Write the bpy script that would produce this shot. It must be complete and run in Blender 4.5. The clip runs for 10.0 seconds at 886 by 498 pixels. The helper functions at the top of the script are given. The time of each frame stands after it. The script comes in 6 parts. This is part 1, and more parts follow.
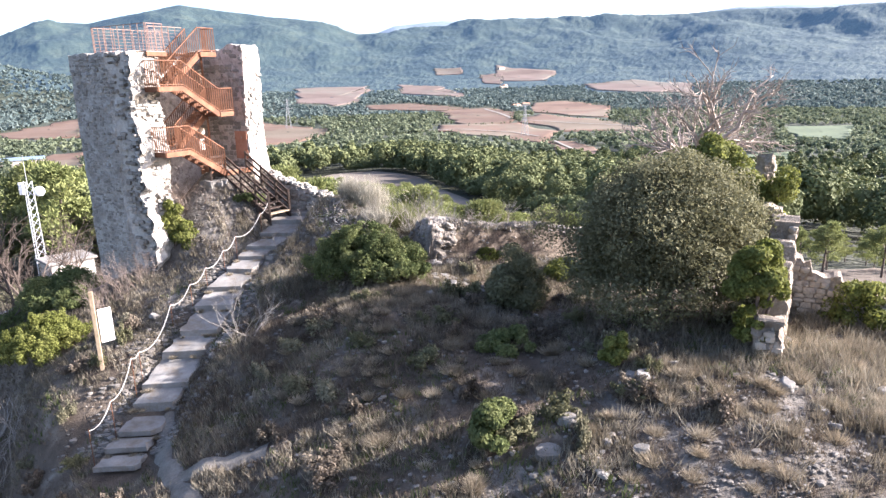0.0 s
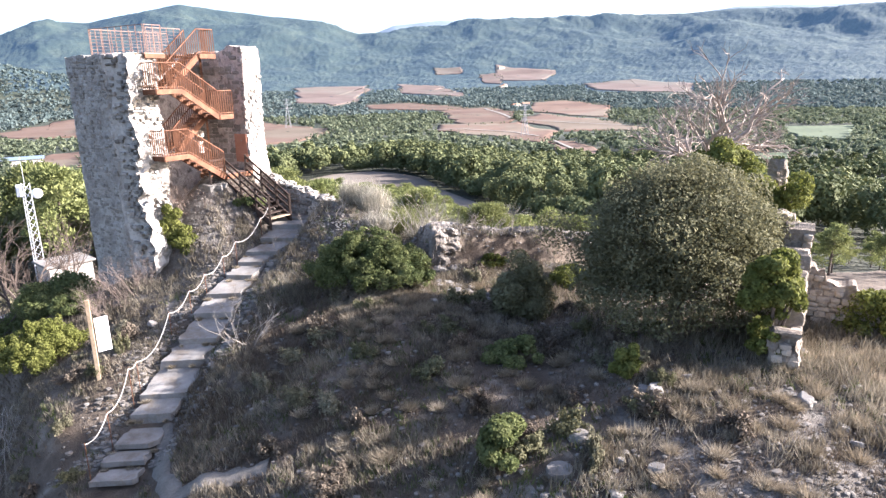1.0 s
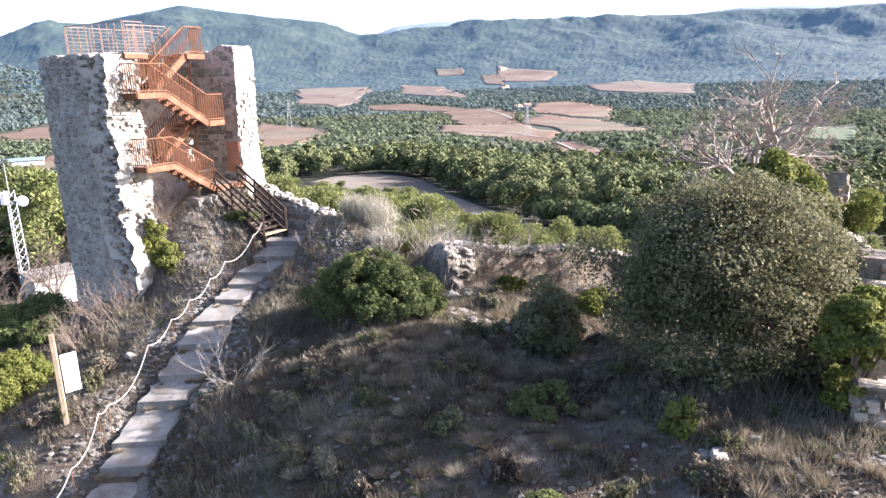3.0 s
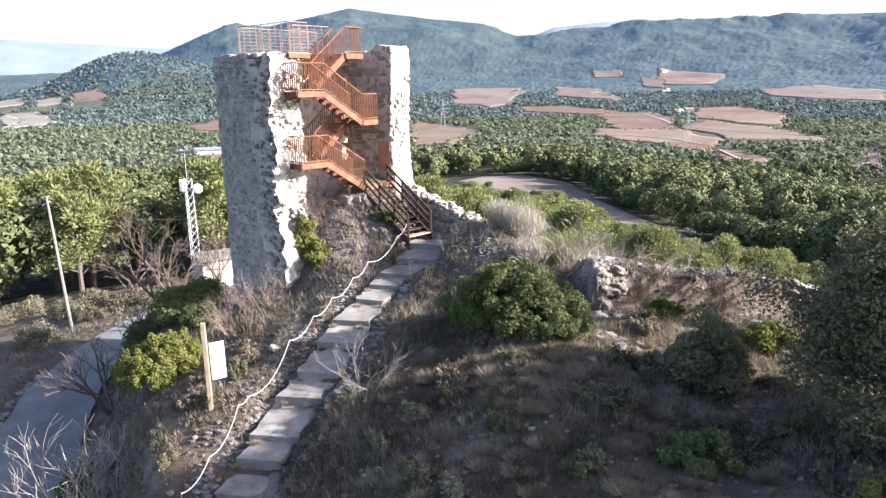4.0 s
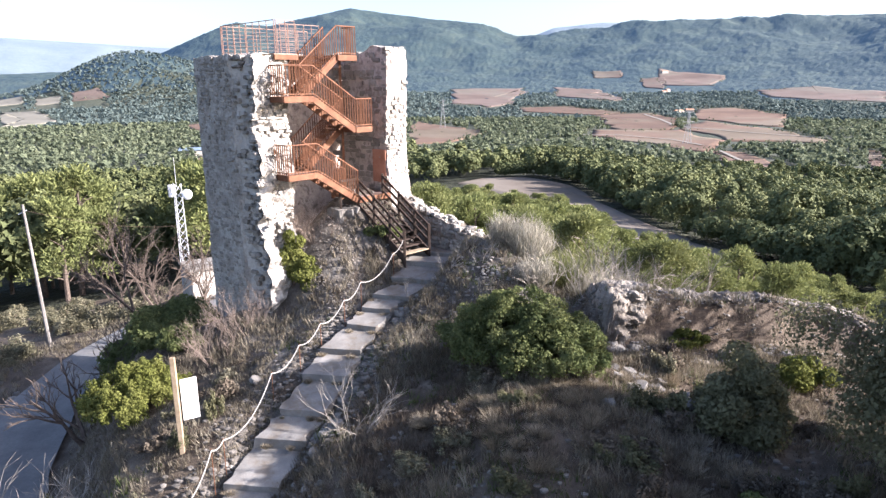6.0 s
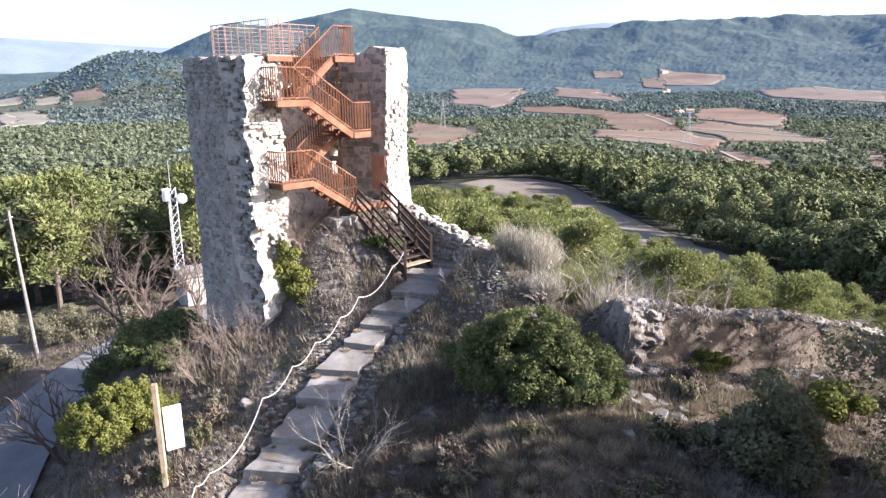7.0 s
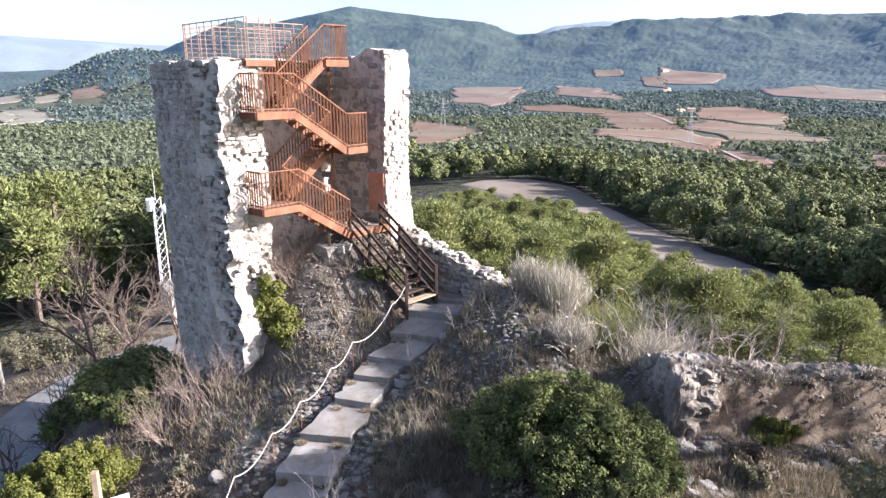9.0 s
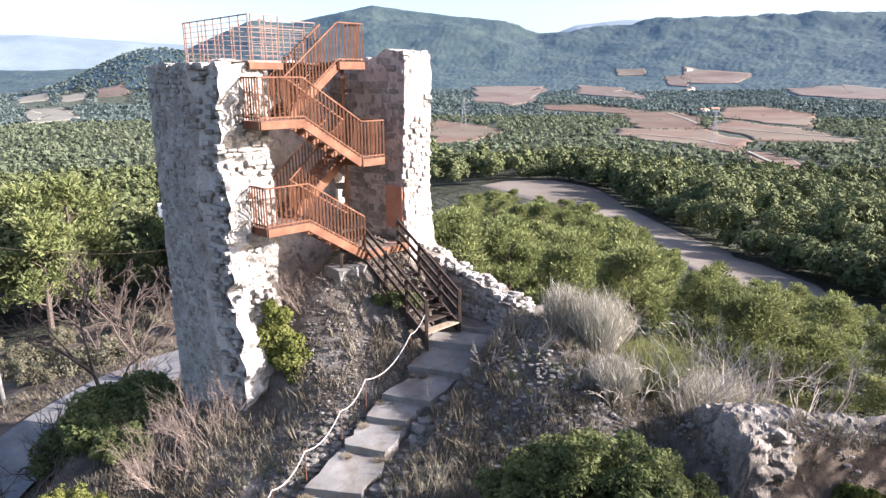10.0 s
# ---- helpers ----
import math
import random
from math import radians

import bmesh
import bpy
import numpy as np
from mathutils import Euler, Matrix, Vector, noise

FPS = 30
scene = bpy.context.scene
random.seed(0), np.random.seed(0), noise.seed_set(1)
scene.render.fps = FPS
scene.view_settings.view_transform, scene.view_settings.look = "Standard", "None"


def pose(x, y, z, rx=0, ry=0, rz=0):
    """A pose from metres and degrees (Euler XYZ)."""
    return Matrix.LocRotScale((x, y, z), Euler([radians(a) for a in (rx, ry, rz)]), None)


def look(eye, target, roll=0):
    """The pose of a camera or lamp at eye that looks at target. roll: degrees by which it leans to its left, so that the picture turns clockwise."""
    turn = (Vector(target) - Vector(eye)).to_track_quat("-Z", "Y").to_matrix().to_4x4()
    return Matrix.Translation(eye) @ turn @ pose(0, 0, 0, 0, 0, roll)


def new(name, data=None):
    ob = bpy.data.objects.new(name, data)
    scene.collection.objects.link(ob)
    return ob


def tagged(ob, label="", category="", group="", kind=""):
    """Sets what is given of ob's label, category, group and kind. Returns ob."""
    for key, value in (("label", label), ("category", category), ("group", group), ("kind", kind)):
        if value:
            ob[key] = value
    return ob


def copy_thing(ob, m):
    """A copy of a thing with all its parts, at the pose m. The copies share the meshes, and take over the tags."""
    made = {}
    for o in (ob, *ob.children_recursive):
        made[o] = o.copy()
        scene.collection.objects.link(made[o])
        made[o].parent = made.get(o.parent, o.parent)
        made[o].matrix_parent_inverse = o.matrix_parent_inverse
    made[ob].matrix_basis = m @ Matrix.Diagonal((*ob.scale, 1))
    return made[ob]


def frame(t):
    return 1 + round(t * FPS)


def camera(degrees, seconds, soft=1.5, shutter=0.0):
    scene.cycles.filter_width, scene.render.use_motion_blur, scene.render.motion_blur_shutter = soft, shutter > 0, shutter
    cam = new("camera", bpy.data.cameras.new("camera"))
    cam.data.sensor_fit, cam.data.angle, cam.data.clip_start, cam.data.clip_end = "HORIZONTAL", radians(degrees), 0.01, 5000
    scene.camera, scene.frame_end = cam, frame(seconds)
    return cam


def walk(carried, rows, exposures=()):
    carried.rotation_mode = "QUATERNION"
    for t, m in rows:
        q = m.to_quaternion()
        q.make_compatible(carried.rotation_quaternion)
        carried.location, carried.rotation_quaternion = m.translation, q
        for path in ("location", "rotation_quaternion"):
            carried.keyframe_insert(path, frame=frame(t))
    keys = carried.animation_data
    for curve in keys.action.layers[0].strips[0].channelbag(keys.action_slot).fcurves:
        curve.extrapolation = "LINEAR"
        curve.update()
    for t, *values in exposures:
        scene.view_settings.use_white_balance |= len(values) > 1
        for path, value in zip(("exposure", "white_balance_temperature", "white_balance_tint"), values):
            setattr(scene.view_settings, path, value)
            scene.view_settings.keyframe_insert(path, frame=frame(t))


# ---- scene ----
cam = camera(67.5, 10.0, 1.4)
METRES, EYE, TURN = 13.0, 10.0, -22.5
ROWS = [
    (0.0, 0.0, 0.0, 0.0, -0.36, -14.29, 1.43),
    (0.5, -0.0048, 0.0131, 0.0049, -0.38, -14.32, 1.41),
    (1.0, -0.0118, 0.0403, 0.0091, -0.39, -14.33, 1.41),
    (1.5, -0.0181, 0.085, 0.0119, -0.4, -14.34, 1.4),
    (2.0, -0.023, 0.1411, 0.0122, -0.41, -14.31, 1.41),
    (2.5, -0.0305, 0.193, 0.0133, -0.41, -14.3, 1.41),
    (2.9, -0.037, 0.232, 0.0144, -0.4, -14.27, 1.4),
    (3.1, -0.041, 0.251, 0.0149, 0.15, -14.22, 1.38),
    (3.3, -0.0447, 0.2697, 0.0154, 2.1, -14.17, 1.28),
    (3.5, -0.0481, 0.2885, 0.0159, 5.57, -14.08, 1.1),
    (3.7, -0.05, 0.3055, 0.0163, 9.6, -14.02, 0.85),
    (3.85, -0.0512, 0.318, 0.0167, 11.8, -13.97, 0.71),
    (4.0, -0.0521, 0.3309, 0.017, 12.61, -13.94, 0.65),
    (4.5, -0.0589, 0.3671, 0.0195, 12.64, -13.93, 0.61),
    (5.0, -0.0658, 0.4048, 0.0218, 12.63, -13.93, 0.56),
    (5.5, -0.0746, 0.4445, 0.0246, 12.62, -13.93, 0.51),
    (6.0, -0.086, 0.487, 0.0281, 12.62, -13.93, 0.49),
    (6.5, -0.1, 0.533, 0.0319, 12.61, -13.93, 0.47),
    (7.0, -0.1146, 0.5818, 0.0356, 12.61, -13.93, 0.46),
    (7.5, -0.1303, 0.6342, 0.0403, 12.61, -13.96, 0.44),
    (8.0, -0.146, 0.6877, 0.0448, 12.61, -13.99, 0.41),
    (8.5, -0.1642, 0.7487, 0.0504, 12.62, -14.03, 0.4),
    (9.0, -0.1834, 0.8138, 0.0574, 12.62, -14.07, 0.39),
    (9.5, -0.2029, 0.8852, 0.0626, 12.62, -14.11, 0.39),
    (9.75, -0.2155, 0.926, 0.0655, 12.63, -14.12, 0.38),
    (9.9, -0.2232, 0.951, 0.0673, 13.0, -14.13, 0.36),
    (10.0, -0.2283, 0.9674, 0.0685, 14.37, -14.14, 0.35),
]
walk(cam, [(t, pose(0, 0, EYE, 0, 0, TURN) @ pose(METRES * x, METRES * y, METRES * z, 90 + pitch, roll, yaw)) for t, x, y, z, yaw, pitch, roll in ROWS],
     [(0.0, 2.44, 5950, 18), (3.0, 2.4, 5950, 18), (4.2, 2.21, 5960, 18), (10.0, 2.05, 5950, 18)])

# ---- world and sun ----
SUN_AZ, SUN_EL = 107.0, 23.5
world = bpy.data.worlds.new("sky")
scene.world = world
world.use_nodes = True
wn = world.node_tree.nodes
sky = wn.new("ShaderNodeTexSky")
sky.sky_type, sky.sun_disc = "NISHITA", False
sky.sun_elevation, sky.sun_rotation = radians(SUN_EL), radians(SUN_AZ)
sky.air_density, sky.dust_density = 0.85, 2.5
world.node_tree.links.new(sky.outputs[0], wn["Background"].inputs[0])
wn["Background"].inputs[1].default_value = 0.095
sun = new("sun", bpy.data.lights.new("sun", "SUN"))
sun.data.energy, sun.data.angle, sun.data.color = 5.0, radians(0.6), (1.0, 0.935, 0.845)
to_sun = Vector((math.sin(radians(SUN_AZ)) * math.cos(radians(SUN_EL)), math.cos(radians(SUN_AZ)) * math.cos(radians(SUN_EL)), math.sin(radians(SUN_EL))))
sun.matrix_world = look(to_sun * 60, (0, 0, 0))


# ---- small tools ----
def mesh_from(name, verts, faces, smooth=False):
    """A mesh from an array of places and an array of triangles or quads."""
    verts, faces = np.asarray(verts, np.float32), np.asarray(faces, np.int32)
    me = bpy.data.meshes.new(name)
    k = faces.shape[1]
    me.vertices.add(len(verts))
    me.vertices.foreach_set("co", verts.ravel())
    me.loops.add(faces.size)
    me.loops.foreach_set("vertex_index", faces.ravel())
    me.polygons.add(len(faces))
    me.polygons.foreach_set("loop_start", np.arange(0, faces.size, k, dtype=np.int32))
    me.polygons.foreach_set("use_smooth", np.full(len(faces), smooth))
    me.update(calc_edges=True)
    return me


def thing(name, label, category, group="", loc=(0, 0, 0), rz=0.0, kind=""):
    ob = new(name)
    ob.empty_display_size = 0.2
    ob.matrix_world = pose(*loc, 0, 0, rz)
    return tagged(ob, label, category, group, kind)


def part(name, bm, material, parent=None, label=""):
    """Links a bmesh or a mesh as one object under a thing or a part."""
    if isinstance(bm, bmesh.types.BMesh):
        me = bpy.data.meshes.new(name)
        bm.to_mesh(me)
        bm.free()
    else:
        me = bm
    if material and not me.materials:
        me.materials.append(material)
    ob = new(name, me)
    if parent:
        ob.parent = parent
    if label:
        tagged(ob, label)
    return ob


def box(bm, size, m=None, bevel=0.0):
    """Adds a box with soft edges to a bmesh."""
    r = bmesh.ops.create_cube(bm, size=1.0, matrix=(m or Matrix()) @ Matrix.Diagonal((*size, 1)))
    if bevel:
        edges = list({e for v in r["verts"] for e in v.link_edges})
        bmesh.ops.bevel(bm, geom=edges, offset=bevel, segments=1, affect="EDGES")


def beam(bm, a, b, w, h, bevel=0.0, roll=0.0):
    """Adds a straight bar from a to b; w across, h upright."""
    a, b = Vector(a), Vector(b)
    d = b - a
    x = d.normalized()
    up = Vector((0, 0, 1)) if abs(x.z) < 0.98 else Vector((0, 1, 0))
    y = up.cross(x).normalized()
    z = x.cross(y)
    m = Matrix((x, y, z)).transposed().to_4x4()
    m.translation = (a + b) / 2
    box(bm, (d.length, w, h), m, bevel)


def tube(bm, pts, radii, sides=6):
    """Adds a tapered tube along points."""
    rings = []
    pts = [Vector(p) for p in pts]
    for i, p in enumerate(pts):
        d = (pts[min(i + 1, len(pts) - 1)] - pts[max(i - 1, 0)]).normalized()
        x = d.orthogonal().normalized()
        y = d.cross(x)
        rings.append([bm.verts.new(p + radii[i] * (math.cos(k * math.tau / sides) * x + math.sin(k * math.tau / sides) * y)) for k in range(sides)])
    for a, b in zip(rings, rings[1:]):
        for k in range(sides):
            bm.faces.new((a[k], a[(k + 1) % sides], b[(k + 1) % sides], b[k]))
    bm.faces.new(rings[-1])
    bm.faces.new(rings[0][::-1])


def smooth01(x, a, b):
    t = np.clip((x - a) / (b - a), 0, 1)
    return t * t * (3 - 2 * t)


def lattice(ix, iy, iz, seed):
    n = np.sin(ix * 127.1 + iy * 311.7 + iz * 74.7 + seed * 53.3) * 43758.5453
    return n - np.floor(n)


def vnoise(x, y, z=0.0, seed=0):
    """Soft value noise from -1 to 1 on arrays."""
    x, y, z = np.broadcast_arrays(np.asarray(x, float), np.asarray(y, float), np.asarray(z, float))
    ix, iy, iz = np.floor(x), np.floor(y), np.floor(z)
    fx, fy, fz = x - ix, y - iy, z - iz
    fx, fy, fz = fx * fx * (3 - 2 * fx), fy * fy * (3 - 2 * fy), fz * fz * (3 - 2 * fz)
    v = 0
    for dx in (0, 1):
        for dy in (0, 1):
            for dz in (0, 1):
                v = v + lattice(ix + dx, iy + dy, iz + dz, seed) * (fx if dx else 1 - fx) * (fy if dy else 1 - fy) * (fz if dz else 1 - fz)
    return 2 * v - 1


def fbm(x, y, z=0.0, seed=0, octaves=4):
    v, a = 0, 0.5
    for k in range(octaves):
        v = v + a * vnoise(np.asarray(x) * 2 ** k + 17 * k, np.asarray(y) * 2 ** k, np.asarray(z) * 2 ** k, seed + k)
        a *= 0.5
    return v


# ---- materials ----
def ramp_node(nt, stops):
    n = nt.nodes.new("ShaderNodeValToRGB")
    el = n.color_ramp.elements
    while len(el) < len(stops):
        el.new(0.5)
    for e, (p, c) in zip(el, stops):
        e.position, e.color = p, (*c, 1)
    return n


def surface(name, stops, scale=4.0, rough=0.9, fine=40.0, fine_amount=0.35, bump=0.3, bump_dist=0.02, metal=0.0, island=0.0, per_object=0.0, leafy=0.0, stops_b=None, scale_b=0.6, spread_b=(0.45, 0.6)):
    """A matte, weathered surface: a colour ramp on coarse noise, broken up by fine noise, with relief.
    island, per_object: how far single pieces differ in lightness. leafy: how much light passes through.
    stops_b: a second ramp laid over in patches of its own scale."""
    m = bpy.data.materials.new(name)
    m.use_nodes = True
    nt = m.node_tree
    N, L = nt.nodes, nt.links
    bsdf = N["Principled BSDF"]
    geo = N.new("ShaderNodeNewGeometry")
    pos = geo.outputs["Position"]

    def noise_of(s, detail=6.0, r=0.6):
        n = N.new("ShaderNodeTexNoise")
        n.inputs["Scale"].default_value, n.inputs["Detail"].default_value, n.inputs["Roughness"].default_value = s, detail, r
        L.new(pos, n.inputs["Vector"])
        return n.outputs["Fac"]

    def mixed(a, b, fac, kind="MIX"):
        n = N.new("ShaderNodeMix")
        n.data_type, n.blend_type = "RGBA", kind
        if isinstance(fac, float):
            n.inputs[0].default_value = fac
        else:
            L.new(fac, n.inputs[0])
        L.new(a, n.inputs[6])
        L.new(b, n.inputs[7])
        return n.outputs[2]

    coarse, grain = noise_of(scale), noise_of(fine, 5.0, 0.7)
    r = ramp_node(nt, stops)
    L.new(coarse, r.inputs[0])
    col = r.outputs[0]
    if stops_b:
        rb = ramp_node(nt, stops_b)
        L.new(coarse, rb.inputs[0])
        mask = N.new("ShaderNodeMapRange")
        mask.inputs[1].default_value, mask.inputs[2].default_value = spread_b
        L.new(noise_of(scale_b, 8.0, 0.65), mask.inputs[0])
        col = mixed(col, rb.outputs[0], mask.outputs[0])
    g = ramp_node(nt, [(0.25, (0.35,) * 3), (0.75, (1.0,) * 3)])
    L.new(grain, g.inputs[0])
    col = mixed(col, g.outputs[0], fine_amount, "MULTIPLY")
    for amount, out in ((island, geo.outputs["Random Per Island"]), (per_object, None)):
        if amount:
            if out is None:
                out = N.new("ShaderNodeObjectInfo").outputs["Random"]
            v = ramp_node(nt, [(0.0, (1 - amount,) * 3), (1.0, (1.0, 1.0, 1.0))])
            L.new(out, v.inputs[0])
            col = mixed(col, v.outputs[0], 1.0, "MULTIPLY")
    L.new(col, bsdf.inputs["Base Color"])
    bsdf.inputs["Roughness"].default_value, bsdf.inputs["Metallic"].default_value = rough, metal
    bsdf.inputs["Specular IOR Level"].default_value = 0.25
    if bump:
        b = N.new("ShaderNodeBump")
        b.inputs["Strength"].default_value, b.inputs["Distance"].default_value = bump, bump_dist
        L.new(grain, b.inputs["Height"])
        L.new(b.outputs[0], bsdf.inputs["Normal"])
    if leafy:
        t = N.new("ShaderNodeBsdfTranslucent")
        L.new(col, t.inputs[0])
        mx = N.new("ShaderNodeMixShader")
        mx.inputs[0].default_value = leafy
        L.new(bsdf.outputs[0], mx.inputs[1])
        L.new(t.outputs[0], mx.inputs[2])
        L.new(mx.outputs[0], N["Material Output"].inputs[0])
    return m


DRY = [(0.3, (0.06, 0.044, 0.032)), (0.5, (0.115, 0.087, 0.063)), (0.68, (0.19, 0.151, 0.112))]
mat_ground = surface("hill_soil", DRY, 0.9, fine=14, fine_amount=0.55, bump=0.8, bump_dist=0.06,
                     stops_b=[(0.3, (0.14, 0.118, 0.095)), (0.7, (0.27, 0.235, 0.195))], scale_b=0.9, spread_b=(0.59, 0.76))
mat_scree = surface("stony_soil", [(0.3, (0.09, 0.073, 0.058)), (0.5, (0.16, 0.137, 0.113)), (0.68, (0.27, 0.241, 0.207))], 1.6, fine=16, fine_amount=0.65, bump=1.0, bump_dist=0.07,
                    stops_b=[(0.3, (0.07, 0.054, 0.04)), (0.7, (0.13, 0.102, 0.076))], scale_b=1.3, spread_b=(0.5, 0.62))
# Litter darker than the hill soil; shade under the crowns is in this colour.
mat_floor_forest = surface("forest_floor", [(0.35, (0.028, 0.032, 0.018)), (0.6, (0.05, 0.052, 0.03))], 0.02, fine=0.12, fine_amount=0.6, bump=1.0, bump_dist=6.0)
mat_valley = surface("valley_scrub", [(0.34, (0.04, 0.05, 0.034)), (0.5, (0.06, 0.068, 0.047)), (0.66, (0.085, 0.088, 0.062))], 0.01, fine=0.12, fine_amount=0.5, bump=0.6, bump_dist=3.0)
mat_stone = surface("limestone", [(0.3, (0.3, 0.268, 0.232)), (0.55, (0.43, 0.395, 0.347)), (0.75, (0.54, 0.5, 0.445))], 2.2, fine=30, fine_amount=0.4, bump=0.6, bump_dist=0.03, per_object=0.2, island=0.2)
mat_grey_stone = surface("grey_limestone", [(0.3, (0.34, 0.298, 0.25)), (0.55, (0.47, 0.42, 0.36)), (0.75, (0.6, 0.545, 0.475))], 2.2, fine=24, fine_amount=0.55, bump=0.8, bump_dist=0.04, island=0.48)
mat_mortar = surface("lime_mortar", [(0.3, (0.38, 0.335, 0.285)), (0.5, (0.52, 0.47, 0.41)), (0.72, (0.64, 0.59, 0.52))], 1.6, fine=9, fine_amount=0.75, bump=1.0, bump_dist=0.12,
                     stops_b=[(0.3, (0.26, 0.23, 0.195)), (0.7, (0.36, 0.325, 0.28))], scale_b=4.5, spread_b=(0.55, 0.64))
mat_coat = surface("lime_render", [(0.3, (0.45, 0.405, 0.35)), (0.5, (0.57, 0.52, 0.455)), (0.72, (0.66, 0.61, 0.545))], 1.4, fine=8, fine_amount=0.5, bump=0.9, bump_dist=0.08,
                   stops_b=[(0.3, (0.30, 0.275, 0.25)), (0.7, (0.40, 0.375, 0.34))], scale_b=2.2, spread_b=(0.55, 0.66))
mat_inner = surface("red_earth_plaster", [(0.3, (0.55, 0.46, 0.4)), (0.55, (0.68, 0.59, 0.525)), (0.75, (0.77, 0.7, 0.64))], 1.8, fine=9, fine_amount=0.5, bump=1.0, bump_dist=0.1,
                    stops_b=[(0.3, (0.28, 0.23, 0.20)), (0.7, (0.38, 0.325, 0.29))], scale_b=3.0, spread_b=(0.52, 0.62))
mat_brick = surface("brick_patch", [(0.3, (0.40, 0.17, 0.10)), (0.7, (0.52, 0.27, 0.18))], 3, fine=25, bump=0.4)
mat_rust = surface("corten_steel", [(0.3, (0.11, 0.046, 0.024)), (0.55, (0.18, 0.079, 0.041)), (0.75, (0.245, 0.12, 0.067))], 3.0, rough=0.75, fine=40, fine_amount=0.3, bump=0.15, bump_dist=0.004)
mat_rust_rail = surface("rusty_rail", [(0.3, (0.2, 0.115, 0.085)), (0.7, (0.29, 0.19, 0.15))], 3.0, rough=0.7, fine=40, bump=0.1, bump_dist=0.003)
mat_deck = surface("deck_boards", [(0.3, (0.20, 0.12, 0.09)), (0.7, (0.34, 0.24, 0.20))], 4, fine=30, bump=0.2)
mat_dark_wood = surface("dark_stained_wood", [(0.3, (0.028, 0.018, 0.013)), (0.7, (0.06, 0.04, 0.03))], 6, rough=0.6, fine=50, bump=0.2, bump_dist=0.005)
mat_old_wood = surface("weathered_wood", [(0.3, (0.22, 0.16, 0.10)), (0.7, (0.40, 0.31, 0.21))], 5, fine=45, bump=0.3, bump_dist=0.006)
mat_grey_wood = surface("silvered_wood", [(0.3, (0.14, 0.125, 0.11)), (0.7, (0.24, 0.22, 0.2))], 5, fine=45, bump=0.3, bump_dist=0.006)
mat_concrete = surface("path_concrete", [(0.3, (0.185, 0.172, 0.155)), (0.55, (0.262, 0.245, 0.222)), (0.75, (0.345, 0.322, 0.29))], 1.5, fine=22, fine_amount=0.35, bump=0.35, bump_dist=0.02, per_object=0.15,
                       stops_b=[(0.3, (0.15, 0.125, 0.10)), (0.7, (0.24, 0.205, 0.165))], scale_b=1.8, spread_b=(0.47, 0.62))
mat_road = surface("road_concrete", [(0.3, (0.125, 0.122, 0.12)), (0.7, (0.2, 0.193, 0.185))], 0.7, fine=9, fine_amount=0.4, bump=0.3,
                   stops_b=[(0.3, (0.19, 0.175, 0.15)), (0.7, (0.27, 0.25, 0.215))], scale_b=0.5, spread_b=(0.55, 0.7))
mat_rope = surface("rope", [(0.3, (0.34, 0.315, 0.28)), (0.7, (0.48, 0.45, 0.41))], 20, fine=80, bump=0.3, bump_dist=0.004)
mat_panel = surface("white_panel", [(0.3, (0.72, 0.70, 0.66)), (0.7, (0.82, 0.80, 0.76))], 2, rough=0.6, fine_amount=0.1, bump=0)
mat_ink = surface("panel_print", [(0.3, (0.12, 0.12, 0.12)), (0.7, (0.18, 0.17, 0.16))], 6, rough=0.7, bump=0)
mat_galv = surface("galvanised_steel", [(0.3, (0.50, 0.51, 0.52)), (0.7, (0.66, 0.67, 0.68))], 6, rough=0.5, fine_amount=0.15, bump=0, metal=0.3)
mat_dull_steel = surface("dull_steel", [(0.3, (0.28, 0.28, 0.28)), (0.7, (0.36, 0.36, 0.36))], 6, rough=0.7, fine_amount=0.15, bump=0)
mat_white = surface("white_dish", [(0.3, (0.72, 0.72, 0.72)), (0.7, (0.8, 0.8, 0.8))], 2, rough=0.5, fine_amount=0.1, bump=0)
mat_bark = surface("bark", [(0.3, (0.07, 0.05, 0.04)), (0.7, (0.16, 0.125, 0.10))], 6, fine=30, bump=0.5, bump_dist=0.02)
mat_twig = surface("pale_twigs", [(0.3, (0.26, 0.22, 0.18)), (0.7, (0.42, 0.37, 0.31))], 5, fine=30, bump=0)
mat_red_twig = surface("reddish_twigs", [(0.3, (0.19, 0.14, 0.11)), (0.7, (0.30, 0.235, 0.19))], 5, fine=30, bump=0)
mat_pine = surface("pine_needles", [(0.32, (0.165, 0.19, 0.066)), (0.5, (0.235, 0.258, 0.092)), (0.7, (0.32, 0.33, 0.13))], 0.35, fine=8, fine_amount=0.25, bump=0, island=0.4, per_object=0.25, leafy=0.3)
mat_pine_mid = surface("wood_needles", [(0.32, (0.085, 0.103, 0.042)), (0.5, (0.13, 0.146, 0.06)), (0.7, (0.19, 0.2, 0.085))], 0.17, fine=3, fine_amount=0.3, bump=0, island=0.25, leafy=0.12)
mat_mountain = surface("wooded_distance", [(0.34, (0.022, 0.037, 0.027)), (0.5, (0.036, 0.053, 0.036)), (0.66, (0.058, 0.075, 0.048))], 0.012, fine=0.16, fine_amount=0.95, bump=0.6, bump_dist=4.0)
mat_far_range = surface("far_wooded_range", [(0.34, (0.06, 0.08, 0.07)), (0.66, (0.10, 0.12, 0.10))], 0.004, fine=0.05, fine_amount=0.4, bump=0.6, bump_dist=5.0)
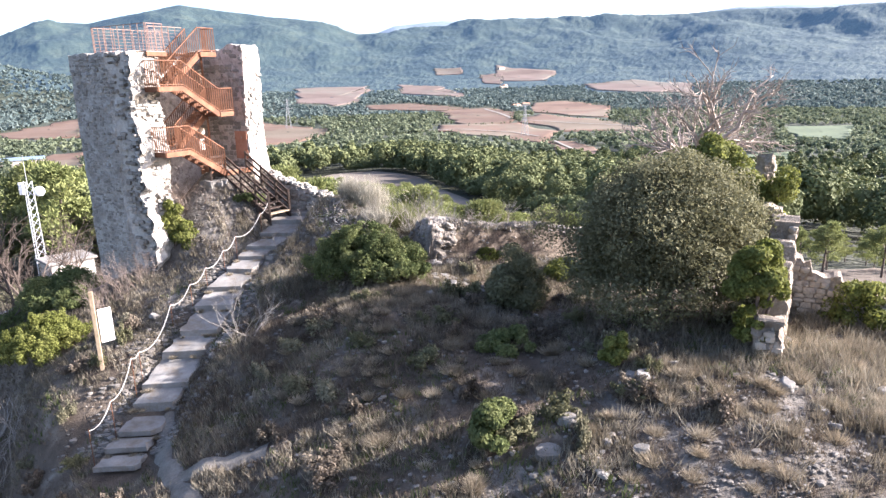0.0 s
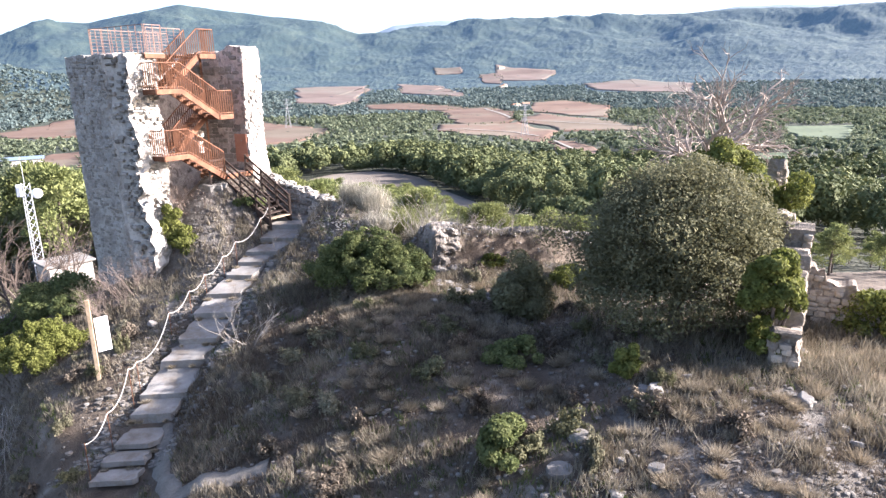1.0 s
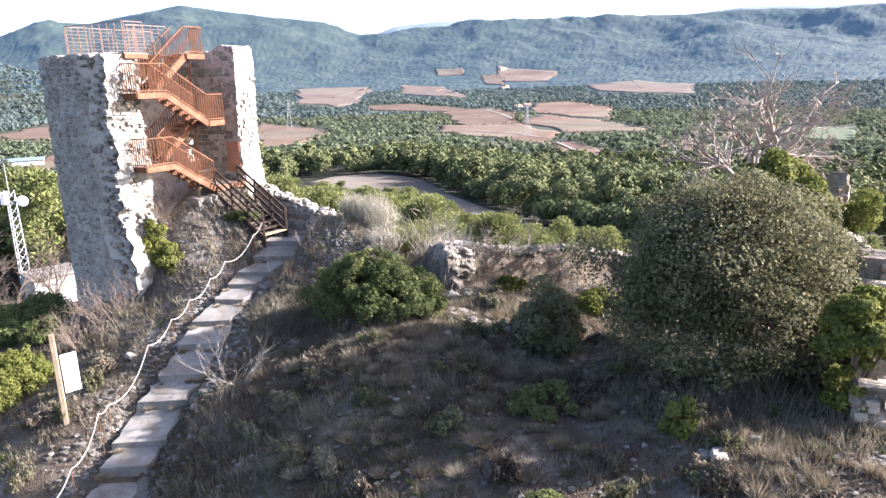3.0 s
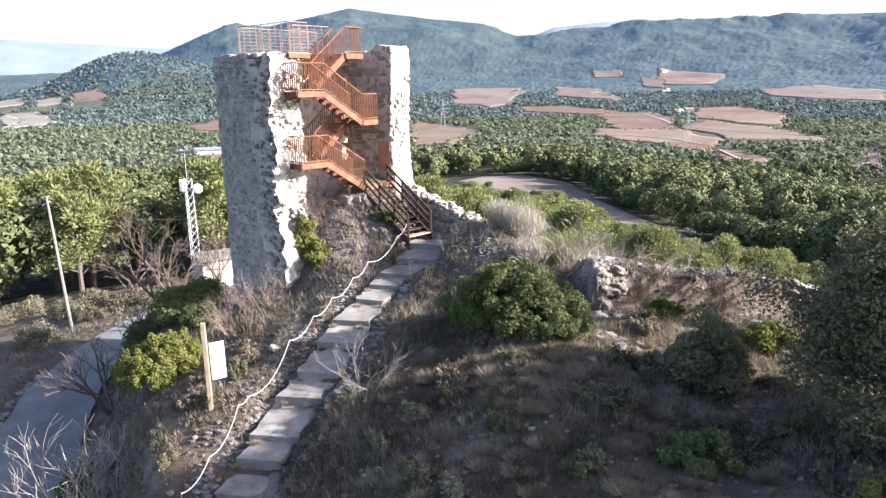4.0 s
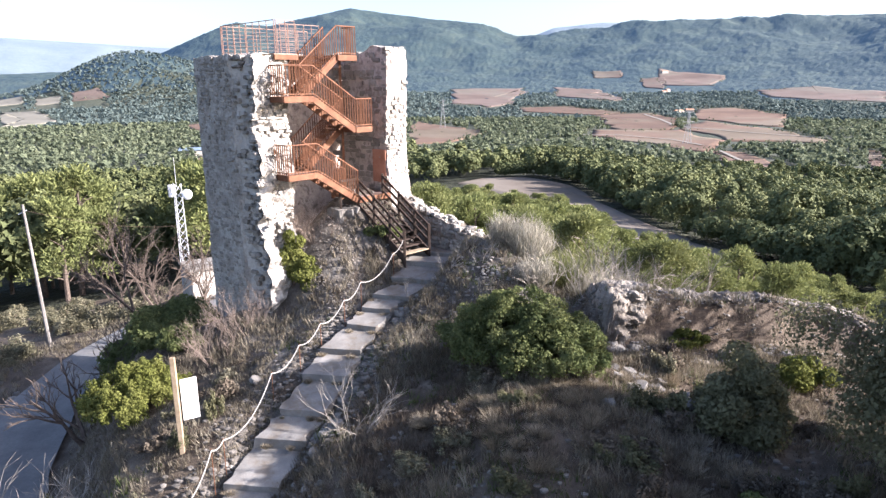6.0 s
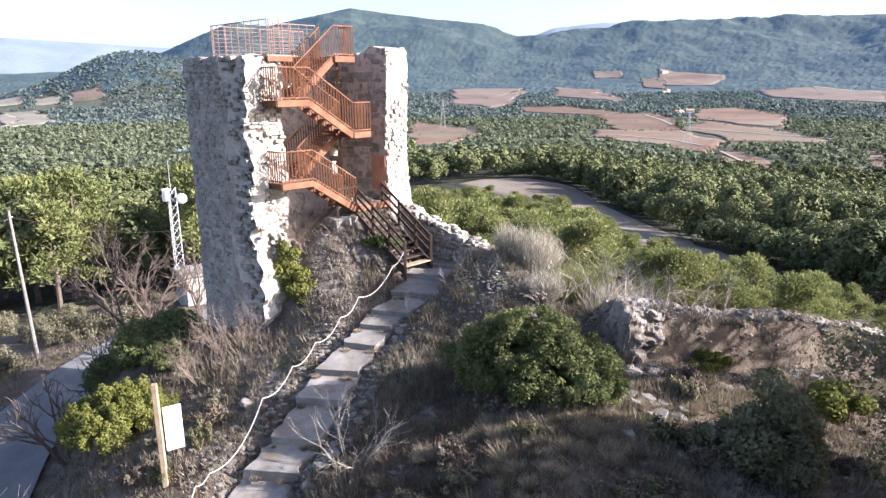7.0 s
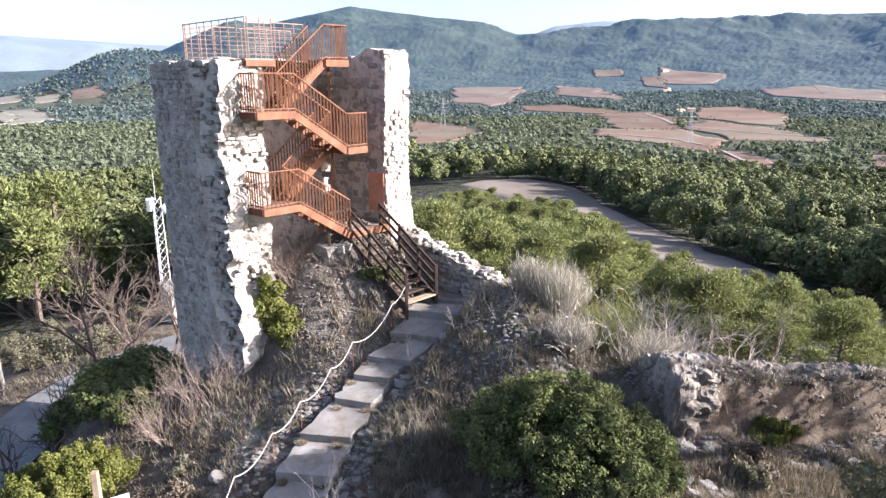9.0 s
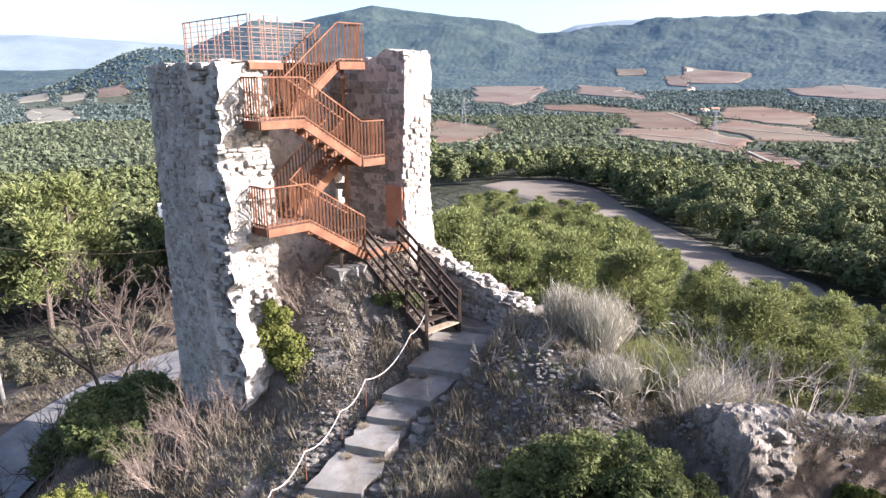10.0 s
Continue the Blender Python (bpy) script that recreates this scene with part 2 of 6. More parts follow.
# Faint blue emission on the hills stands in for the haze before them.
for m, haze_glow in ((mat_mountain, 0.05), (mat_far_range, 0.17)):
    m.node_tree.nodes["Principled BSDF"].inputs["Emission Color"].default_value = (0.2, 0.4, 0.74, 1) if haze_glow < 0.1 else (0.40, 0.50, 0.68, 1)
    m.node_tree.nodes["Principled BSDF"].inputs["Emission Strength"].default_value = haze_glow
# Needles turn paler and bluer with distance: haze put into the leaf colour.
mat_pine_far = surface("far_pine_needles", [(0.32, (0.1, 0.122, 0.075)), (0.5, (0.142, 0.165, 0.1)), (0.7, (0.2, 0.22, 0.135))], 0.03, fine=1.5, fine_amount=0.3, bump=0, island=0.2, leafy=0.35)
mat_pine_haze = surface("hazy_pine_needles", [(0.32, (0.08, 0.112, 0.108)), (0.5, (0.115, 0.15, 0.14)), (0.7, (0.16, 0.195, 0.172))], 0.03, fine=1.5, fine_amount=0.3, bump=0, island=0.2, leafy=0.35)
mat_oak = surface("holm_oak_leaves", [(0.32, (0.122, 0.117, 0.06)), (0.5, (0.174, 0.165, 0.086)), (0.7, (0.235, 0.222, 0.125))], 0.9, fine=10, fine_amount=0.3, bump=0, island=0.3, leafy=0.32)
mat_box = surface("dark_shrub_leaves", [(0.32, (0.1, 0.127, 0.045)), (0.5, (0.165, 0.188, 0.068)), (0.7, (0.265, 0.275, 0.112))], 1.2, fine=12, fine_amount=0.3, bump=0, island=0.4, leafy=0.4)
mat_lime = surface("yellow_green_leaves", [(0.32, (0.13, 0.145, 0.03)), (0.5, (0.19, 0.203, 0.048)), (0.7, (0.27, 0.275, 0.08))], 1.2, fine=12, fine_amount=0.3, bump=0, island=0.45, leafy=0.35)
mat_dryleaf = surface("grey_green_scrub", [(0.32, (0.15, 0.14, 0.085)), (0.5, (0.23, 0.21, 0.13)), (0.7, (0.32, 0.29, 0.20))], 0.8, fine=12, fine_amount=0.3, bump=0, island=0.45, leafy=0.25)
mat_dry_brown = surface("withered_heath", [(0.32, (0.10, 0.078, 0.055)), (0.5, (0.165, 0.13, 0.095)), (0.7, (0.25, 0.205, 0.15))], 0.8, fine=12, fine_amount=0.3, bump=0, island=0.5, leafy=0.2)
mat_straw = surface("dry_grass", [(0.32, (0.165, 0.136, 0.092)), (0.5, (0.27, 0.228, 0.162)), (0.7, (0.41, 0.357, 0.265))], 0.7, fine=8, fine_amount=0.25, bump=0, island=0.5, leafy=0.25)
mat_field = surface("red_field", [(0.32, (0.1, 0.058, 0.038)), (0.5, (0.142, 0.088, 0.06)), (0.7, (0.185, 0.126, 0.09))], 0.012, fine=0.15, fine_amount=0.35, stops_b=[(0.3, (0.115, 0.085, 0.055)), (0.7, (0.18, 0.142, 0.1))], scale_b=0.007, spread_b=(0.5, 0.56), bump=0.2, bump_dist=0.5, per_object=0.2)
# Muted copy of the red field for the far ones, with haze in its colour.
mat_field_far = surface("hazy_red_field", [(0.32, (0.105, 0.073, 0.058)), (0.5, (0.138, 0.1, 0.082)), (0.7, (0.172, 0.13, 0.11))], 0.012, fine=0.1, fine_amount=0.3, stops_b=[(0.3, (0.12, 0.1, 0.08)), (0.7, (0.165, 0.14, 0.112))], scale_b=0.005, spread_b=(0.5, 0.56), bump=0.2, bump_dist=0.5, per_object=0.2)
mat_stubble = surface("stubble_field", [(0.32, (0.1, 0.08, 0.06)), (0.5, (0.155, 0.126, 0.098)), (0.7, (0.21, 0.178, 0.142))], 0.03, fine=0.6, fine_amount=0.3, bump=0.3, bump_dist=0.2)
mat_track = surface("track_gravel", [(0.3, (0.19, 0.17, 0.14)), (0.7, (0.28, 0.255, 0.215))], 0.1, fine=0.6, fine_amount=0.3, bump=0.2)
mat_meadow = surface("green_field", [(0.32, (0.06, 0.08, 0.04)), (0.7, (0.10, 0.125, 0.065))], 0.02, fine=0.2, fine_amount=0.25, bump=0.1)
mat_pale = surface("pale_field", [(0.32, (0.14, 0.13, 0.10)), (0.7, (0.20, 0.185, 0.15))], 0.02, fine=0.2, fine_amount=0.25, bump=0.1)
mat_plaster = surface("house_plaster", [(0.3, (0.36, 0.325, 0.28)), (0.7, (0.48, 0.44, 0.39))], 0.5, fine=4, fine_amount=0.2, bump=0)
mat_tile = surface("roof_tiles", [(0.3, (0.30, 0.16, 0.10)), (0.7, (0.42, 0.26, 0.18))], 0.8, fine=6, fine_amount=0.3, bump=0)
mat_rock = surface("field_stone", [(0.3, (0.19, 0.17, 0.15)), (0.55, (0.30, 0.275, 0.245)), (0.75, (0.44, 0.41, 0.365))], 1.3, fine=18, fine_amount=0.4, bump=0.6, bump_dist=0.03, per_object=0.3, island=0.35)
mat_blue_roof = surface("blue_roof", [(0.3, (0.15, 0.2, 0.25)), (0.7, (0.2, 0.25, 0.3))], 0.1, rough=0.5, fine=1, fine_amount=0.1, bump=0)
mat_dark_grass = surface("withered_scrub", [(0.32, (0.115, 0.087, 0.062)), (0.5, (0.195, 0.151, 0.108)), (0.7, (0.3, 0.24, 0.173))], 0.7, fine=8, fine_amount=0.25, bump=0, island=0.5, leafy=0.2)
mat_green_grass = surface("green_grass", [(0.32, (0.06, 0.085, 0.025)), (0.5, (0.10, 0.13, 0.035)), (0.7, (0.16, 0.18, 0.06))], 0.7, fine=8, fine_amount=0.25, bump=0, island=0.5, leafy=0.3)
mat_ledge = surface("ledge_rock", [(0.3, (0.18, 0.15, 0.12)), (0.5, (0.3, 0.262, 0.22)), (0.75, (0.44, 0.395, 0.34))], 1.8, fine=10, fine_amount=0.85, bump=1.0, bump_dist=0.08,
                    stops_b=[(0.3, (0.12, 0.098, 0.075)), (0.7, (0.2, 0.165, 0.13))], scale_b=1.6, spread_b=(0.54, 0.64))
mat_broom = surface("pale_broom", [(0.32, (0.32, 0.29, 0.225)), (0.5, (0.43, 0.395, 0.31)), (0.7, (0.54, 0.50, 0.41))], 0.8, fine=12, fine_amount=0.2, bump=0, island=0.45, leafy=0.2)
mat_green_broom = surface("green_broom", [(0.32, (0.15, 0.16, 0.06)), (0.5, (0.22, 0.225, 0.09)), (0.7, (0.31, 0.30, 0.14))], 0.8, fine=12, fine_amount=0.2, bump=0, island=0.45, leafy=0.25)
mat_ruin = surface("warm_rubble", [(0.3, (0.2, 0.16, 0.12)), (0.55, (0.31, 0.255, 0.2)), (0.75, (0.42, 0.36, 0.29))], 1.6, fine=9, fine_amount=0.6, bump=1.0, bump_dist=0.08)
mat_tussock = surface("bleached_tussock", [(0.32, (0.31, 0.245, 0.16)), (0.5, (0.42, 0.345, 0.24)), (0.7, (0.54, 0.46, 0.34))], 0.5, fine=8, fine_amount=0.2, bump=0, island=0.4, per_object=0.3, leafy=0.3)
mat_pebble = surface("pale_pebbles", [(0.3, (0.15, 0.131, 0.11)), (0.55, (0.24, 0.214, 0.184)), (0.75, (0.37, 0.335, 0.292))], 1.3, fine=18, fine_amount=0.35, bump=0.5, bump_dist=0.02, island=0.45)
mat_bare_wood = surface("brown_twigs", [(0.3, (0.25, 0.2, 0.165)), (0.7, (0.4, 0.335, 0.28))], 5, fine=30, bump=0)
mat_ruin_stone = surface("warm_stone", [(0.3, (0.34, 0.275, 0.205)), (0.55, (0.47, 0.395, 0.31)), (0.75, (0.58, 0.51, 0.42))], 2.2, fine=30, fine_amount=0.4, bump=0.6, bump_dist=0.03, per_object=0.25, island=0.2)
mat_trail = surface("trail_dust", [(0.3, (0.13, 0.113, 0.093)), (0.7, (0.235, 0.208, 0.175))], 2.0, fine=16, fine_amount=0.5, bump=0.7, bump_dist=0.04)


# ---- the lie of the land ----
NEAR_KNOLLS = [(2.5, 31.5, 3.5, 4.56), (6.5, 27.5, 3.2, 3.45), (-1.5, 29.5, 3.2, 1.07), (1, 25, 4, 2.31), (-2, 20, 4, 0.75), (-7, 24, 6, 5.41), (-9, 36, 7, 0.05), (5, 19, 4.5, 1.91),
               (8, 23, 3.5, 1.33), (14, 23, 5, 1.83), (5, 12.5, 5, -0.15), (11, 12, 5.5, 1.18), (-5, 13, 7, 0.51), (12, 31, 6, 2.95), (20, 14, 7, 0.81), (-9, 22, 9, -6.10),
               (15, 36, 9, -2.15), (5, 39, 8, 3.14), (-5, 31, 3.5, 2.04), (28, 20, 12, -0.15), (-2.9, 23.3, 2.0, 0.6)]
WIDE_KNOLLS = [(6, 22, 140, 42.87), (80, 220, 110, 17.64), (45, 110, 60, -2.16), (-30, 100, 60, -1.24), (40, 55, 30, -2.88), (-20, 45, 28, 0.60), (10, 0, 40, 3.46), (0, 170, 70, 2.76),
               (150, 170, 70, 1.0), (-70, 190, 80, 5.56), (95, 290, 90, 6.5), (180, 260, 90, 1.0), (60, -50, 60, 9.97), (200, 60, 110, 7.61), (50, 320, 70, 10.59), (-432, 1632, 165, 82.0),
               (-190, 1660, 260, 44.0)]
# the stepped path: the middle of each nosing
NOSES = [(-2.22, 18.22, 0.10), (-2.0, 18.82, 0.28), (-1.69, 19.34, 0.45), (-1.17, 20.28, 0.80), (-0.8, 20.92, 1.08), (-0.2, 22.05, 1.62), (0.35, 22.82, 1.98), (1.0, 24.0, 2.40),
         (1.47, 25.0, 2.76), (2.17, 25.95, 3.10), (2.66, 26.7, 3.38), (3.2, 27.25, 3.62), (4.1, 27.95, 3.92), (4.7, 28.7, 4.28), (5.2, 29.4, 4.42)]
ROAD = [(-8.2, 20, -2.9), (-9.2, 25, -3.0), (-10.5, 29, -3.0), (-11.3, 34, -2.9), (-10.4, 39, -2.6), (-8.0, 43.0, -2.3), (-3.0, 46.5, -2.2), (4.0, 48, -2.6)]
CREST_AZ = [-180, -60, -30, -22, -16, -12, -7.4, -3.9, -1.2, 2.4, 7, 12.5, 16, 20, 24, 28, 31, 42, 46, 55, 90, 180]
CREST_EL = [2, 1.5, 1.0, 1.0, 1.3, 2.6, 4.75, 4.7, 5.3, 6.1, 5.5, 4.9, 3.75, 3.9, 4.1, 4.35, 4.6, 4.57, 4.7, 4.2, 4, 2]
FAR_AZ = [-180, -40, -22, -16, -8, 14, 19, 23, 28, 40, 46, 60, 180]
FAR_EL = [2, 3.2, 3.4, 3.1, 2.6, 2.5, 4.35, 4.65, 4.4, 4.3, 4.75, 4.3, 2]
TOWER = np.array((-0.95, 29.0))


def along(line, x, y):
    """How far places lie from a line of points, and the line's height beside them."""
    best, height = np.full(x.shape, 1e9), np.zeros(x.shape)
    for a, b in zip(line, line[1:]):
        dx, dy = b[0] - a[0], b[1] - a[1]
        k = np.clip(((x - a[0]) * dx + (y - a[1]) * dy) / (dx * dx + dy * dy), 0, 1)
        d = np.hypot(x - a[0] - k * dx, y - a[1] - k * dy)
        near = d < best
        best, height = np.where(near, d, best), np.where(near, a[2] + k * (b[2] - a[2]), height)
    return best, height


def ground_z(x, y, far=True):
    x, y = np.atleast_1d(np.asarray(x, float)), np.atleast_1d(np.asarray(y, float))
    z = np.full(x.shape, -46.0)
    for cx, cy, r, h in NEAR_KNOLLS + WIDE_KNOLLS:
        z = z + h * np.exp(-((x - cx) ** 2 + (y - cy) ** 2) / r ** 2)
    u, v = (x - TOWER[0]) * 0.6 - (y - TOWER[1]) * 0.8, (x - TOWER[0]) * 0.8 + (y - TOWER[1]) * 0.6
    z = z + 1.15 * smooth01(v, 0.3, 1.5) * smooth01(v, 8.5, 5.5) * smooth01(u, 2.8, -0.4) * smooth01(u, -7, -3.6)
    edge = 22.45 + 0.35 * vnoise(x / 1.3, 0, 0, 15) + 0.12 * vnoise(x / 0.4, 0, 0, 16)
    z = z + 1.25 * smooth01(y - edge, -0.3, 0.12) * smooth01(y, 25.4, 23.2) * smooth01(x, 8.2, 8.9) * smooth01(x, 24, 17)
    r, az = np.hypot(x, y), np.degrees(np.arctan2(x, y))
    z = z + np.interp(r, [0, 700, 1100, 1500, 1900], [0, 0, 6, 20, 32])
    if not far:
        z = z - 40 * smooth01(r, 1560, 1800)
    crest = 10 + np.tan(np.radians(np.interp(az, CREST_AZ, CREST_EL))) * 3000
    rise = (1 if far else 0) * smooth01(r, 1500, 3050) * (0.45 + 0.55 * smooth01(r, 1900, 3050))
    spurs = fbm(x / 420, y / 420, 3.0, 11, 4)
    z = z + (crest + 14) * rise * (1 - 0.75 * smooth01(r, 3050, 3500)) + rise * (1 - smooth01(r, 2750, 3050)) * 110 * spurs
    z = z + 2.5 * vnoise(x / 60, y / 60, 0, 5) * smooth01(r, 70, 250) * (1 - smooth01(r, 300, 480))
    close = 1 - smooth01(r, 60, 90)
    z = z + close * (0.16 * vnoise(x / 1.7, y / 1.7, 0, 7) + 0.07 * vnoise(x / 0.6, y / 0.6, 0, 8))
    for line, half, soft, drop in ((NOSES, 0.62, 1.5, 0.3), (ROAD, 1.7, 4.5, 0.16)):
        d, h = along(line, x, y)
        z = z + (h - drop - z) * smooth01(d, soft, half)
    return z


def ground_sheet():
    n = 195
    k = np.arange(-n, n + 1)
    step = 9.7 * np.sinh(0.0355 * k)
    gx, gy = np.meshgrid(5 + step, 21 + step, indexing="ij")
    z = ground_z(gx.ravel(), gy.ravel(), False)
    m = 2 * n + 1
    i = np.arange(m * m).reshape(m, m)
    quads = np.stack([i[:-1, :-1], i[1:, :-1], i[1:, 1:], i[:-1, 1:]], -1).reshape(-1, 4)
    me = mesh_from("ground", np.column_stack([gx.ravel(), gy.ravel(), z]), quads, True)
    me.materials.append(mat_ground)
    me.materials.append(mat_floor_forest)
    me.materials.append(mat_valley)
    me.materials.append(mat_scree)
    c = np.column_stack([gx.ravel(), gy.ravel()])[quads].mean(1)
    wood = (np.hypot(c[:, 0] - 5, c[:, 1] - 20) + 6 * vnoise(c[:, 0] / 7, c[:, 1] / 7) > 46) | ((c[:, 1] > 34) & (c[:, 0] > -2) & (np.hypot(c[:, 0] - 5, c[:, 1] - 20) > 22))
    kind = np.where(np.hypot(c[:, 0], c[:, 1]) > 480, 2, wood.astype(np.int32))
    patch = 1.1 * vnoise(c[:, 0] / 1.1, c[:, 1] / 1.1, 0, 71)
    stony = (np.hypot(c[:, 0] - 1.8, c[:, 1] - 28.8) + patch < 4.3) | ((c[:, 0] + patch > 4.6) & (c[:, 0] < 9.5) & (c[:, 1] + patch > 22.6) & (c[:, 1] < 29)) | ((along(NOSES, c[:, 0], c[:, 1])[0] + 0.7 * patch < 1.9) & (c[:, 1] > 21)) | ((c[:, 1] + 2 * patch < 10.6) & (c[:, 1] + patch > 4) & (c[:, 0] + patch > 2) & (c[:, 0] + patch < 17))
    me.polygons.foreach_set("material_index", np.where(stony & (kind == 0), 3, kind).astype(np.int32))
    return tagged(part("ground", me, None), "dry stony hilltop running down to wooded hills", "ground", kind="structure")


ground_sheet()


def backdrop(name, az, rr, nu, nv, height, material, label):
    """Wooded hills at the edge of sight."""
    a, r = np.meshgrid(np.radians(np.linspace(*az, nu)), np.linspace(*rr, nv), indexing="ij")
    x, y = (r * np.sin(a)).ravel(), (r * np.cos(a)).ravel()
    i = np.arange(nu * nv).reshape(nu, nv)
    quads = np.stack([i[:-1, :-1], i[:-1, 1:], i[1:, 1:], i[1:, :-1]], -1).reshape(-1, 4)
    me = mesh_from(name, np.column_stack([x, y, height(x, y)]), quads, True)
    tagged(part(name, me, material), label, "hills", kind="structure")


def near_hills(x, y):
    canopy = np.random.default_rng(7).uniform(-2.6, 2.6, len(x)) + 3.0 * vnoise(x / 45, y / 45, 0, 32)
    canopy = np.where(in_clear(x, y) | in_clear(x * 1.02, y * 1.02) | in_clear(x * 1.045, y * 1.045), -1.0, canopy)
    return ground_z(x, y) + canopy * (1 - 0.6 * smooth01(np.hypot(x, y), 2900, 3050))


def far_hills(x, y):
    r, az = np.hypot(x, y), np.degrees(np.arctan2(x, y))
    top = 10 + np.tan(np.radians(np.interp(az, FAR_AZ, FAR_EL))) * 4500
    return -40 + (top + 40) * smooth01(r, 3300, 4500) + 25 * fbm(x / 300, y / 300, 0, 41, 4) * smooth01(r, 3300, 3700) * (1 - smooth01(r, 4300, 4500))


CLEAR = []


def field(corners, material, label, lift=0.8, name="field"):
    """A field laid on the land inside its corners, with a slightly ragged edge."""
    c = np.array(corners, float)
    c = c.mean(0) + (c - c.mean(0)) * 1.08
    CLEAR.append(c)
    rim = np.concatenate([p + (q - p) * np.linspace(0, 1, 14, endpoint=False)[:, None] for p, q in zip(c, np.roll(c, -1, 0))])
    mid, n, rings = c.mean(0), len(rim), 10
    size = np.linalg.norm(c.max(0) - c.min(0)) * 0.03
    rim = rim + size * np.column_stack([vnoise(rim[:, 0] / size / 3, rim[:, 1] / size / 3, 0, 3), vnoise(rim[:, 0] / size / 3, rim[:, 1] / size / 3, 0, 4)])
    t = np.append(np.linspace(0.04, 0.99, rings - 1), 1.0)
    p = (mid + (rim - mid)[None] * t[:, None, None]).reshape(-1, 2)
    i = np.arange(n * rings).reshape(rings, n)
    j = np.roll(i, -1, 1)
    quads = np.stack([i[:-1], i[1:], j[1:], j[:-1]], -1).reshape(-1, 4)
    z = ground_z(p[:, 0], p[:, 1]) + np.repeat(np.where(t > 0.995, -0.2 * lift, lift), n)
    ob = part(name, mesh_from(name, np.column_stack([p, z]), quads, True), material)
    return tagged(ob, label, "field", "fields in the valley", "structure")


RED = "ploughed reddish earth field between pine woods"
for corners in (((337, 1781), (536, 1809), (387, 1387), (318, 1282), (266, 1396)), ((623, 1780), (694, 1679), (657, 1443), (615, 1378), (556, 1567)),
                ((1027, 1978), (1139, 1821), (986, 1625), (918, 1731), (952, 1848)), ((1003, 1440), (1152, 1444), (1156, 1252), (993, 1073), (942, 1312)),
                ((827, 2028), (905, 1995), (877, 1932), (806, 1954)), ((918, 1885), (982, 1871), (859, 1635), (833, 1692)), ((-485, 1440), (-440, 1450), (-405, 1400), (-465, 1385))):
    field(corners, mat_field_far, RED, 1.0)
for corners in (((357, 1222), (445, 1222), (484, 1061), (432, 1031), (343, 1139)), ((423, 1010), (507, 1026), (493, 901), (404, 744), (348, 745), (373, 861)),
                ((310, 756), (404, 719), (372, 599), (312, 517), (300, 600), (289, 688)), ((625, 1068), (691, 1065), (670, 905), (550, 747), (519, 799), (538, 911)),
                ((503, 837), (504, 710), (478, 583), (450, 563), (397, 609), (423, 746)), ((318, 516), (332, 494), (299, 407), (273, 394), (275, 429)),
                ((436, 486), (436, 468), (347, 372), (373, 413)), ((123, 958), (160, 853), (183, 794), (125, 665), (87, 662)),
                ((-140, 1138), (-112, 1177), (-87, 885), (-156, 883), (-184, 983)), ((-97, 623), (-91, 674), (-68, 679), (-58, 566), (-103, 561))):
    field(corners, mat_field, RED, 1.0)
for corners in (((-640, 1470), (-590, 1480), (-560, 1400), (-600, 1370)), ((-545, 1425), (-505, 1430), (-485, 1375), (-520, 1360)), ((-532, 1245), (-489, 1271), (-393, 1087), (-410, 1024), (-422, 985))):
    field(corners, mat_pale, "pale bare field beside the wooded knoll", 1.0)
for corners in (((362, 345), (405, 338), (355, 295), (324, 295)), ((322, 272), (338, 246), (306, 224), (308, 243)), ((325, 226), (345, 229), (304, 200), (307, 207)), ((579, 490), (637, 460), (521, 378), (512, 421))):
    field(corners, mat_meadow, "green winter cereal field in the valley")


def track(points, width):
    """A pale farm track winding over the fields."""
    p = np.array(points, float)
    k = np.linspace(0, len(p) - 1, 60)
    c = np.column_stack([np.interp(k, range(len(p)), p[:, q]) for q in (0, 1)])
    for _ in range(6):
        c[1:-1] = (c[:-2] + 2 * c[1:-1] + c[2:]) / 4
    d = np.gradient(c, axis=0)
    d /= np.linalg.norm(d, axis=1)[:, None]
    side = np.column_stack([-d[:, 1], d[:, 0]]) * width / 2
    xy = np.stack([c - side, c + side], 1).reshape(-1, 2)
    i = np.arange(120).reshape(60, 2)
    quads = np.stack([i[:-1, 0], i[1:, 0], i[1:, 1], i[:-1, 1]], -1)
    me = mesh_from("farm_track", np.column_stack([xy, ground_z(xy[:, 0], xy[:, 1]) + 1.5]), quads, True)
    tagged(part("farm_track", me, mat_track), "pale unpaved farm track between the valley fields", "track", "tracks in the valley", "structure")


track([(430, 800), (436, 745), (450, 680), (480, 600), (500, 545)], 4)
track([(268, 700), (310, 690), (340, 620), (335, 560)], 3.5)
track([(500, 1010), (470, 900), (436, 800)], 4.5)
track([(322, 512), (300, 455), (283, 405)], 3)
STRIP_FAR = np.array([(49, 202), (60, 201), (67, 180), (63, 141), (57, 102), (54, 84), (53, 68), (50, 55)], float)
STRIP_NEAR = np.array([(36, 186), (43, 155), (45, 130), (44, 104), (40, 76), (38, 60), (36, 49), (35, 40)], float)
CLEAR += [np.array([STRIP_FAR[k], STRIP_FAR[k + 1], STRIP_NEAR[k + 1], STRIP_NEAR[k]]) for k in range(7)]


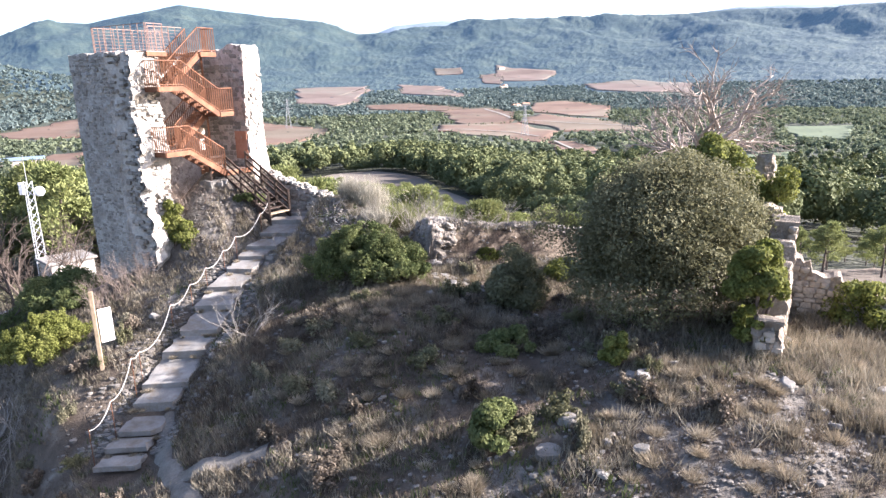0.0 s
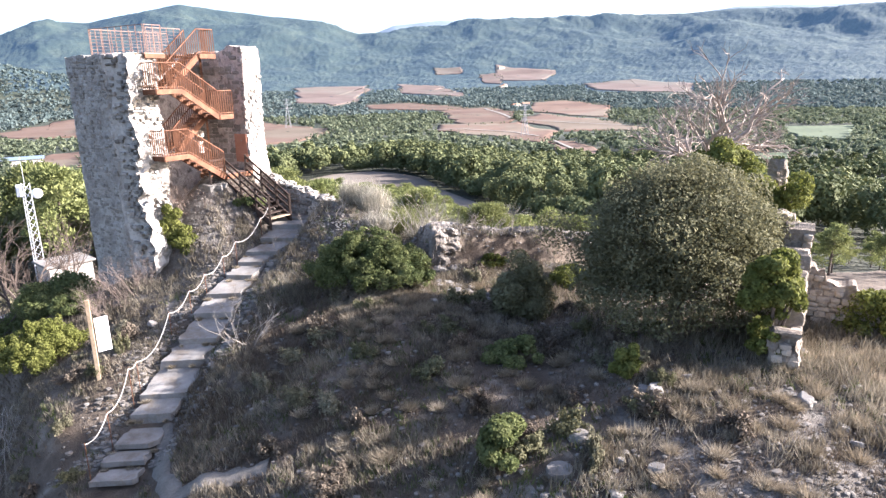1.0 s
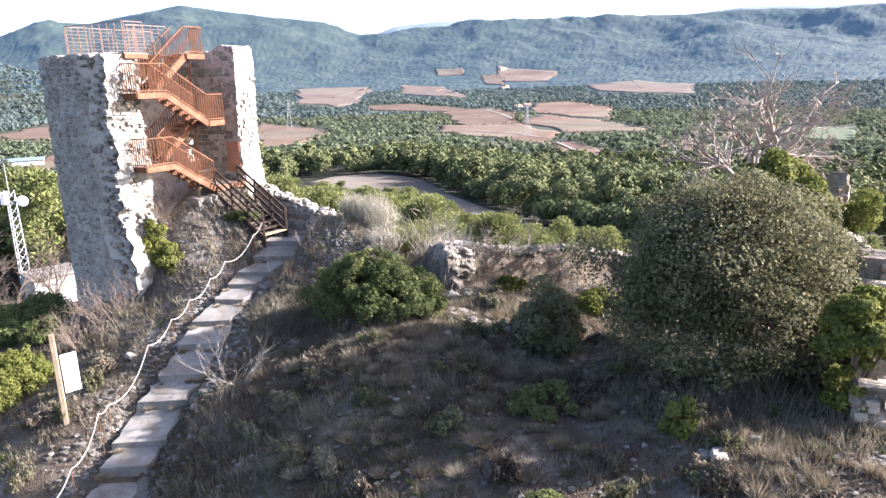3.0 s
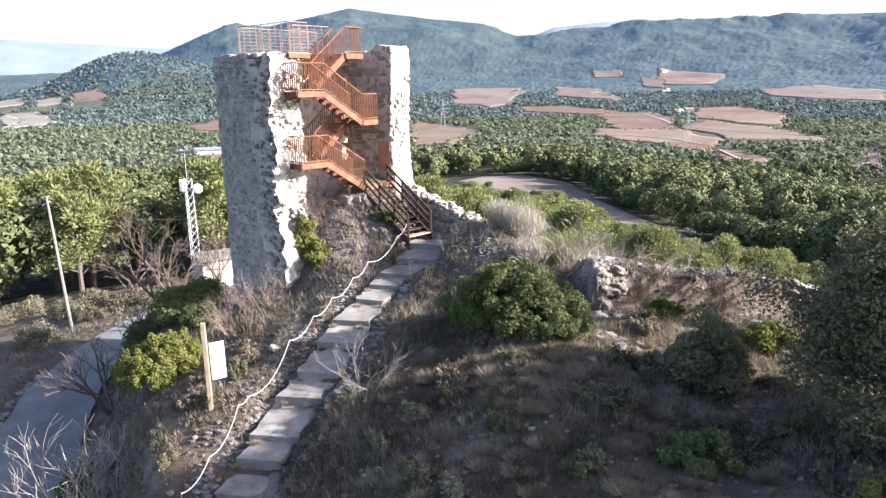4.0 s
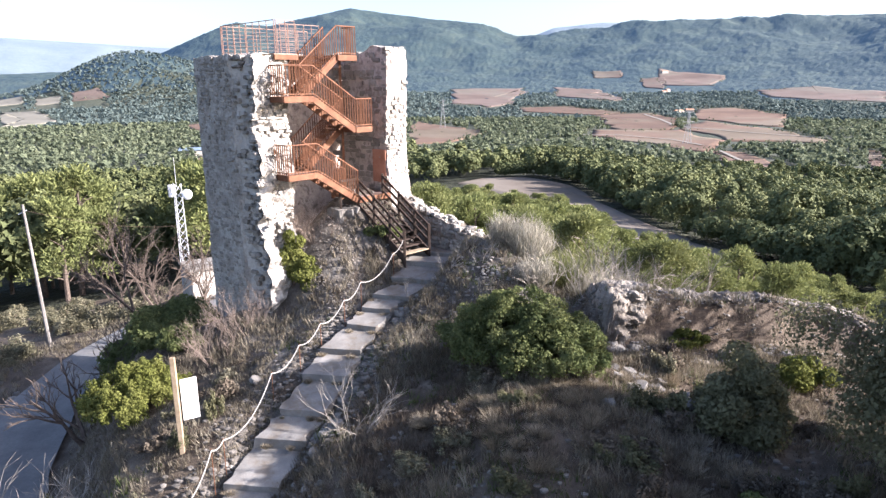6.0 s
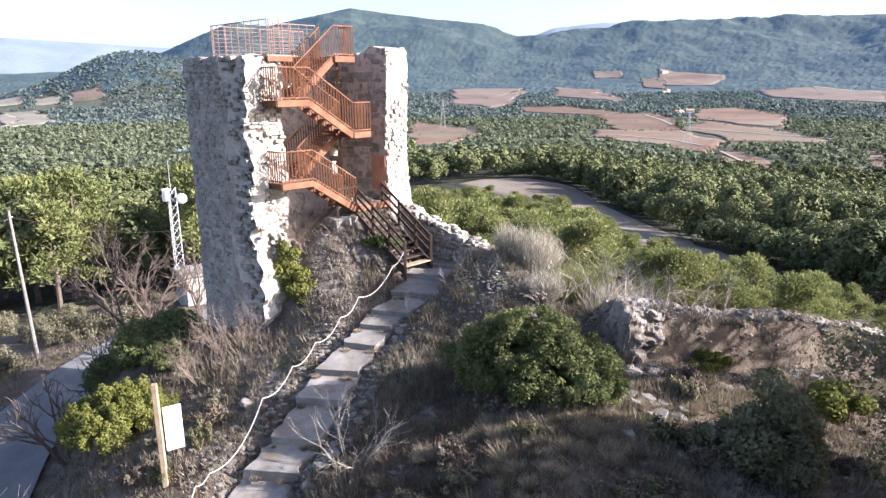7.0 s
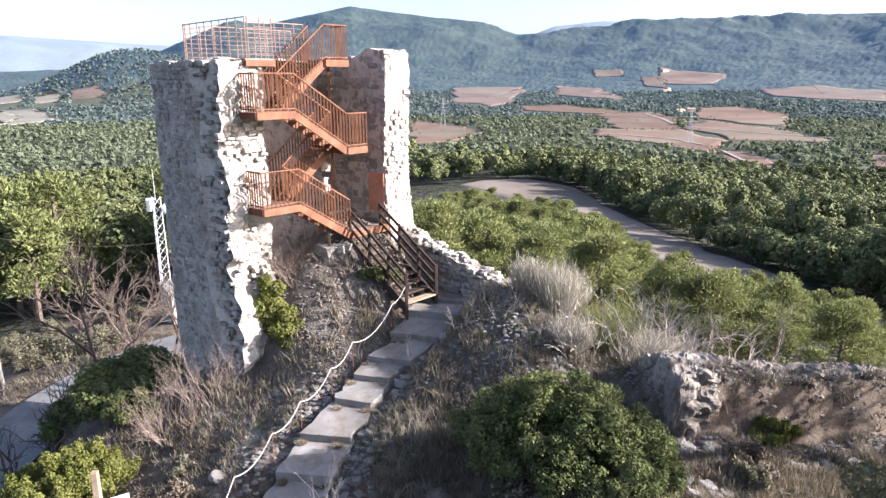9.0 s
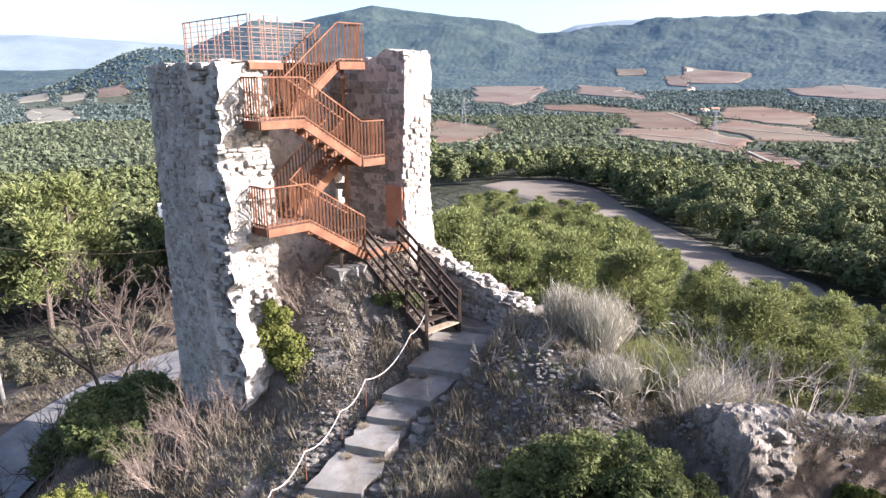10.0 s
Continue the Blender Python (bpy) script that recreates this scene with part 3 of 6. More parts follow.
def strip_field():
    n, w = 90, 12
    k = np.linspace(0, 7, n)
    far = np.column_stack([np.interp(k, range(8), STRIP_FAR[:, c]) for c in (0, 1)])
    near = np.column_stack([np.interp(k, range(8), STRIP_NEAR[:, c]) for c in (0, 1)])
    far[:, 0] += 1.2 * vnoise(k * 3, 0, 0, 2)
    t = np.linspace(0, 1, w)
    p = (far[:, None] * (1 - t)[None, :, None] + near[:, None] * t[None, :, None]).reshape(-1, 2)
    i = np.arange(n * w).reshape(n, w)
    quads = np.stack([i[:-1, :-1], i[1:, :-1], i[1:, 1:], i[:-1, 1:]], -1).reshape(-1, 4)
    me = mesh_from("stubble_field", np.column_stack([p, ground_z(p[:, 0], p[:, 1]) + np.tile(np.where((t < 0.01) | (t > 0.99), -0.8, 0.25), n)]), quads, True)
    tagged(part("stubble_field", me, mat_stubble), "narrow brown stubble field curving along the pine wood", "field", kind="structure")


strip_field()


def in_clear(x, y):
    """Whether places lie in a field."""
    hit = np.zeros(len(x), bool)
    for c in CLEAR:
        inside_a, inside_b = np.ones(len(x), bool), np.ones(len(x), bool)
        for p, q in zip(c, np.roll(c, -1, 0)):
            side = (q[0] - p[0]) * (y - p[1]) - (q[1] - p[1]) * (x - p[0])
            inside_a &= side > 0
            inside_b &= side < 0
        hit |= inside_a | inside_b
    return hit


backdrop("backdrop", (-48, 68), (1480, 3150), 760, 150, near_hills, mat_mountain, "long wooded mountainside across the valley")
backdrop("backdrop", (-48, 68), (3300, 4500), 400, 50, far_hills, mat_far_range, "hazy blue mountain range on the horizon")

def road_sheet():
    line = np.array(ROAD)
    k = np.linspace(0, len(line) - 1, 70)
    p = np.column_stack([np.interp(k, range(len(line)), line[:, c]) for c in range(3)])
    p[2:-2] = (p[:-4] + p[1:-3] + p[2:-2] + p[3:-1] + p[4:]) / 5
    d = np.gradient(p[:, :2], axis=0)
    d /= np.linalg.norm(d, axis=1)[:, None]
    side = np.column_stack([-d[:, 1], d[:, 0]])
    w = np.linspace(-1.6, 1.6, 9)
    xy = (p[:, None, :2] + side[:, None] * (w[None, :, None] + 0.1 * vnoise(k * 4, 0, 0, 6)[:, None, None])).reshape(-1, 2)
    z = np.repeat(p[:, 2], 9) + 0.02
    i = np.arange(70 * 9).reshape(70, 9)
    quads = np.stack([i[:-1, :-1], i[1:, :-1], i[1:, 1:], i[:-1, 1:]], -1).reshape(-1, 4)
    tagged(part("road", mesh_from("road", np.column_stack([xy, z]), quads, True), mat_road), "narrow pale concrete lane curving below the hill", "road", kind="structure")


road_sheet()

# ---- the tower: walls ----
U, V = Vector((0.6, -0.8, 0)), Vector((0.8, 0.6, 0))


def tw(u, v, z):
    """A place by the tower's own axes: u towards its open side, v across it."""
    p = Vector((TOWER[0], TOWER[1], 0)) + U * u + V * v
    return Vector((p.x, p.y, z))


def slab(name, origin, a, b, length, thick, low, top, end=None, start=None, amp=0.05, cell=0.11, seed=1, ragged=1.0, step=None, rows=84):
    """An old rubble wall: a runs along it, b through it. low, top: heights along it; end, start: where it breaks off, by height."""
    n, m, k = max(4, int(length / cell)), max(3, int(thick / cell)), rows
    s = np.concatenate([np.linspace(0, 1, n), np.ones(m), np.linspace(1, 0, n), np.zeros(m)])
    w = np.concatenate([np.zeros(n), np.linspace(0, 1, m + 2)[1:-1], np.ones(n), np.linspace(1, 0, m + 2)[1:-1]])
    ns = np.concatenate([np.zeros(n), np.ones(m), np.zeros(n), -np.ones(m)])
    nw = np.concatenate([-np.ones(n), np.zeros(m), np.ones(n), np.zeros(m)])
    per = len(s)
    h = np.linspace(0, 1, k + 1)[:, None]
    zt = np.array([top(q * length) for q in s])[None]
    zl = np.array([low(q * length) for q in s])[None]
    z = zl + (zt - zl) * h
    e = np.vectorize(end)(z) if end else np.full(z.shape, length)
    s0 = np.vectorize(start)(z) if start else np.zeros(z.shape)
    sl = s0 + (e - s0) * s[None]
    wl = w[None] * thick + 0 * z
    o, A, B = np.array(origin), np.array(a), np.array(b)
    px = o[0] + A[0] * sl + B[0] * wl
    py = o[1] + A[1] * sl + B[1] * wl
    rough = amp * (1.1 * vnoise(px * 2.6, py * 2.6, z * 2.6, seed) + 1.0 * vnoise(px * 6.5, py * 6.5, z * 6.5, seed + 1) + 0.4 * vnoise(px * 14, py * 14, z * 17, seed + 6))
    ends = ragged * np.abs(ns)[None] * (0.16 * vnoise(px * 2.3 + 9, py * 2.3, z * 2.6, seed + 2) + 0.10 * vnoise(px * 6, py * 6, z * 6, seed + 3))
    off_s, off_w = ns[None] * (rough + ends), nw[None] * rough
    if step:
        off_w = off_w + (nw[None] < 0) * (0.07 * smooth01(sl, step[0] - 0.04, step[0] + 0.04) + step[1] * np.clip(sl - step[0], 0, 9))
    px, py = px + A[0] * off_s + B[0] * off_w, py + A[1] * off_s + B[1] * off_w
    z = z + 0.05 * vnoise(px * 4, py * 4, 0, seed + 5) * h
    verts = np.column_stack([px.ravel(), py.ravel(), z.ravel()])
    i = np.arange((k + 1) * per).reshape(k + 1, per)
    j = np.roll(i, -1, 1)
    quads = [tuple(q) for q in np.stack([i[:-1], j[:-1], j[1:], i[1:]], -1).reshape(-1, 4)]
    t = i[-1]
    for q in range(n - 1):
        quads.append((t[q], t[q + 1], t[2 * n + m - 2 - q], t[2 * n + m - 1 - q]))
    quads.append(tuple(t[n - 1:n + m + 1]))
    quads.append(tuple(t[2 * n + m - 1:]) + (t[0],))
    quads.append(tuple(i[0][::-1]))
    me = bpy.data.meshes.new(name)
    me.from_pydata(verts.tolist(), [], quads)
    return me


def cut(ob, boxes):
    """Cuts openings through a wall."""
    for size, m in boxes:
        bm = bmesh.new()
        box(bm, size, m)
        me = bpy.data.meshes.new("cutter")
        bm.to_mesh(me)
        bm.free()
        c = new("cutter", me)
        mod = ob.modifiers.new("cut", "BOOLEAN")
        mod.object, mod.operation, mod.solver = c, "DIFFERENCE", "EXACT"
        bpy.context.view_layer.update()
        done = bpy.data.meshes.new_from_object(ob.evaluated_get(bpy.context.evaluated_depsgraph_get()))
        ob.modifiers.clear()
        ob.data = done
        bpy.data.objects.remove(c)


STONE_SHAPES = []


def stone_shapes():
    """A few irregular building stones, one metre in each direction, front towards +y."""
    rng = random.Random(5)
    for k in range(7):
        bm = bmesh.new()
        bmesh.ops.create_cube(bm, size=1.0)
        bmesh.ops.subdivide_edges(bm, edges=bm.edges[:], cuts=1, use_grid_fill=True)
        for v in bm.verts:
            v.co = v.co.lerp(v.co.normalized() * 0.62, rng.uniform(0.25, 0.6))
            v.co += Vector((rng.uniform(-0.08, 0.08), rng.uniform(-0.06, 0.08), rng.uniform(-0.08, 0.08)))
        me = bpy.data.meshes.new("stone")
        bm.to_mesh(me)
        bm.free()
        me.materials.append(mat_stone)
        STONE_SHAPES.append(me)


stone_shapes()
WARM_SHAPES = [me.copy() for me in STONE_SHAPES]
for me in WARM_SHAPES:
    me.materials[0] = mat_ruin_stone


def lay_stones(origin, a, out, s_range, z_range, course=(0.13, 0.26), width=(0.2, 0.5), keep=0.8, seed=1, proud=0.02, inside=None, wild=0.0):
    """Places for the stones of one wall face, course by course: a list of poses with their sizes."""
    rng = random.Random(seed)
    o, a, out = Vector(origin), Vector(a), Vector(out)
    side = a if a.cross(out).z > 0 else -a
    rot = Matrix((side, out, Vector((0, 0, 1)))).transposed().to_4x4()
    made = []
    z = z_range[0]
    while z < z_range[1]:
        h = rng.uniform(*course)
        s0, s1 = s_range(z + h / 2)
        s = s0 - rng.uniform(0, 0.2)
        while s < s1:
            w = rng.uniform(*width)
            if rng.random() < keep and s + w < s1 + 0.08 and s > s0 - 0.1 and (inside is None or inside(s + w / 2, z + h / 2)):
                depth = 0.22
                c = o + a * (s + w / 2) + out * (proud + rng.uniform(-0.025, 0.03) * (1 + 4 * wild) - depth * 0.55)
                m = rot.copy()
                m.translation = Vector((c.x, c.y, z + h / 2 + rng.uniform(-0.02, 0.02)))
                made.append((m @ Matrix.Rotation(rng.uniform(-0.05, 0.05) * (1 + wild * 5), 4, "Y") @ Matrix.Rotation(rng.uniform(-0.3, 0.3) * wild, 4, "Z") @ Matrix.Rotation(rng.uniform(-0.3, 0.3) * wild, 4, "X") @ Matrix.Diagonal((w * 0.95, depth, h * 0.94, 1)), rng.randrange(7)))
            s += w
        z += h
    return made


def set_stones(parent, poses, singles, warm=False, material=None):
    """The first stones as pieces of their own, the rest joined."""
    for m, k in poses[:singles]:
        ob = new("stone", (WARM_SHAPES if warm else STONE_SHAPES)[k])
        ob.parent = parent
        ob.matrix_world = m
    rest = poses[singles:]
    if rest:
        vs, fs, base = [], [], 0
        shapes = [(np.array([v.co[:] for v in me.vertices]), [tuple(p.vertices) for p in me.polygons]) for me in STONE_SHAPES]
        for m, k in rest:
            v, f = shapes[k]
            mm = np.array(m)
            vs.append(v @ mm[:3, :3].T + mm[:3, 3])
            fs += [tuple(i + base for i in p) for p in f]
            base += len(v)
        me = bpy.data.meshes.new("stonework")
        me.from_pydata(np.concatenate(vs).tolist(), [], fs)
        ob = part("stonework", me, material or (mat_ruin_stone if warm else mat_stone), parent)
        tagged(ob, "rubble stones set in lime mortar", kind="stuff")


tower = thing("ruined_tower", "ruined medieval rubble-stone tower, open on one side, on rocky ground", "tower")
west = part("wall", slab("wall", tw(-3.65, 0, 0), U, V, 3.65, 1.4, lambda s: 0.2, lambda s: 11.36 - 0.04 * math.sin(s * 5),
                         end=lambda z: 3.65 + 0.12 * math.sin(z * 1.9) + 0.25 * max(0, 5.5 - z) / 3, amp=0.024, seed=3, ragged=1.2, step=(2.4, 0.3), cell=0.08, rows=150), mat_mortar, tower, "thick grey mortared wall with a broken sunlit end")
back = part("wall", slab("wall", tw(-3.62, 1.38, 0), V, U, 3.9, 0.85, lambda s: 2.0, lambda s: 11.3 + 0.25 * math.sin(s * 3), amp=0.05, seed=9), mat_inner, tower, "inner wall with reddish earth plaster")
right = part("wall", slab("wall", tw(-3.65, 5.27, 0), U, V, 4.3, 1.02, lambda s: 3.5, lambda s: 11.25 + 0.12 * s + 0.1 * math.sin(s * 4),
                          end=lambda z: 4.3 + 0.05 * math.sin(z * 1.3) + 0.2 * max(0, 7 - z) / 2, amp=0.035, seed=14, ragged=0.35, cell=0.08, rows=130), mat_inner, tower, "tall broken wall, reddish inside and sunlit at its end")
coat = west.data
coat.materials.append(mat_coat)
for p in coat.polygons:
    q = Vector(p.center) - Vector((TOWER[0], TOWER[1], 0))
    if q.dot(U) > -1.22 + 0.12 * math.sin(p.center.z * 2.1) and q.dot(V) < 0.5:
        p.material_index = 1
cut(right, [((0.7, 1.9, 0.85), Matrix.Translation(tw(-2.3, 5.8, 10.62)) @ Matrix.Rotation(math.atan2(U.y, U.x), 4, "Z")),
            ((0.85, 1.9, 1.15), Matrix.Translation(tw(-2.72, 5.8, 7.55)) @ Matrix.Rotation(math.atan2(U.y, U.x), 4, "Z"))])
bm = bmesh.new()
box(bm, (0.75, 0.03, 1.25), Matrix.Translation(tw(0.2, 5.215, 7.35)) @ Matrix.Rotation(math.atan2(U.y, U.x), 4, "Z"), 0.01)
part("plaster_patch", bm, mat_brick, right, "smooth reddish plaster patch")

# ---- the metal staircase in the tower ----
stairs = thing("metal_staircase", "rust-brown steel zigzag staircase with barred railings, fixed in the tower", "staircase")
BAR = None


def bar_mesh(height):
    bm = bmesh.new()
    box(bm, (0.034, 0.034, height), Matrix.Translation((0, 0, height / 2)))
    me = bpy.data.meshes.new("baluster")
    bm.to_mesh(me)
    bm.free()
    me.materials.append(mat_rust)
    return me


BAR = bar_mesh(0.98)


def railing(a, b, gap=0.13, height=1.0, parent=stairs):
    """A barred railing from a to b, level or sloping, with its rails and upright bars."""
    a, b = Vector(a), Vector(b)
    up = Vector((0, 0, height))
    bm = bmesh.new()
    beam(bm, a + up, b + up, 0.045, 0.04, 0.006)
    rail = part("railing", bm, mat_rust, parent, "barred steel railing")
    bm = bmesh.new()
    beam(bm, a + Vector((0, 0, 0.08)), b + Vector((0, 0, 0.08)), 0.03, 0.03)
    part("bottom_rail", bm, mat_rust, rail)
    n = max(2, round((b - a).length / gap))
    for k in range(n + 1):
        ob = new("baluster", BAR)
        ob.parent = rail
        ob.location = a + (b - a) * (k / n) + Vector((0, 0, 0.02))
    return rail


def platform(u0, u1, v0, v1, z):
    bm = bmesh.new()
    turn = Matrix.Rotation(math.atan2(V.y, V.x), 4, "Z")
    c = tw((u0 + u1) / 2, (v0 + v1) / 2, z - 0.03)
    box(bm, (v1 - v0, u1 - u0, 0.06), Matrix.Translation(c) @ turn, 0.005)
    ob = part("landing", bm, mat_deck, stairs, "level steel landing")
    for u in (u0, u1):
        bm = bmesh.new()
        beam(bm, tw(u, v0, z - 0.09), tw(u, v1, z - 0.09), 0.06, 0.2, 0.006)
        part("fascia", bm, mat_rust, ob)
    for v in (v0, v1):
        bm = bmesh.new()
        beam(bm, tw(u0, v, z - 0.09), tw(u1, v, z - 0.09), 0.06, 0.19, 0.006)
        part("fascia", bm, mat_rust, ob)


def flight(u0, u1, va, za, vb, zb):
    """A flight across the tower from (va, za) to (vb, zb), with stringers and treads."""
    for u in (u0 + 0.03, u1 - 0.03):
        bm = bmesh.new()
        beam(bm, tw(u, va, za - 0.1), tw(u, vb, zb - 0.1), 0.05, 0.22, 0.006)
        part("stringer", bm, mat_rust, stairs)
    n = max(3, round(abs(zb - za) / 0.185))
    turn = Matrix.Rotation(math.atan2(V.y, V.x), 4, "Z")
    for k in range(n):
        t = (k + 0.5) / n
        bm = bmesh.new()
        box(bm, (0.26, u1 - u0 - 0.08, 0.04), Matrix.Translation(tw((u0 + u1) / 2, va + (vb - va) * t, za + (zb - za) * t)) @ turn, 0.004)
        part("tread", bm, mat_deck, stairs)


F0, F1, I0, I1 = 0.02, 0.78, -0.82, -0.06
Z1, Z2, Z3, ZTOP, ZBASE = 7.45, 8.9, 10.02, 11.42, 6.35
for zl in (Z1, Z3):
    platform(F0, F1, 0.7, 1.9, zl)
    platform(I0, I1, 1.45, 1.9, zl)
    railing(tw(F1, 0.7, zl), tw(F1, 1.9, zl))
    railing(tw(F0 + 0.02, 0.7, zl), tw(F1, 0.7, zl))
platform(I0, F1, 3.65, 4.4, Z2)
platform(I0, I1 + 0.04, 3.6, 4.45, ZTOP)
platform(I0, F1, 3.65, 5.2, ZBASE)
railing(tw(F1, 3.65, Z2), tw(F1, 4.4, Z2))
railing(tw(F1, 4.4, Z2), tw(I0, 4.4, Z2))
railing(tw(I1, 3.6, ZTOP), tw(I1, 4.45, ZTOP))
railing(tw(I1, 4.45, ZTOP), tw(I0, 4.45, ZTOP))
for za, zb in ((Z1, ZBASE), (Z3, Z2)):
    flight(F0, F1, 1.9, za, 3.65, zb)
    railing(tw(F1, 1.9, za), tw(F1, 3.65, zb))
    railing(tw(F0, 1.9, za), tw(F0, 3.65, zb))
for za, zb, vb in ((Z1, Z2, 3.65), (Z3, ZTOP, 3.6)):
    flight(I0, I1, 1.9, za, vb, zb)
    railing(tw(I1, 1.9, za), tw(I1, vb, zb))
    railing(tw(I0, 1.9, za), tw(I0, vb, zb))
for u, v, z0, z1 in ((I0, 1.5, 5.4, 11.4), (I0, 4.3, 5.4, 11.4)):
    bm = bmesh.new()
    beam(bm, tw(u, v, z0), tw(u, v, z1), 0.09, 0.09)
    part("column", bm, mat_rust, stairs)

# ---- viewing deck on the tower's head ----
deck = thing("viewing_deck", "boarded viewing deck with rusty rail fence on the tower's head", "deck")
turn_v = Matrix.Rotation(math.atan2(V.y, V.x), 4, "Z")
for k in range(22):
    u = -3.35 + k * 0.16
    long = 3.9 if u < -0.95 else 0.9
    bm = bmesh.new()
    box(bm, (long, 0.15, 0.05), Matrix.Translation(tw(u, 0.9 + long / 2, ZTOP - 0.03)) @ turn_v, 0.006)
    part("board", bm, mat_deck, deck)
bm = bmesh.new()
beam(bm, tw(0.1, 0.9, ZTOP - 0.13), tw(0.1, 1.8, ZTOP - 0.13), 0.08, 0.16)
part("edge_beam", bm, mat_rust, deck)


def deck_fence(a, b, n, lean=0.0):
    a, b = Vector(a), Vector(b)
    d = (b - a).normalized()
    out = Vector((d.y, -d.x, 0)) * lean
    bm = bmesh.new()
    beam(bm, a + Vector((0, 0, 1.03)) + out, b + Vector((0, 0, 1.03)) + out, 0.028, 0.024)
    f = part("fence", bm, mat_rust_rail, deck, "rusty railing with thin level bars")
    for k in range(7):
        bm = bmesh.new()
        h = Vector((0, 0, 0.12 + k * 0.13)) + out * k / 6
        beam(bm, a + h, b + h, 0.009, 0.009)
        part("level_bar", bm, mat_rust_rail, f)
    for k in range(n + 1):
        bm = bmesh.new()
        p = a + (b - a) * k / n
        beam(bm, p, p + Vector((0, 0, 1.05)) + out, 0.03, 0.03, 0.004)
        part("post", bm, mat_rust_rail, f)


deck_fence(tw(-3.3, 0.95, ZTOP), tw(0.1, 0.95, ZTOP), 8)
deck_fence(tw(0.1, 1.02, ZTOP), tw(0.1, 1.75, ZTOP), 2)
deck_fence(tw(-0.92, 1.85, ZTOP), tw(-0.92, 3.5, ZTOP), 5)
deck_fence(tw(-3.3, 1.0, ZTOP), tw(-3.3, 4.7, ZTOP), 8)

# ---- dark wooden stair up to the tower ----
wstair = thing("wooden_stair", "dark-stained wooden stair with ranch-style rails up to the tower", "staircase")
WT, WB = (0.65, 6.05), (3.1, 4.45)
W0, W1 = 3.72, 4.95


def ws(f, v, dz=0.0):
    return tw(WT[0] + (WB[0] - WT[0]) * f, v, WT[1] + (WB[1] - WT[1]) * f + dz)


for v in (W0, W1):
    bm = bmesh.new()
    beam(bm, ws(0, v, -0.05), ws(1, v, -0.05), 0.06, 0.26, 0.008)
    part("stringer", bm, mat_dark_wood, wstair)
    for dz in (0.4, 0.68, 0.97):
        bm = bmesh.new()
        beam(bm, ws(0, v, dz), ws(1, v, dz), 0.05, 0.09, 0.008)
        part("rail", bm, mat_dark_wood, wstair)
    for f in (0.0, 0.36, 0.7, 1.0):
        bm = bmesh.new()
        beam(bm, ws(f, v, -0.35), ws(f, v, 1.05), 0.09, 0.09, 0.008)
        part("post", bm, mat_dark_wood, wstair)
for k in range(9):
    bm = bmesh.new()
    box(bm, (W1 - W0 - 0.06, 0.27, 0.045), Matrix.Translation(ws((k + 0.6) / 9, (W0 + W1) / 2, 0.05)) @ turn_v, 0.006)
    part("tread", bm, mat_old_wood if k == 8 else mat_dark_wood, wstair)
for dz in (0.4, 0.68, 0.97):
    bm = bmesh.new()
    beam(bm, tw(0.6, 2.95, 6.05 + dz), tw(0.65, 3.72, 6.05 + dz), 0.05, 0.09, 0.008)
    part("rail", bm, mat_dark_wood, wstair)
bm = bmesh.new()
beam(bm, tw(0.6, 2.95, 5.7), tw(0.6, 2.95, 7.1), 0.09, 0.09, 0.008)
part("post", bm, mat_dark_wood, wstair)
tagged(part("stone_plinth", slab("stone_plinth", tw(0.05, 2.75, 0), U, V, 0.7, 1.1, lambda s: 4.6, lambda s: 6.0, amp=0.05, seed=27, cell=0.1), mat_rock), "rough mortared stone plinth under the stair head", "plinth")

# ---- low broken wall running out from the tower ----
low_wall = thing("low_ruined_wall", "low broken rubble wall running out from the tower", "wall")
part("wall", slab("wall", tw(0.5, 5.72, 0), U, V, 5.6, 0.65, lambda s: 3.4, lambda s: 6.27 - 0.42 * s ** 0.75 + 0.07 * math.sin(s * 3.1) + 0.05 * math.sin(s * 9), amp=0.1, seed=31, cell=0.09), mat_ledge, low_wall)

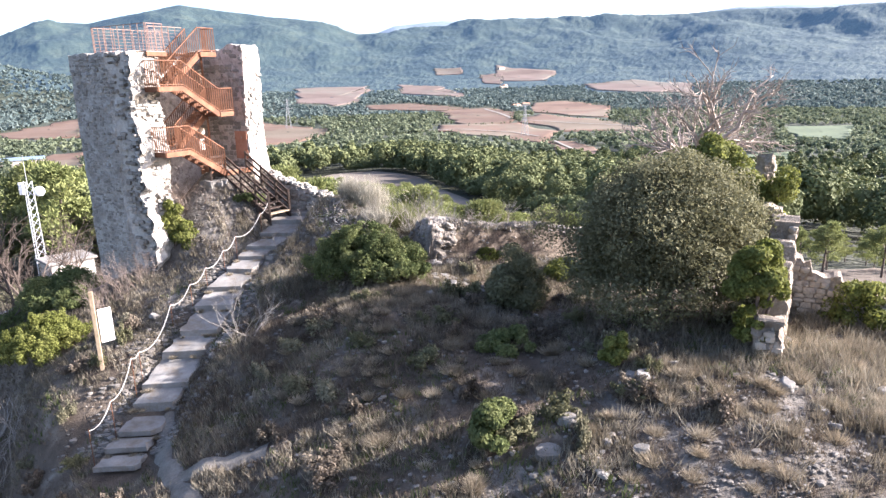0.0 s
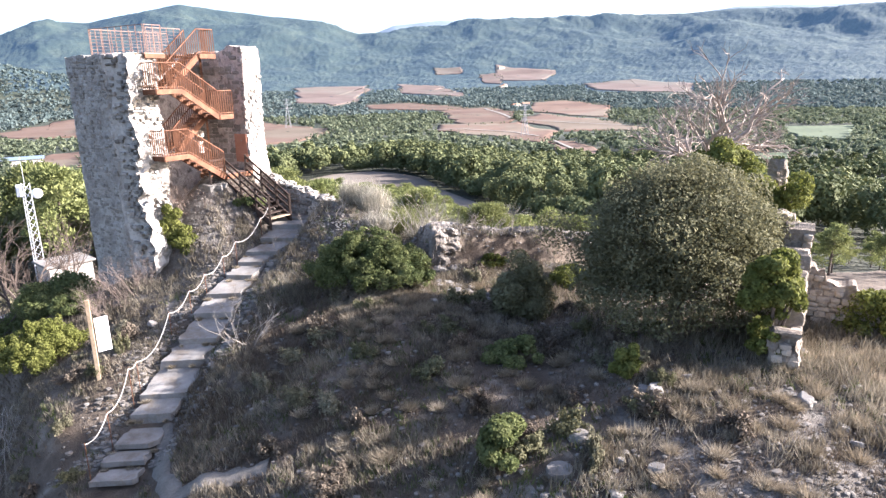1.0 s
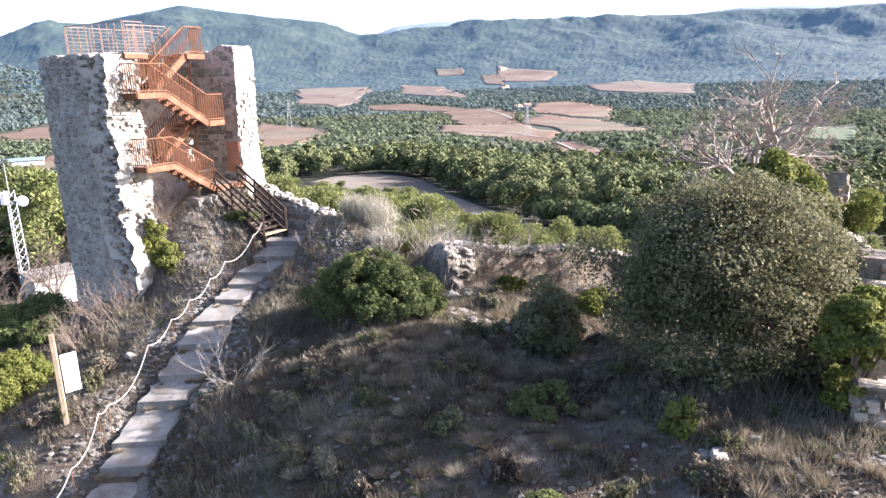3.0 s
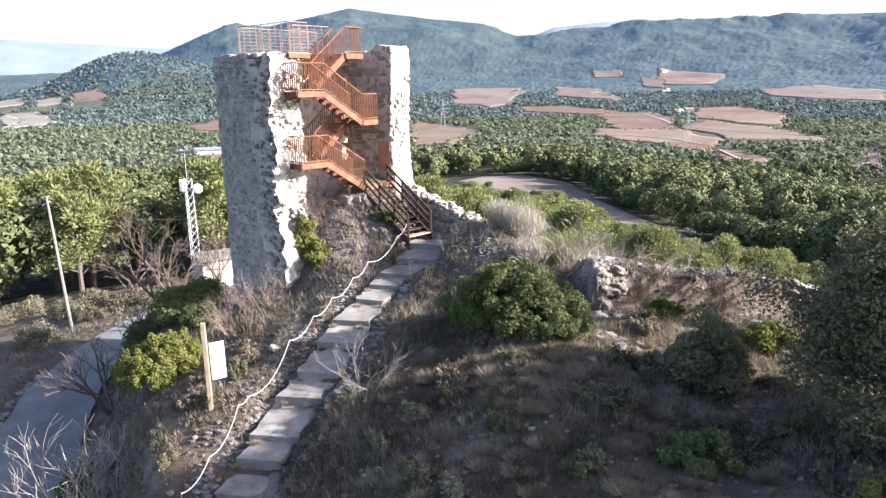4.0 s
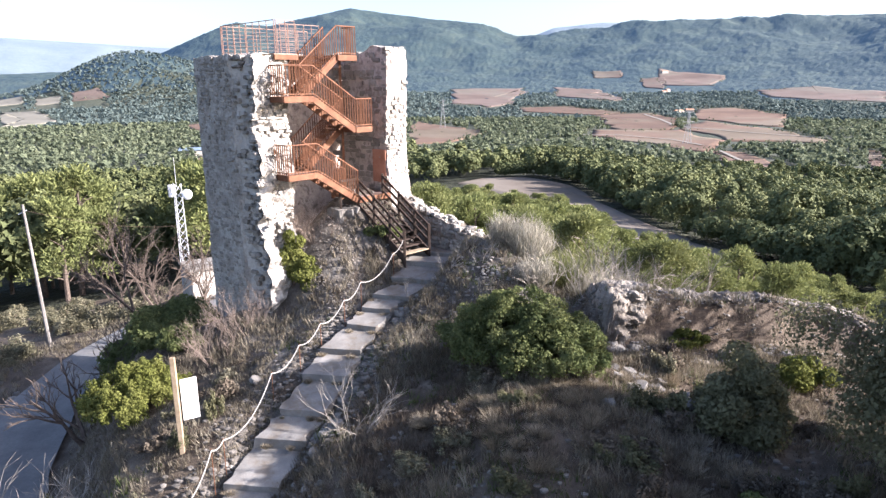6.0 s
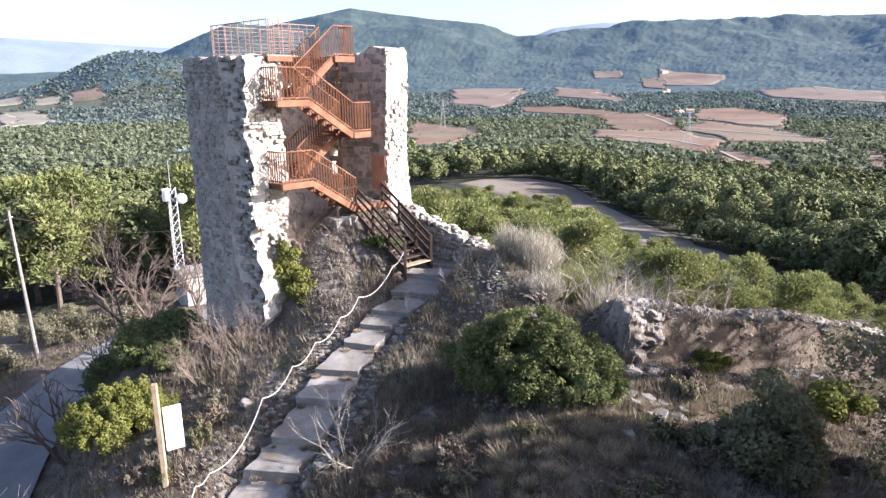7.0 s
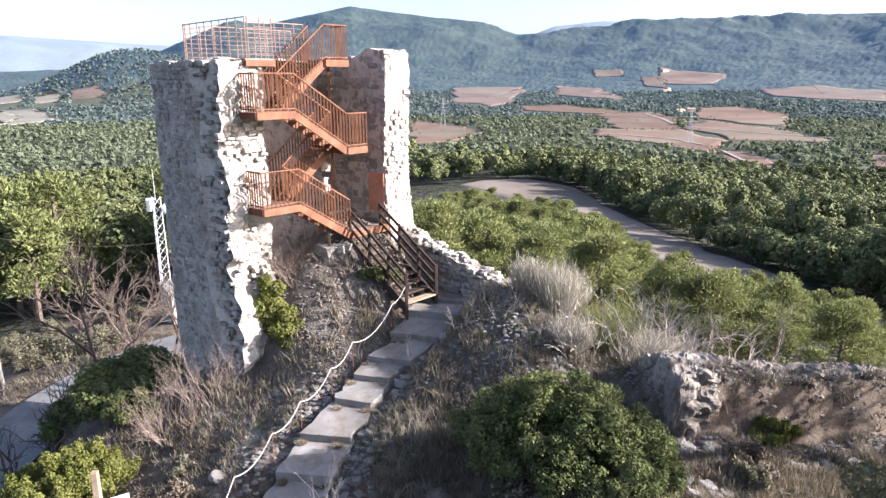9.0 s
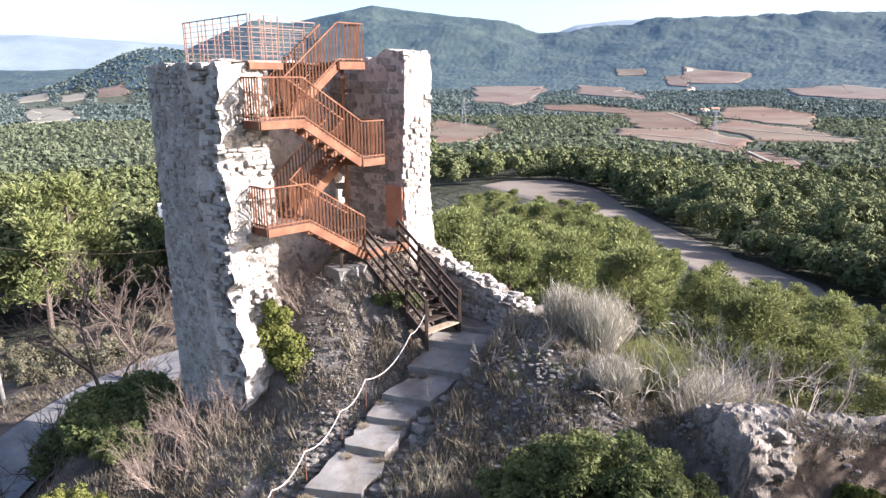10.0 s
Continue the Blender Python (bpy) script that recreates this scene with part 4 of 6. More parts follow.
# ---- concrete steps of the path ----
path = thing("stepped_path", "pale concrete steps climbing the hill to the tower", "path", kind="structure")
for k, (x, y, z) in enumerate(NOSES):
    nx, ny, nz = NOSES[k + 1] if k + 1 < len(NOSES) else (x + 0.5, y + 0.7, z)
    d = Vector((nx - x, ny - y, 0))
    run = d.length + 0.12
    w = (1.15, 1.1, 1.15, 1.25, 1.4, 1.4, 1.35, 1.4, 1.3, 1.15, 1.1, 1.25, 1.7, 1.9, 2.1)[k]
    if k < 3:
        run *= 0.75
    across = Vector((0.95, -0.31, 0)) if k < 9 else Vector((0.9, -0.44, 0))
    across.normalize()
    fwd = Vector((-across.y, across.x, 0))
    bm = bmesh.new()
    m = Matrix((across, fwd, Vector((0, 0, 1)))).transposed().to_4x4()
    m.translation = Vector((x, y, z - 0.27)) + d.normalized() * run / 2
    # skew the slab so that its far edge meets the next nosing
    deep = 0.16 if k < 3 else 0.54
    m.translation.z += 0.27 - deep / 2
    box(bm, (w * 0.95, run, deep), None, 0.008)
    bmesh.ops.subdivide_edges(bm, edges=bm.edges[:], cuts=5, use_grid_fill=True)
    lean = d.normalized().dot(across)
    for v in bm.verts:
        v.co.x += lean * v.co.y
        v.co.z += (v.co.y / run + 0.5) * (0.0 if k < 3 else max(0.0, min(nz - z - 0.13, 0.55 * (nz - z))))
        q = m @ v.co
        v.co += Vector((0.11 * float(vnoise(q.x * 6, q.y * 6, q.z * 3, 2)), 0.03 * float(vnoise(q.x * 3, q.y * 3, q.z * 3, 3)), 0.008 * float(vnoise(q.x * 3, q.y * 3, q.z * 3, 4))))
    bmesh.ops.transform(bm, matrix=m, verts=bm.verts)
    part("step", bm, mat_concrete, path)

# ---- growing things ----
NR = np.random.default_rng(12)


def leaf_cloud(lobes, n, size, rng, shell=0.35, upward=0.0, slim=1.0):
    """Small pointed leaves or tufts over the surfaces of lobes (x, y, z, rx, ry, rz): places and triangles."""
    lobes = np.asarray(lobes, float)
    wgt = (lobes[:, 3] * lobes[:, 4]) ** 0.9
    k = rng.choice(len(lobes), n, p=wgt / wgt.sum())
    d = rng.normal(size=(n, 3))
    d[:, 2] += upward
    d /= np.linalg.norm(d, axis=1)[:, None]
    c = lobes[k, :3] + d * lobes[k, 3:6] * (1 - shell * rng.random(n) ** 1.6)[:, None]
    nrm = d + 0.6 * rng.normal(size=(n, 3))
    nrm /= np.linalg.norm(nrm, axis=1)[:, None]
    t = np.cross(nrm, rng.normal(size=(n, 3)))
    t /= np.linalg.norm(t, axis=1)[:, None] + 1e-9
    b = np.cross(nrm, t)
    s = (size * rng.uniform(0.6, 1.4, n))[:, None]
    if slim < 1:
        # needle sprays point outwards and up
        b = d + 0.55 * rng.normal(size=(n, 3)) + np.array([0, 0, 0.5])
        b /= np.linalg.norm(b, axis=1)[:, None]
        t = np.cross(b, rng.normal(size=(n, 3)))
        t /= np.linalg.norm(t, axis=1)[:, None] + 1e-9
    t = t * slim
    verts = np.stack([c - t * s * 0.55 - b * s * 0.4, c + t * s * 0.55 - b * s * 0.4, c + b * s * 0.85], 1).reshape(-1, 3)
    return verts, np.arange(3 * n).reshape(n, 3)


def merge(parts):
    vs, fs, base = [], [], 0
    for v, f in parts:
        vs.append(v)
        fs.append(f + base)
        base += len(v)
    return np.concatenate(vs), np.concatenate(fs)


def gz(x, y):
    return float(ground_z(x, y)[0])


def branching(bm, base, direction, length, radius, depth, rng, spread=0.6, droop=0.0, kids=3, sides=5, tips=None):
    """A limb that forks again and again."""
    p, d, pts, rad = Vector(base), Vector(direction).normalized(), [Vector(base)], [radius]
    for k in range(3):
        d = (d + Vector((rng.uniform(-1, 1), rng.uniform(-1, 1), rng.uniform(-0.6, 1) - droop)) * 0.16).normalized()
        p = p + d * length / 3
        pts.append(p.copy())
        rad.append(radius * (1 - 0.5 * (k + 1) / 3))
    tube(bm, pts, rad, sides if depth > 1 else 3)
    if tips is not None:
        tips.append(p.copy())
    if depth <= 0:
        return
    for k in range(kids):
        a = rng.uniform(0, math.tau)
        o = d.orthogonal().normalized()
        o = (math.cos(a) * o + math.sin(a) * d.cross(o)) * spread * rng.uniform(0.6, 1.4)
        branching(bm, pts[rng.choice((1, 2, 3, 3))], d + o, length * rng.uniform(0.55, 0.8), radius * 0.58, depth - 1, rng, spread, droop, kids, sides, tips)


def pine_shape(seed, height=7.0, leaves=6500, size=0.22, slim=0.5):
    """An Aleppo pine: forked trunk, open rounded crown of many needle clumps."""
    rng, nr = random.Random(seed), np.random.default_rng(seed)
    bm = bmesh.new()
    lean = Vector((rng.uniform(-0.4, 0.4), rng.uniform(-0.4, 0.4), 0))
    pts = [Vector((0, 0, -0.6)), Vector((0, 0, height * 0.3)) + lean * 0.4, Vector((0, 0, height * 0.6)) + lean, Vector((0, 0, height * 0.9)) + lean * 1.2]
    tube(bm, pts, [0.17, 0.13, 0.09, 0.03], 7)
    lobes = []
    for k in range(38):
        f = rng.uniform(0.26, 0.98)
        a = rng.uniform(0, math.tau)
        reach = (0.34 * height) * (1 - max(0, f - 0.45) ** 1.4 * 1.75) * rng.uniform(0.45, 1.0)
        stem = lean * f + Vector((0, 0, height * f * 0.93))
        tip = stem + Vector((math.cos(a) * reach, math.sin(a) * reach, 0.05 * height))
        if k % 2 == 0:
            tube(bm, [stem - Vector((0, 0, 0.35)), (stem + tip) / 2, tip], [0.055, 0.035, 0.012], 3)
        r = rng.uniform(0.065, 0.12) * height
        lobes.append((tip.x, tip.y, tip.z, r * 1.15, r * 1.15, r * 0.78))
    v, f = leaf_cloud(lobes, leaves, size, nr, 0.8, 0.45, slim)
    trunk = bpy.data.meshes.new("trunk")
    bm.to_mesh(trunk)
    bm.free()
    trunk.materials.append(mat_bark)
    crown = mesh_from("crown", v, f)
    crown.materials.append(mat_pine)
    return trunk, crown, lobes


PINES = [pine_shape(s, 7.0, 8000, 0.18, 0.42) for s in (3, 8, 21, 34)] + [pine_shape(s, 7.0, 4200, 0.2, 0.6) for s in (3, 8, 21, 34)]
PINE_FIRST = []
for trunk, crown, lobes in PINES:
    t = thing("pine_tree", "bushy yellow-green pine tree on the slope below the ruin", "pine tree", "pines below the ruin")
    part("trunk", trunk, None, t)
    part("crown", crown, None, t)
    PINE_FIRST.append(t)
used = set()


def pine(x, y, scale, rng):
    k = rng.randrange(4) + (4 if math.hypot(x - 2, y - 12) > 42 else 0)
    m = Matrix.Translation((x, y, gz(x, y))) @ Matrix.Rotation(rng.uniform(0, math.tau), 4, "Z")
    s = (scale * rng.uniform(0.95, 1.15), scale * rng.uniform(0.95, 1.15), scale)
    if k not in used:
        used.add(k)
        ob = PINE_FIRST[k]
    else:
        ob = copy_thing(PINE_FIRST[k], m)
    ob.matrix_basis = m @ Matrix.Diagonal((*s, 1))


def headroom(x, y):
    """How tall the slope's pines grow: lower towards the stubble field."""
    a = math.degrees(math.atan2(x - 1.75, y - 9.8))
    fall = np.interp(a, [7.7, 10.6, 14, 17, 20.4, 22.8, 25.7, 28.1, 31.2, 34.4, 36.4, 40.2, 43.1, 46], [0.146, 0.153, 0.149, 0.161, 0.168, 0.18, 0.212, 0.233, 0.236, 0.246, 0.24, 0.264, 0.26, 0.29])
    return 10.65 - fall * math.hypot(x - 1.75, y - 9.8) - gz(x, y)


rng = random.Random(4)
spots = []


def scatter(n, az, rr, gap, accept, scale):
    """Pines at random in a sector round the hill, none too near another."""
    tries = 0
    made = 0
    while made < n and tries < n * 40:
        tries += 1
        a, r = radians(rng.uniform(*az)), math.sqrt(rng.uniform(rr[0] ** 2, rr[1] ** 2))
        x, y = 2 + r * math.sin(a), 5 + r * math.cos(a)
        if not accept(x, y) or in_clear(np.array([x]), np.array([y]))[0] or any((x - p) ** 2 + (y - q) ** 2 < gap * gap for p, q in spots):
            continue
        size = rng.uniform(*scale)
        if 5 < az[0] < 43:
            size = min(size, headroom(x, y) / 7.2 * rng.uniform(0.8, 1.0))
            if size < 0.28:
                continue
        spots.append((x, y))
        pine(x, y, size, rng)
        made += 1


off_road = lambda x, y: float(along(ROAD, np.array([x]), np.array([y]))[0][0]) > 5
scatter(32, (7, 27), (38, 66), 3.9, lambda x, y: y > 37, (0.75, 1.1))
scatter(56, (9, 25), (64, 140), 4.4, lambda x, y: True, (0.7, 1.0))
scatter(26, (25, 43), (32, 62), 3.1, lambda x, y: True, (0.45, 0.75))
scatter(44, (43, 66), (44, 72), 3.4, lambda x, y: True, (0.32, 0.55))
scatter(56, (-38, 4), (58, 104), 4.9, lambda x, y: off_road(x, y) and y > 58 - 0.3 * (x + 10), (1.15, 1.75))


def crown_leaves(nr, lobes, n, size):
    """The tufts of one round-headed pine seen from afar, facing outwards from its clumps."""
    d = nr.normal(size=(lobes, 3))
    d[:, 2] = np.abs(d[:, 2]) * 1.2 - 0.45
    d /= np.linalg.norm(d, axis=1)[:, None]
    reach = nr.uniform(0.45, 1.0, (lobes, 1))
    c = np.array([0, 0, 4.2]) + d * reach * np.array([1.75, 1.75, 2.1])
    r = nr.uniform(0.75, 1.25, lobes) * (0.66 if lobes > 20 else 1.0 if lobes > 8 else 1.25)
    k = nr.integers(0, lobes, n)
    e = nr.normal(size=(n, 3)) + 0.7 * d[k] + np.array([0, 0, 0.15])
    e /= np.linalg.norm(e, axis=1)[:, None]
    p = c[k] + e * r[k][:, None] * nr.uniform(0.86, 1.1, (n, 1)) * np.array([1, 1, 0.85])
    nrm = e + 0.5 * d[k] + 0.6 * nr.normal(size=(n, 3))
    t = np.cross(nrm, nr.normal(size=(n, 3)))
    t /= np.linalg.norm(t, axis=1)[:, None] + 1e-9
    b = np.cross(nrm / np.linalg.norm(nrm, axis=1)[:, None], t)
    s = (size * nr.uniform(0.65, 1.35, n))[:, None]
    return np.stack([p - t * s * 0.55 - b * s * 0.4, p + t * s * 0.55 - b * s * 0.4, p + b * s * 0.8], 1).reshape(-1, 3)


def wood(name, az, rr, gap, per_tree, size, scale, material, label, patchy=-9.0, seed=1, lobes=12, places=None):
    """A far wood: many crowns, joined."""
    nr = np.random.default_rng(seed)
    area = 0.5 * (rr[1] ** 2 - rr[0] ** 2) * radians(az[1] - az[0])
    n = int(area / gap ** 2)
    a, r = np.radians(nr.uniform(*az, n)), np.sqrt(nr.uniform(rr[0] ** 2, rr[1] ** 2, n))
    x, y = 2 + r * np.sin(a), 5 + r * np.cos(a)
    ok = np.ones(n, bool)
    for k in ((1,) if rr[0] < 300 else (1, 1.03, 1.06, 1.085)):
        ok &= ~in_clear(x * k, y * k)
    if rr[0] < 300:
        # the slope between the ridge and the stubble field carries single pines only
        ok &= ~((x > 0.12 * y - 4) & (x > 3) & (np.interp(x * 0.0 + np.degrees(np.arctan2(x - 2, y - 5)), [8, 14, 22, 27, 34, 40, 62], [175, 172, 130, 112, 78, 62, 62]) > np.hypot(x - 2, y - 5)))
    if rr[0] < 480:
        # the spur's wood ends at its brow, beyond which the land falls to the valley
        ok &= np.interp(np.degrees(np.arctan2(x - 2, y - 5)), [4, 8, 13, 20, 25, 28, 31], [480, 262, 268, 285, 275, 290, 480]) > np.hypot(x - 2, y - 5)
    if patchy > -1:
        ok &= fbm(x / 120, y / 120, 0, 21, 3) > patchy
    x, y = x[ok], y[ok]
    if places is not None:
        x, y = places
    elif rr[0] < 120:
        near = np.array(spots)
        far = np.array([((near[:, 0] - p) ** 2 + (near[:, 1] - q) ** 2).min() > 9 for p, q in zip(x, y)])
        d, _ = along(ROAD, x, y)
        far &= d > 6
        x, y = x[far], y[far]
    z = ground_z(x, y)
    protos = [crown_leaves(nr, lobes, per_tree, size) for k in range(6)]
    kind = nr.integers(0, 6, len(x))
    out = []
    for k in range(6):
        sel = np.nonzero(kind == k)[0]
        if not len(sel):
            continue
        s = nr.uniform(*scale, len(sel))
        t = nr.uniform(0, math.tau, len(sel))
        p = protos[k]
        c, si = np.cos(t)[:, None], np.sin(t)[:, None]
        px = (p[None, :, 0] * c - p[None, :, 1] * si) * s[:, None] + x[sel][:, None]
        py = (p[None, :, 0] * si + p[None, :, 1] * c) * s[:, None] + y[sel][:, None]
        pz = ((p[None, :, 2] - 0.9) * s[:, None]) + z[sel][:, None]
        out.append(np.stack([px, py, pz], -1).reshape(-1, 3))
    v = np.concatenate(out)
    ob = part(name, mesh_from(name, v, np.arange(len(v)).reshape(-1, 3)), material)
    tagged(ob, label, "trees", kind="stuff")


wood("pine_wood", (-42, 62), (62, 140), 6.7, 1600, 0.23, (1.0, 1.85), mat_pine_mid, "dense pine wood on the lower slopes", seed=12, lobes=40)
wood("pine_wood", (-42, 62), (140, 230), 5.9, 480, 0.44, (0.95, 1.65), mat_pine_mid, "dense pine wood on the lower slopes", seed=2, lobes=26)
wood("pine_wood", (-42, 62), (230, 480), 5.8, 80, 1.15, (0.75, 1.4), mat_pine_mid, "dense pine wood on the spur", seed=3, lobes=9)
nr_edge = np.random.default_rng(8)
q, o = nr_edge.uniform(0, 7, 420), nr_edge.uniform(0.3, 7, 420)
wood("wood_edge", (0, 1), (62, 63), 4, 150, 0.55, (0.3, 0.85), mat_pine_mid, "dark undergrowth and young pines along the stubble field", seed=9, lobes=8,
     places=(np.interp(q, range(8), STRIP_FAR[:, 0]) + 0.93 * o, np.interp(q, range(8), STRIP_FAR[:, 1]) + 0.3 * o))
hx, hy = [], []
for c in CLEAR[:17]:
    for p, q in zip(c, np.roll(c, -1, 0)):
        f = nr_edge.uniform(0, 1, int(np.linalg.norm(q - p) / 6))
        f = f[vnoise(f * 5 + p[0], 0, 0, 3) > 0.05]
        hx.append(p[0] + (q[0] - p[0]) * f + nr_edge.normal(0, 4, len(f)))
        hy.append(p[1] + (q[1] - p[1]) * f + nr_edge.normal(0, 4, len(f)))
wood("hedgerow", (0, 1), (480, 481), 9, 22, 1.4, (0.3, 0.6), mat_pine_far, "rows of trees along the edges of the valley fields", seed=19, lobes=6, places=(np.concatenate(hx), np.concatenate(hy)))
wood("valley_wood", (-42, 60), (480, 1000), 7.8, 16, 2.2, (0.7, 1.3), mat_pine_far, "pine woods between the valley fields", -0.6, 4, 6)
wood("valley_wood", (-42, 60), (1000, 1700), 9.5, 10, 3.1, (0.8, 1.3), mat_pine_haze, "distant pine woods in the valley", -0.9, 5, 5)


def shrub(name, x, y, lobes, n, size, material, label, category="shrub", stems=5, seed=1, group="", shell=0.4, twig=None):
    """A shrub on the ground: forking stems and a crown of leaves. lobes are placed from its foot."""
    r = random.Random(seed)
    t = thing(name, label, category, group, (x, y, gz(x, y)))
    for k in range(stems):
        bm = bmesh.new()
        l = r.choice(lobes)
        tube(bm, [(r.uniform(-0.1, 0.1), r.uniform(-0.1, 0.1), -0.25), (l[0] * 0.5, l[1] * 0.5, l[2] * 0.6), (l[0], l[1], l[2])], [0.05, 0.035, 0.012], 5)
        part("stem", bm, twig or mat_bark, t)
    v, f = leaf_cloud(lobes, n, size, np.random.default_rng(seed), shell, 0.25)
    part("crown", mesh_from("crown", v, f), material, t)
    return t


def mound(rx, ry, h, n, seed, rot=0.0, lobe=0.42, base=0.12):
    """Lobes heaped over an oval, lower at its rim."""
    r = random.Random(seed)
    out = []
    rx, ry = rx * 0.85, ry * 0.85
    for k in range(int(n * 1.6)):
        a, q = r.uniform(0, math.tau), math.sqrt(r.random())
        px, py = math.cos(a) * q * rx, math.sin(a) * q * ry
        z = base * h + h * (1 - 0.8 * q ** 2) * r.uniform(0.15, 0.85)
        s = lobe * min(rx, ry, h, 1.1) * r.uniform(0.65, 1.3)
        out.append((px * math.cos(rot) - py * math.sin(rot), px * math.sin(rot) + py * math.cos(rot), z, s, s, s * 0.85))
    return out


def shoots(lobes, n, length, seed):
    """Lobes with upright leafy shoots standing out of them."""
    r = random.Random(seed)
    out = list(lobes)
    for k in range(n):
        x, y, z, rx, ry, rz = r.choice(lobes)
        l = length * r.uniform(0.5, 1.2)
        out.append((x + r.uniform(-0.8, 0.8) * rx, y + r.uniform(-0.8, 0.8) * ry, z + rz * 0.6 + l * 0.4, 0.13, 0.13, l))
    return out


def twiggy(name, x, y, height, label, material, seed, stems=9, depth=2, spread=0.55, category="shrub", thick=0.018, group=""):
    """A leafless shrub or small tree of forking stems."""
    r = random.Random(seed)
    t = thing(name, label, category, group, (x, y, gz(x, y)))
    for k in range(stems):
        bm = bmesh.new()
        a = r.uniform(0, math.tau)
        branching(bm, (0.08 * math.cos(a) * stems ** 0.5, 0.08 * math.sin(a) * stems ** 0.5, -0.15), (math.cos(a) * 0.55, math.sin(a) * 0.55, 1), height * r.uniform(0.4, 0.6), thick * r.uniform(0.7, 1.3), depth, r, spread, 0.0, 3, 4)
        part("stem", bm, material, t)
    return t


# the evergreen oak by the ruined house
oak = thing("holm_oak", "large dense grey-green holm oak beside the ruined wall", "tree", "", (13.25, 14.8, gz(13.25, 14.8)))
r_oak = random.Random(6)
bm = bmesh.new()
oak_lobes = []
tube(bm, [(0, 0, -0.3), (0.1, 0.05, 1.0), (0.0, 0.1, 1.9)], [0.24, 0.19, 0.14], 8)
for k in range(150):
    q, a = (k + 0.5) / 150, k * 2.39996
    up = 1 - 1.45 * q
    flat = math.sqrt(max(0.0, 1 - up * up)) if up > 0 else 1.0 - 0.12 * abs(up)
    wide = 2.65 * r_oak.uniform(0.76, 1.06)
    c = Vector((math.cos(a) * flat * wide, math.sin(a) * flat * wide * 0.95, 2.1 + (2.6 if up > 0 else 2.6) * up * r_oak.uniform(0.88, 1.05)))
    s = r_oak.uniform(0.42, 0.72)
    oak_lobes.append((*c, s, s, s * 0.85))
    if k % 3 == 0:
        limb = bmesh.new()
        tube(limb, [(0, 0.1, 1.5), c * 0.55 + Vector((0, 0, 0.5)), c], [0.08, 0.045, 0.012], 4)
        part("limb", limb, mat_bark, oak)
for k in range(40):
    c = Vector((r_oak.gauss(0, 1.1), r_oak.gauss(0, 1.1), r_oak.uniform(1.3, 3.9)))
    oak_lobes.append((*c, 0.8, 0.8, 0.7))
part("trunk", bm, mat_bark, oak)
v, f = leaf_cloud(oak_lobes, 105000, 0.058, np.random.default_rng(6), 0.55, 0.2)
part("crown", mesh_from("crown", v, f), mat_oak, oak)

shrub("box_shrub", 6.15, 21.9, shoots(mound(2.7, 1.6, 2.0, 170, 2, math.atan2(-2.5, 3.1), 0.2) + mound(1.9, 1.2, 2.15, 90, 5, math.atan2(-2.5, 3.1), 0.2), 120, 0.1, 2), 70000, 0.048, mat_box, "broad olive-green evergreen shrub on the slope", seed=3)
shrub("oak_bush", 10.2, 18.5, mound(1.05, 1.0, 2.0, 22, 5), 13000, 0.07, mat_oak, "small rounded grey-green oak bush", seed=5)
shrub("bright_sapling", 9.9, 12.6, mound(0.5, 0.45, 0.8, 9, 7), 2600, 0.07, mat_lime, "small bright-green sapling in the oak's shade", seed=7)
shrub("dark_bush", 5.9, 11.6, mound(0.65, 0.6, 1.25, 12, 9), 6500, 0.06, mat_box, "upright dark-green bush on the dry slope", seed=9)
shrub("low_bush", 8.3, 15.3, mound(1.1, 0.8, 0.55, 12, 10), 5000, 0.06, mat_box, "low dark-green bush spreading over the slope", seed=10)
shrub("yellow_bush", -4.75, 26.2, shoots(mound(1.8, 1.4, 1.5, 80, 11, 0.4, 0.2), 110, 0.22, 4), 44000, 0.046, mat_lime, "yellow-green sunlit bush above the lane", seed=11)
shrub("yellow_bush", -7.2, 25.6, shoots(mound(1.2, 1.0, 1.0, 16, 12, 0, 0.34), 36, 0.3, 5), 12000, 0.065, mat_lime, "yellow-green sunlit bush above the lane", seed=12)
shrub("ivy_bank", -4.7, 31.6, mound(1.9, 1.5, 1.2, 34, 13, 1.0), 22000, 0.08, mat_box, "dark ivy and scrub below the tower's foot", "shrub", seed=13)
shrub("ivy_bank", -5.6, 34.2, mound(2.0, 1.7, 1.5, 28, 14), 18000, 0.08, mat_box, "dark ivy and scrub below the tower's foot", "shrub", seed=14)
shrub("ivy_bank", -3.9, 29.3, mound(0.9, 0.8, 0.6, 12, 15), 6000, 0.07, mat_box, "dark ivy and scrub below the tower's foot", "shrub", seed=15)
shrub("wall_ivy", 0.05, 29.25, [(0.16 * math.sin(k * 2.4) + 0.02, 0.1, 0.2 + 0.2 * k, 0.5 - 0.04 * k, 0.25, 0.24) for k in range(8)] + [(0.45, -0.05, 0.6, 0.35, 0.3, 0.35), (0.75, -0.1, 0.35, 0.3, 0.35, 0.25), (0.35, -0.2, 0.25, 0.5, 0.4, 0.25), (-0.35, 0.0, 0.9, 0.25, 0.2, 0.3), (0.6, -0.3, -0.1, 0.45, 0.4, 0.3), (0.9, -0.45, -0.3, 0.4, 0.4, 0.3)], 8000, 0.065, mat_lime, "yellow-green ivy climbing the tower's broken foot", "climber", seed=16)
shrub("pillar_ivy", 13.05, 11.35, [(l[0], l[1], l[2] + 1.3, *l[3:]) for l in mound(0.75, 0.65, 1.7, 24, 17)] + mound(0.55, 0.5, 1.6, 10, 27), 15000, 0.07, mat_lime, "yellow-green ivy bush against the ruined pillar", seed=17)
r_ivy = random.Random(2)
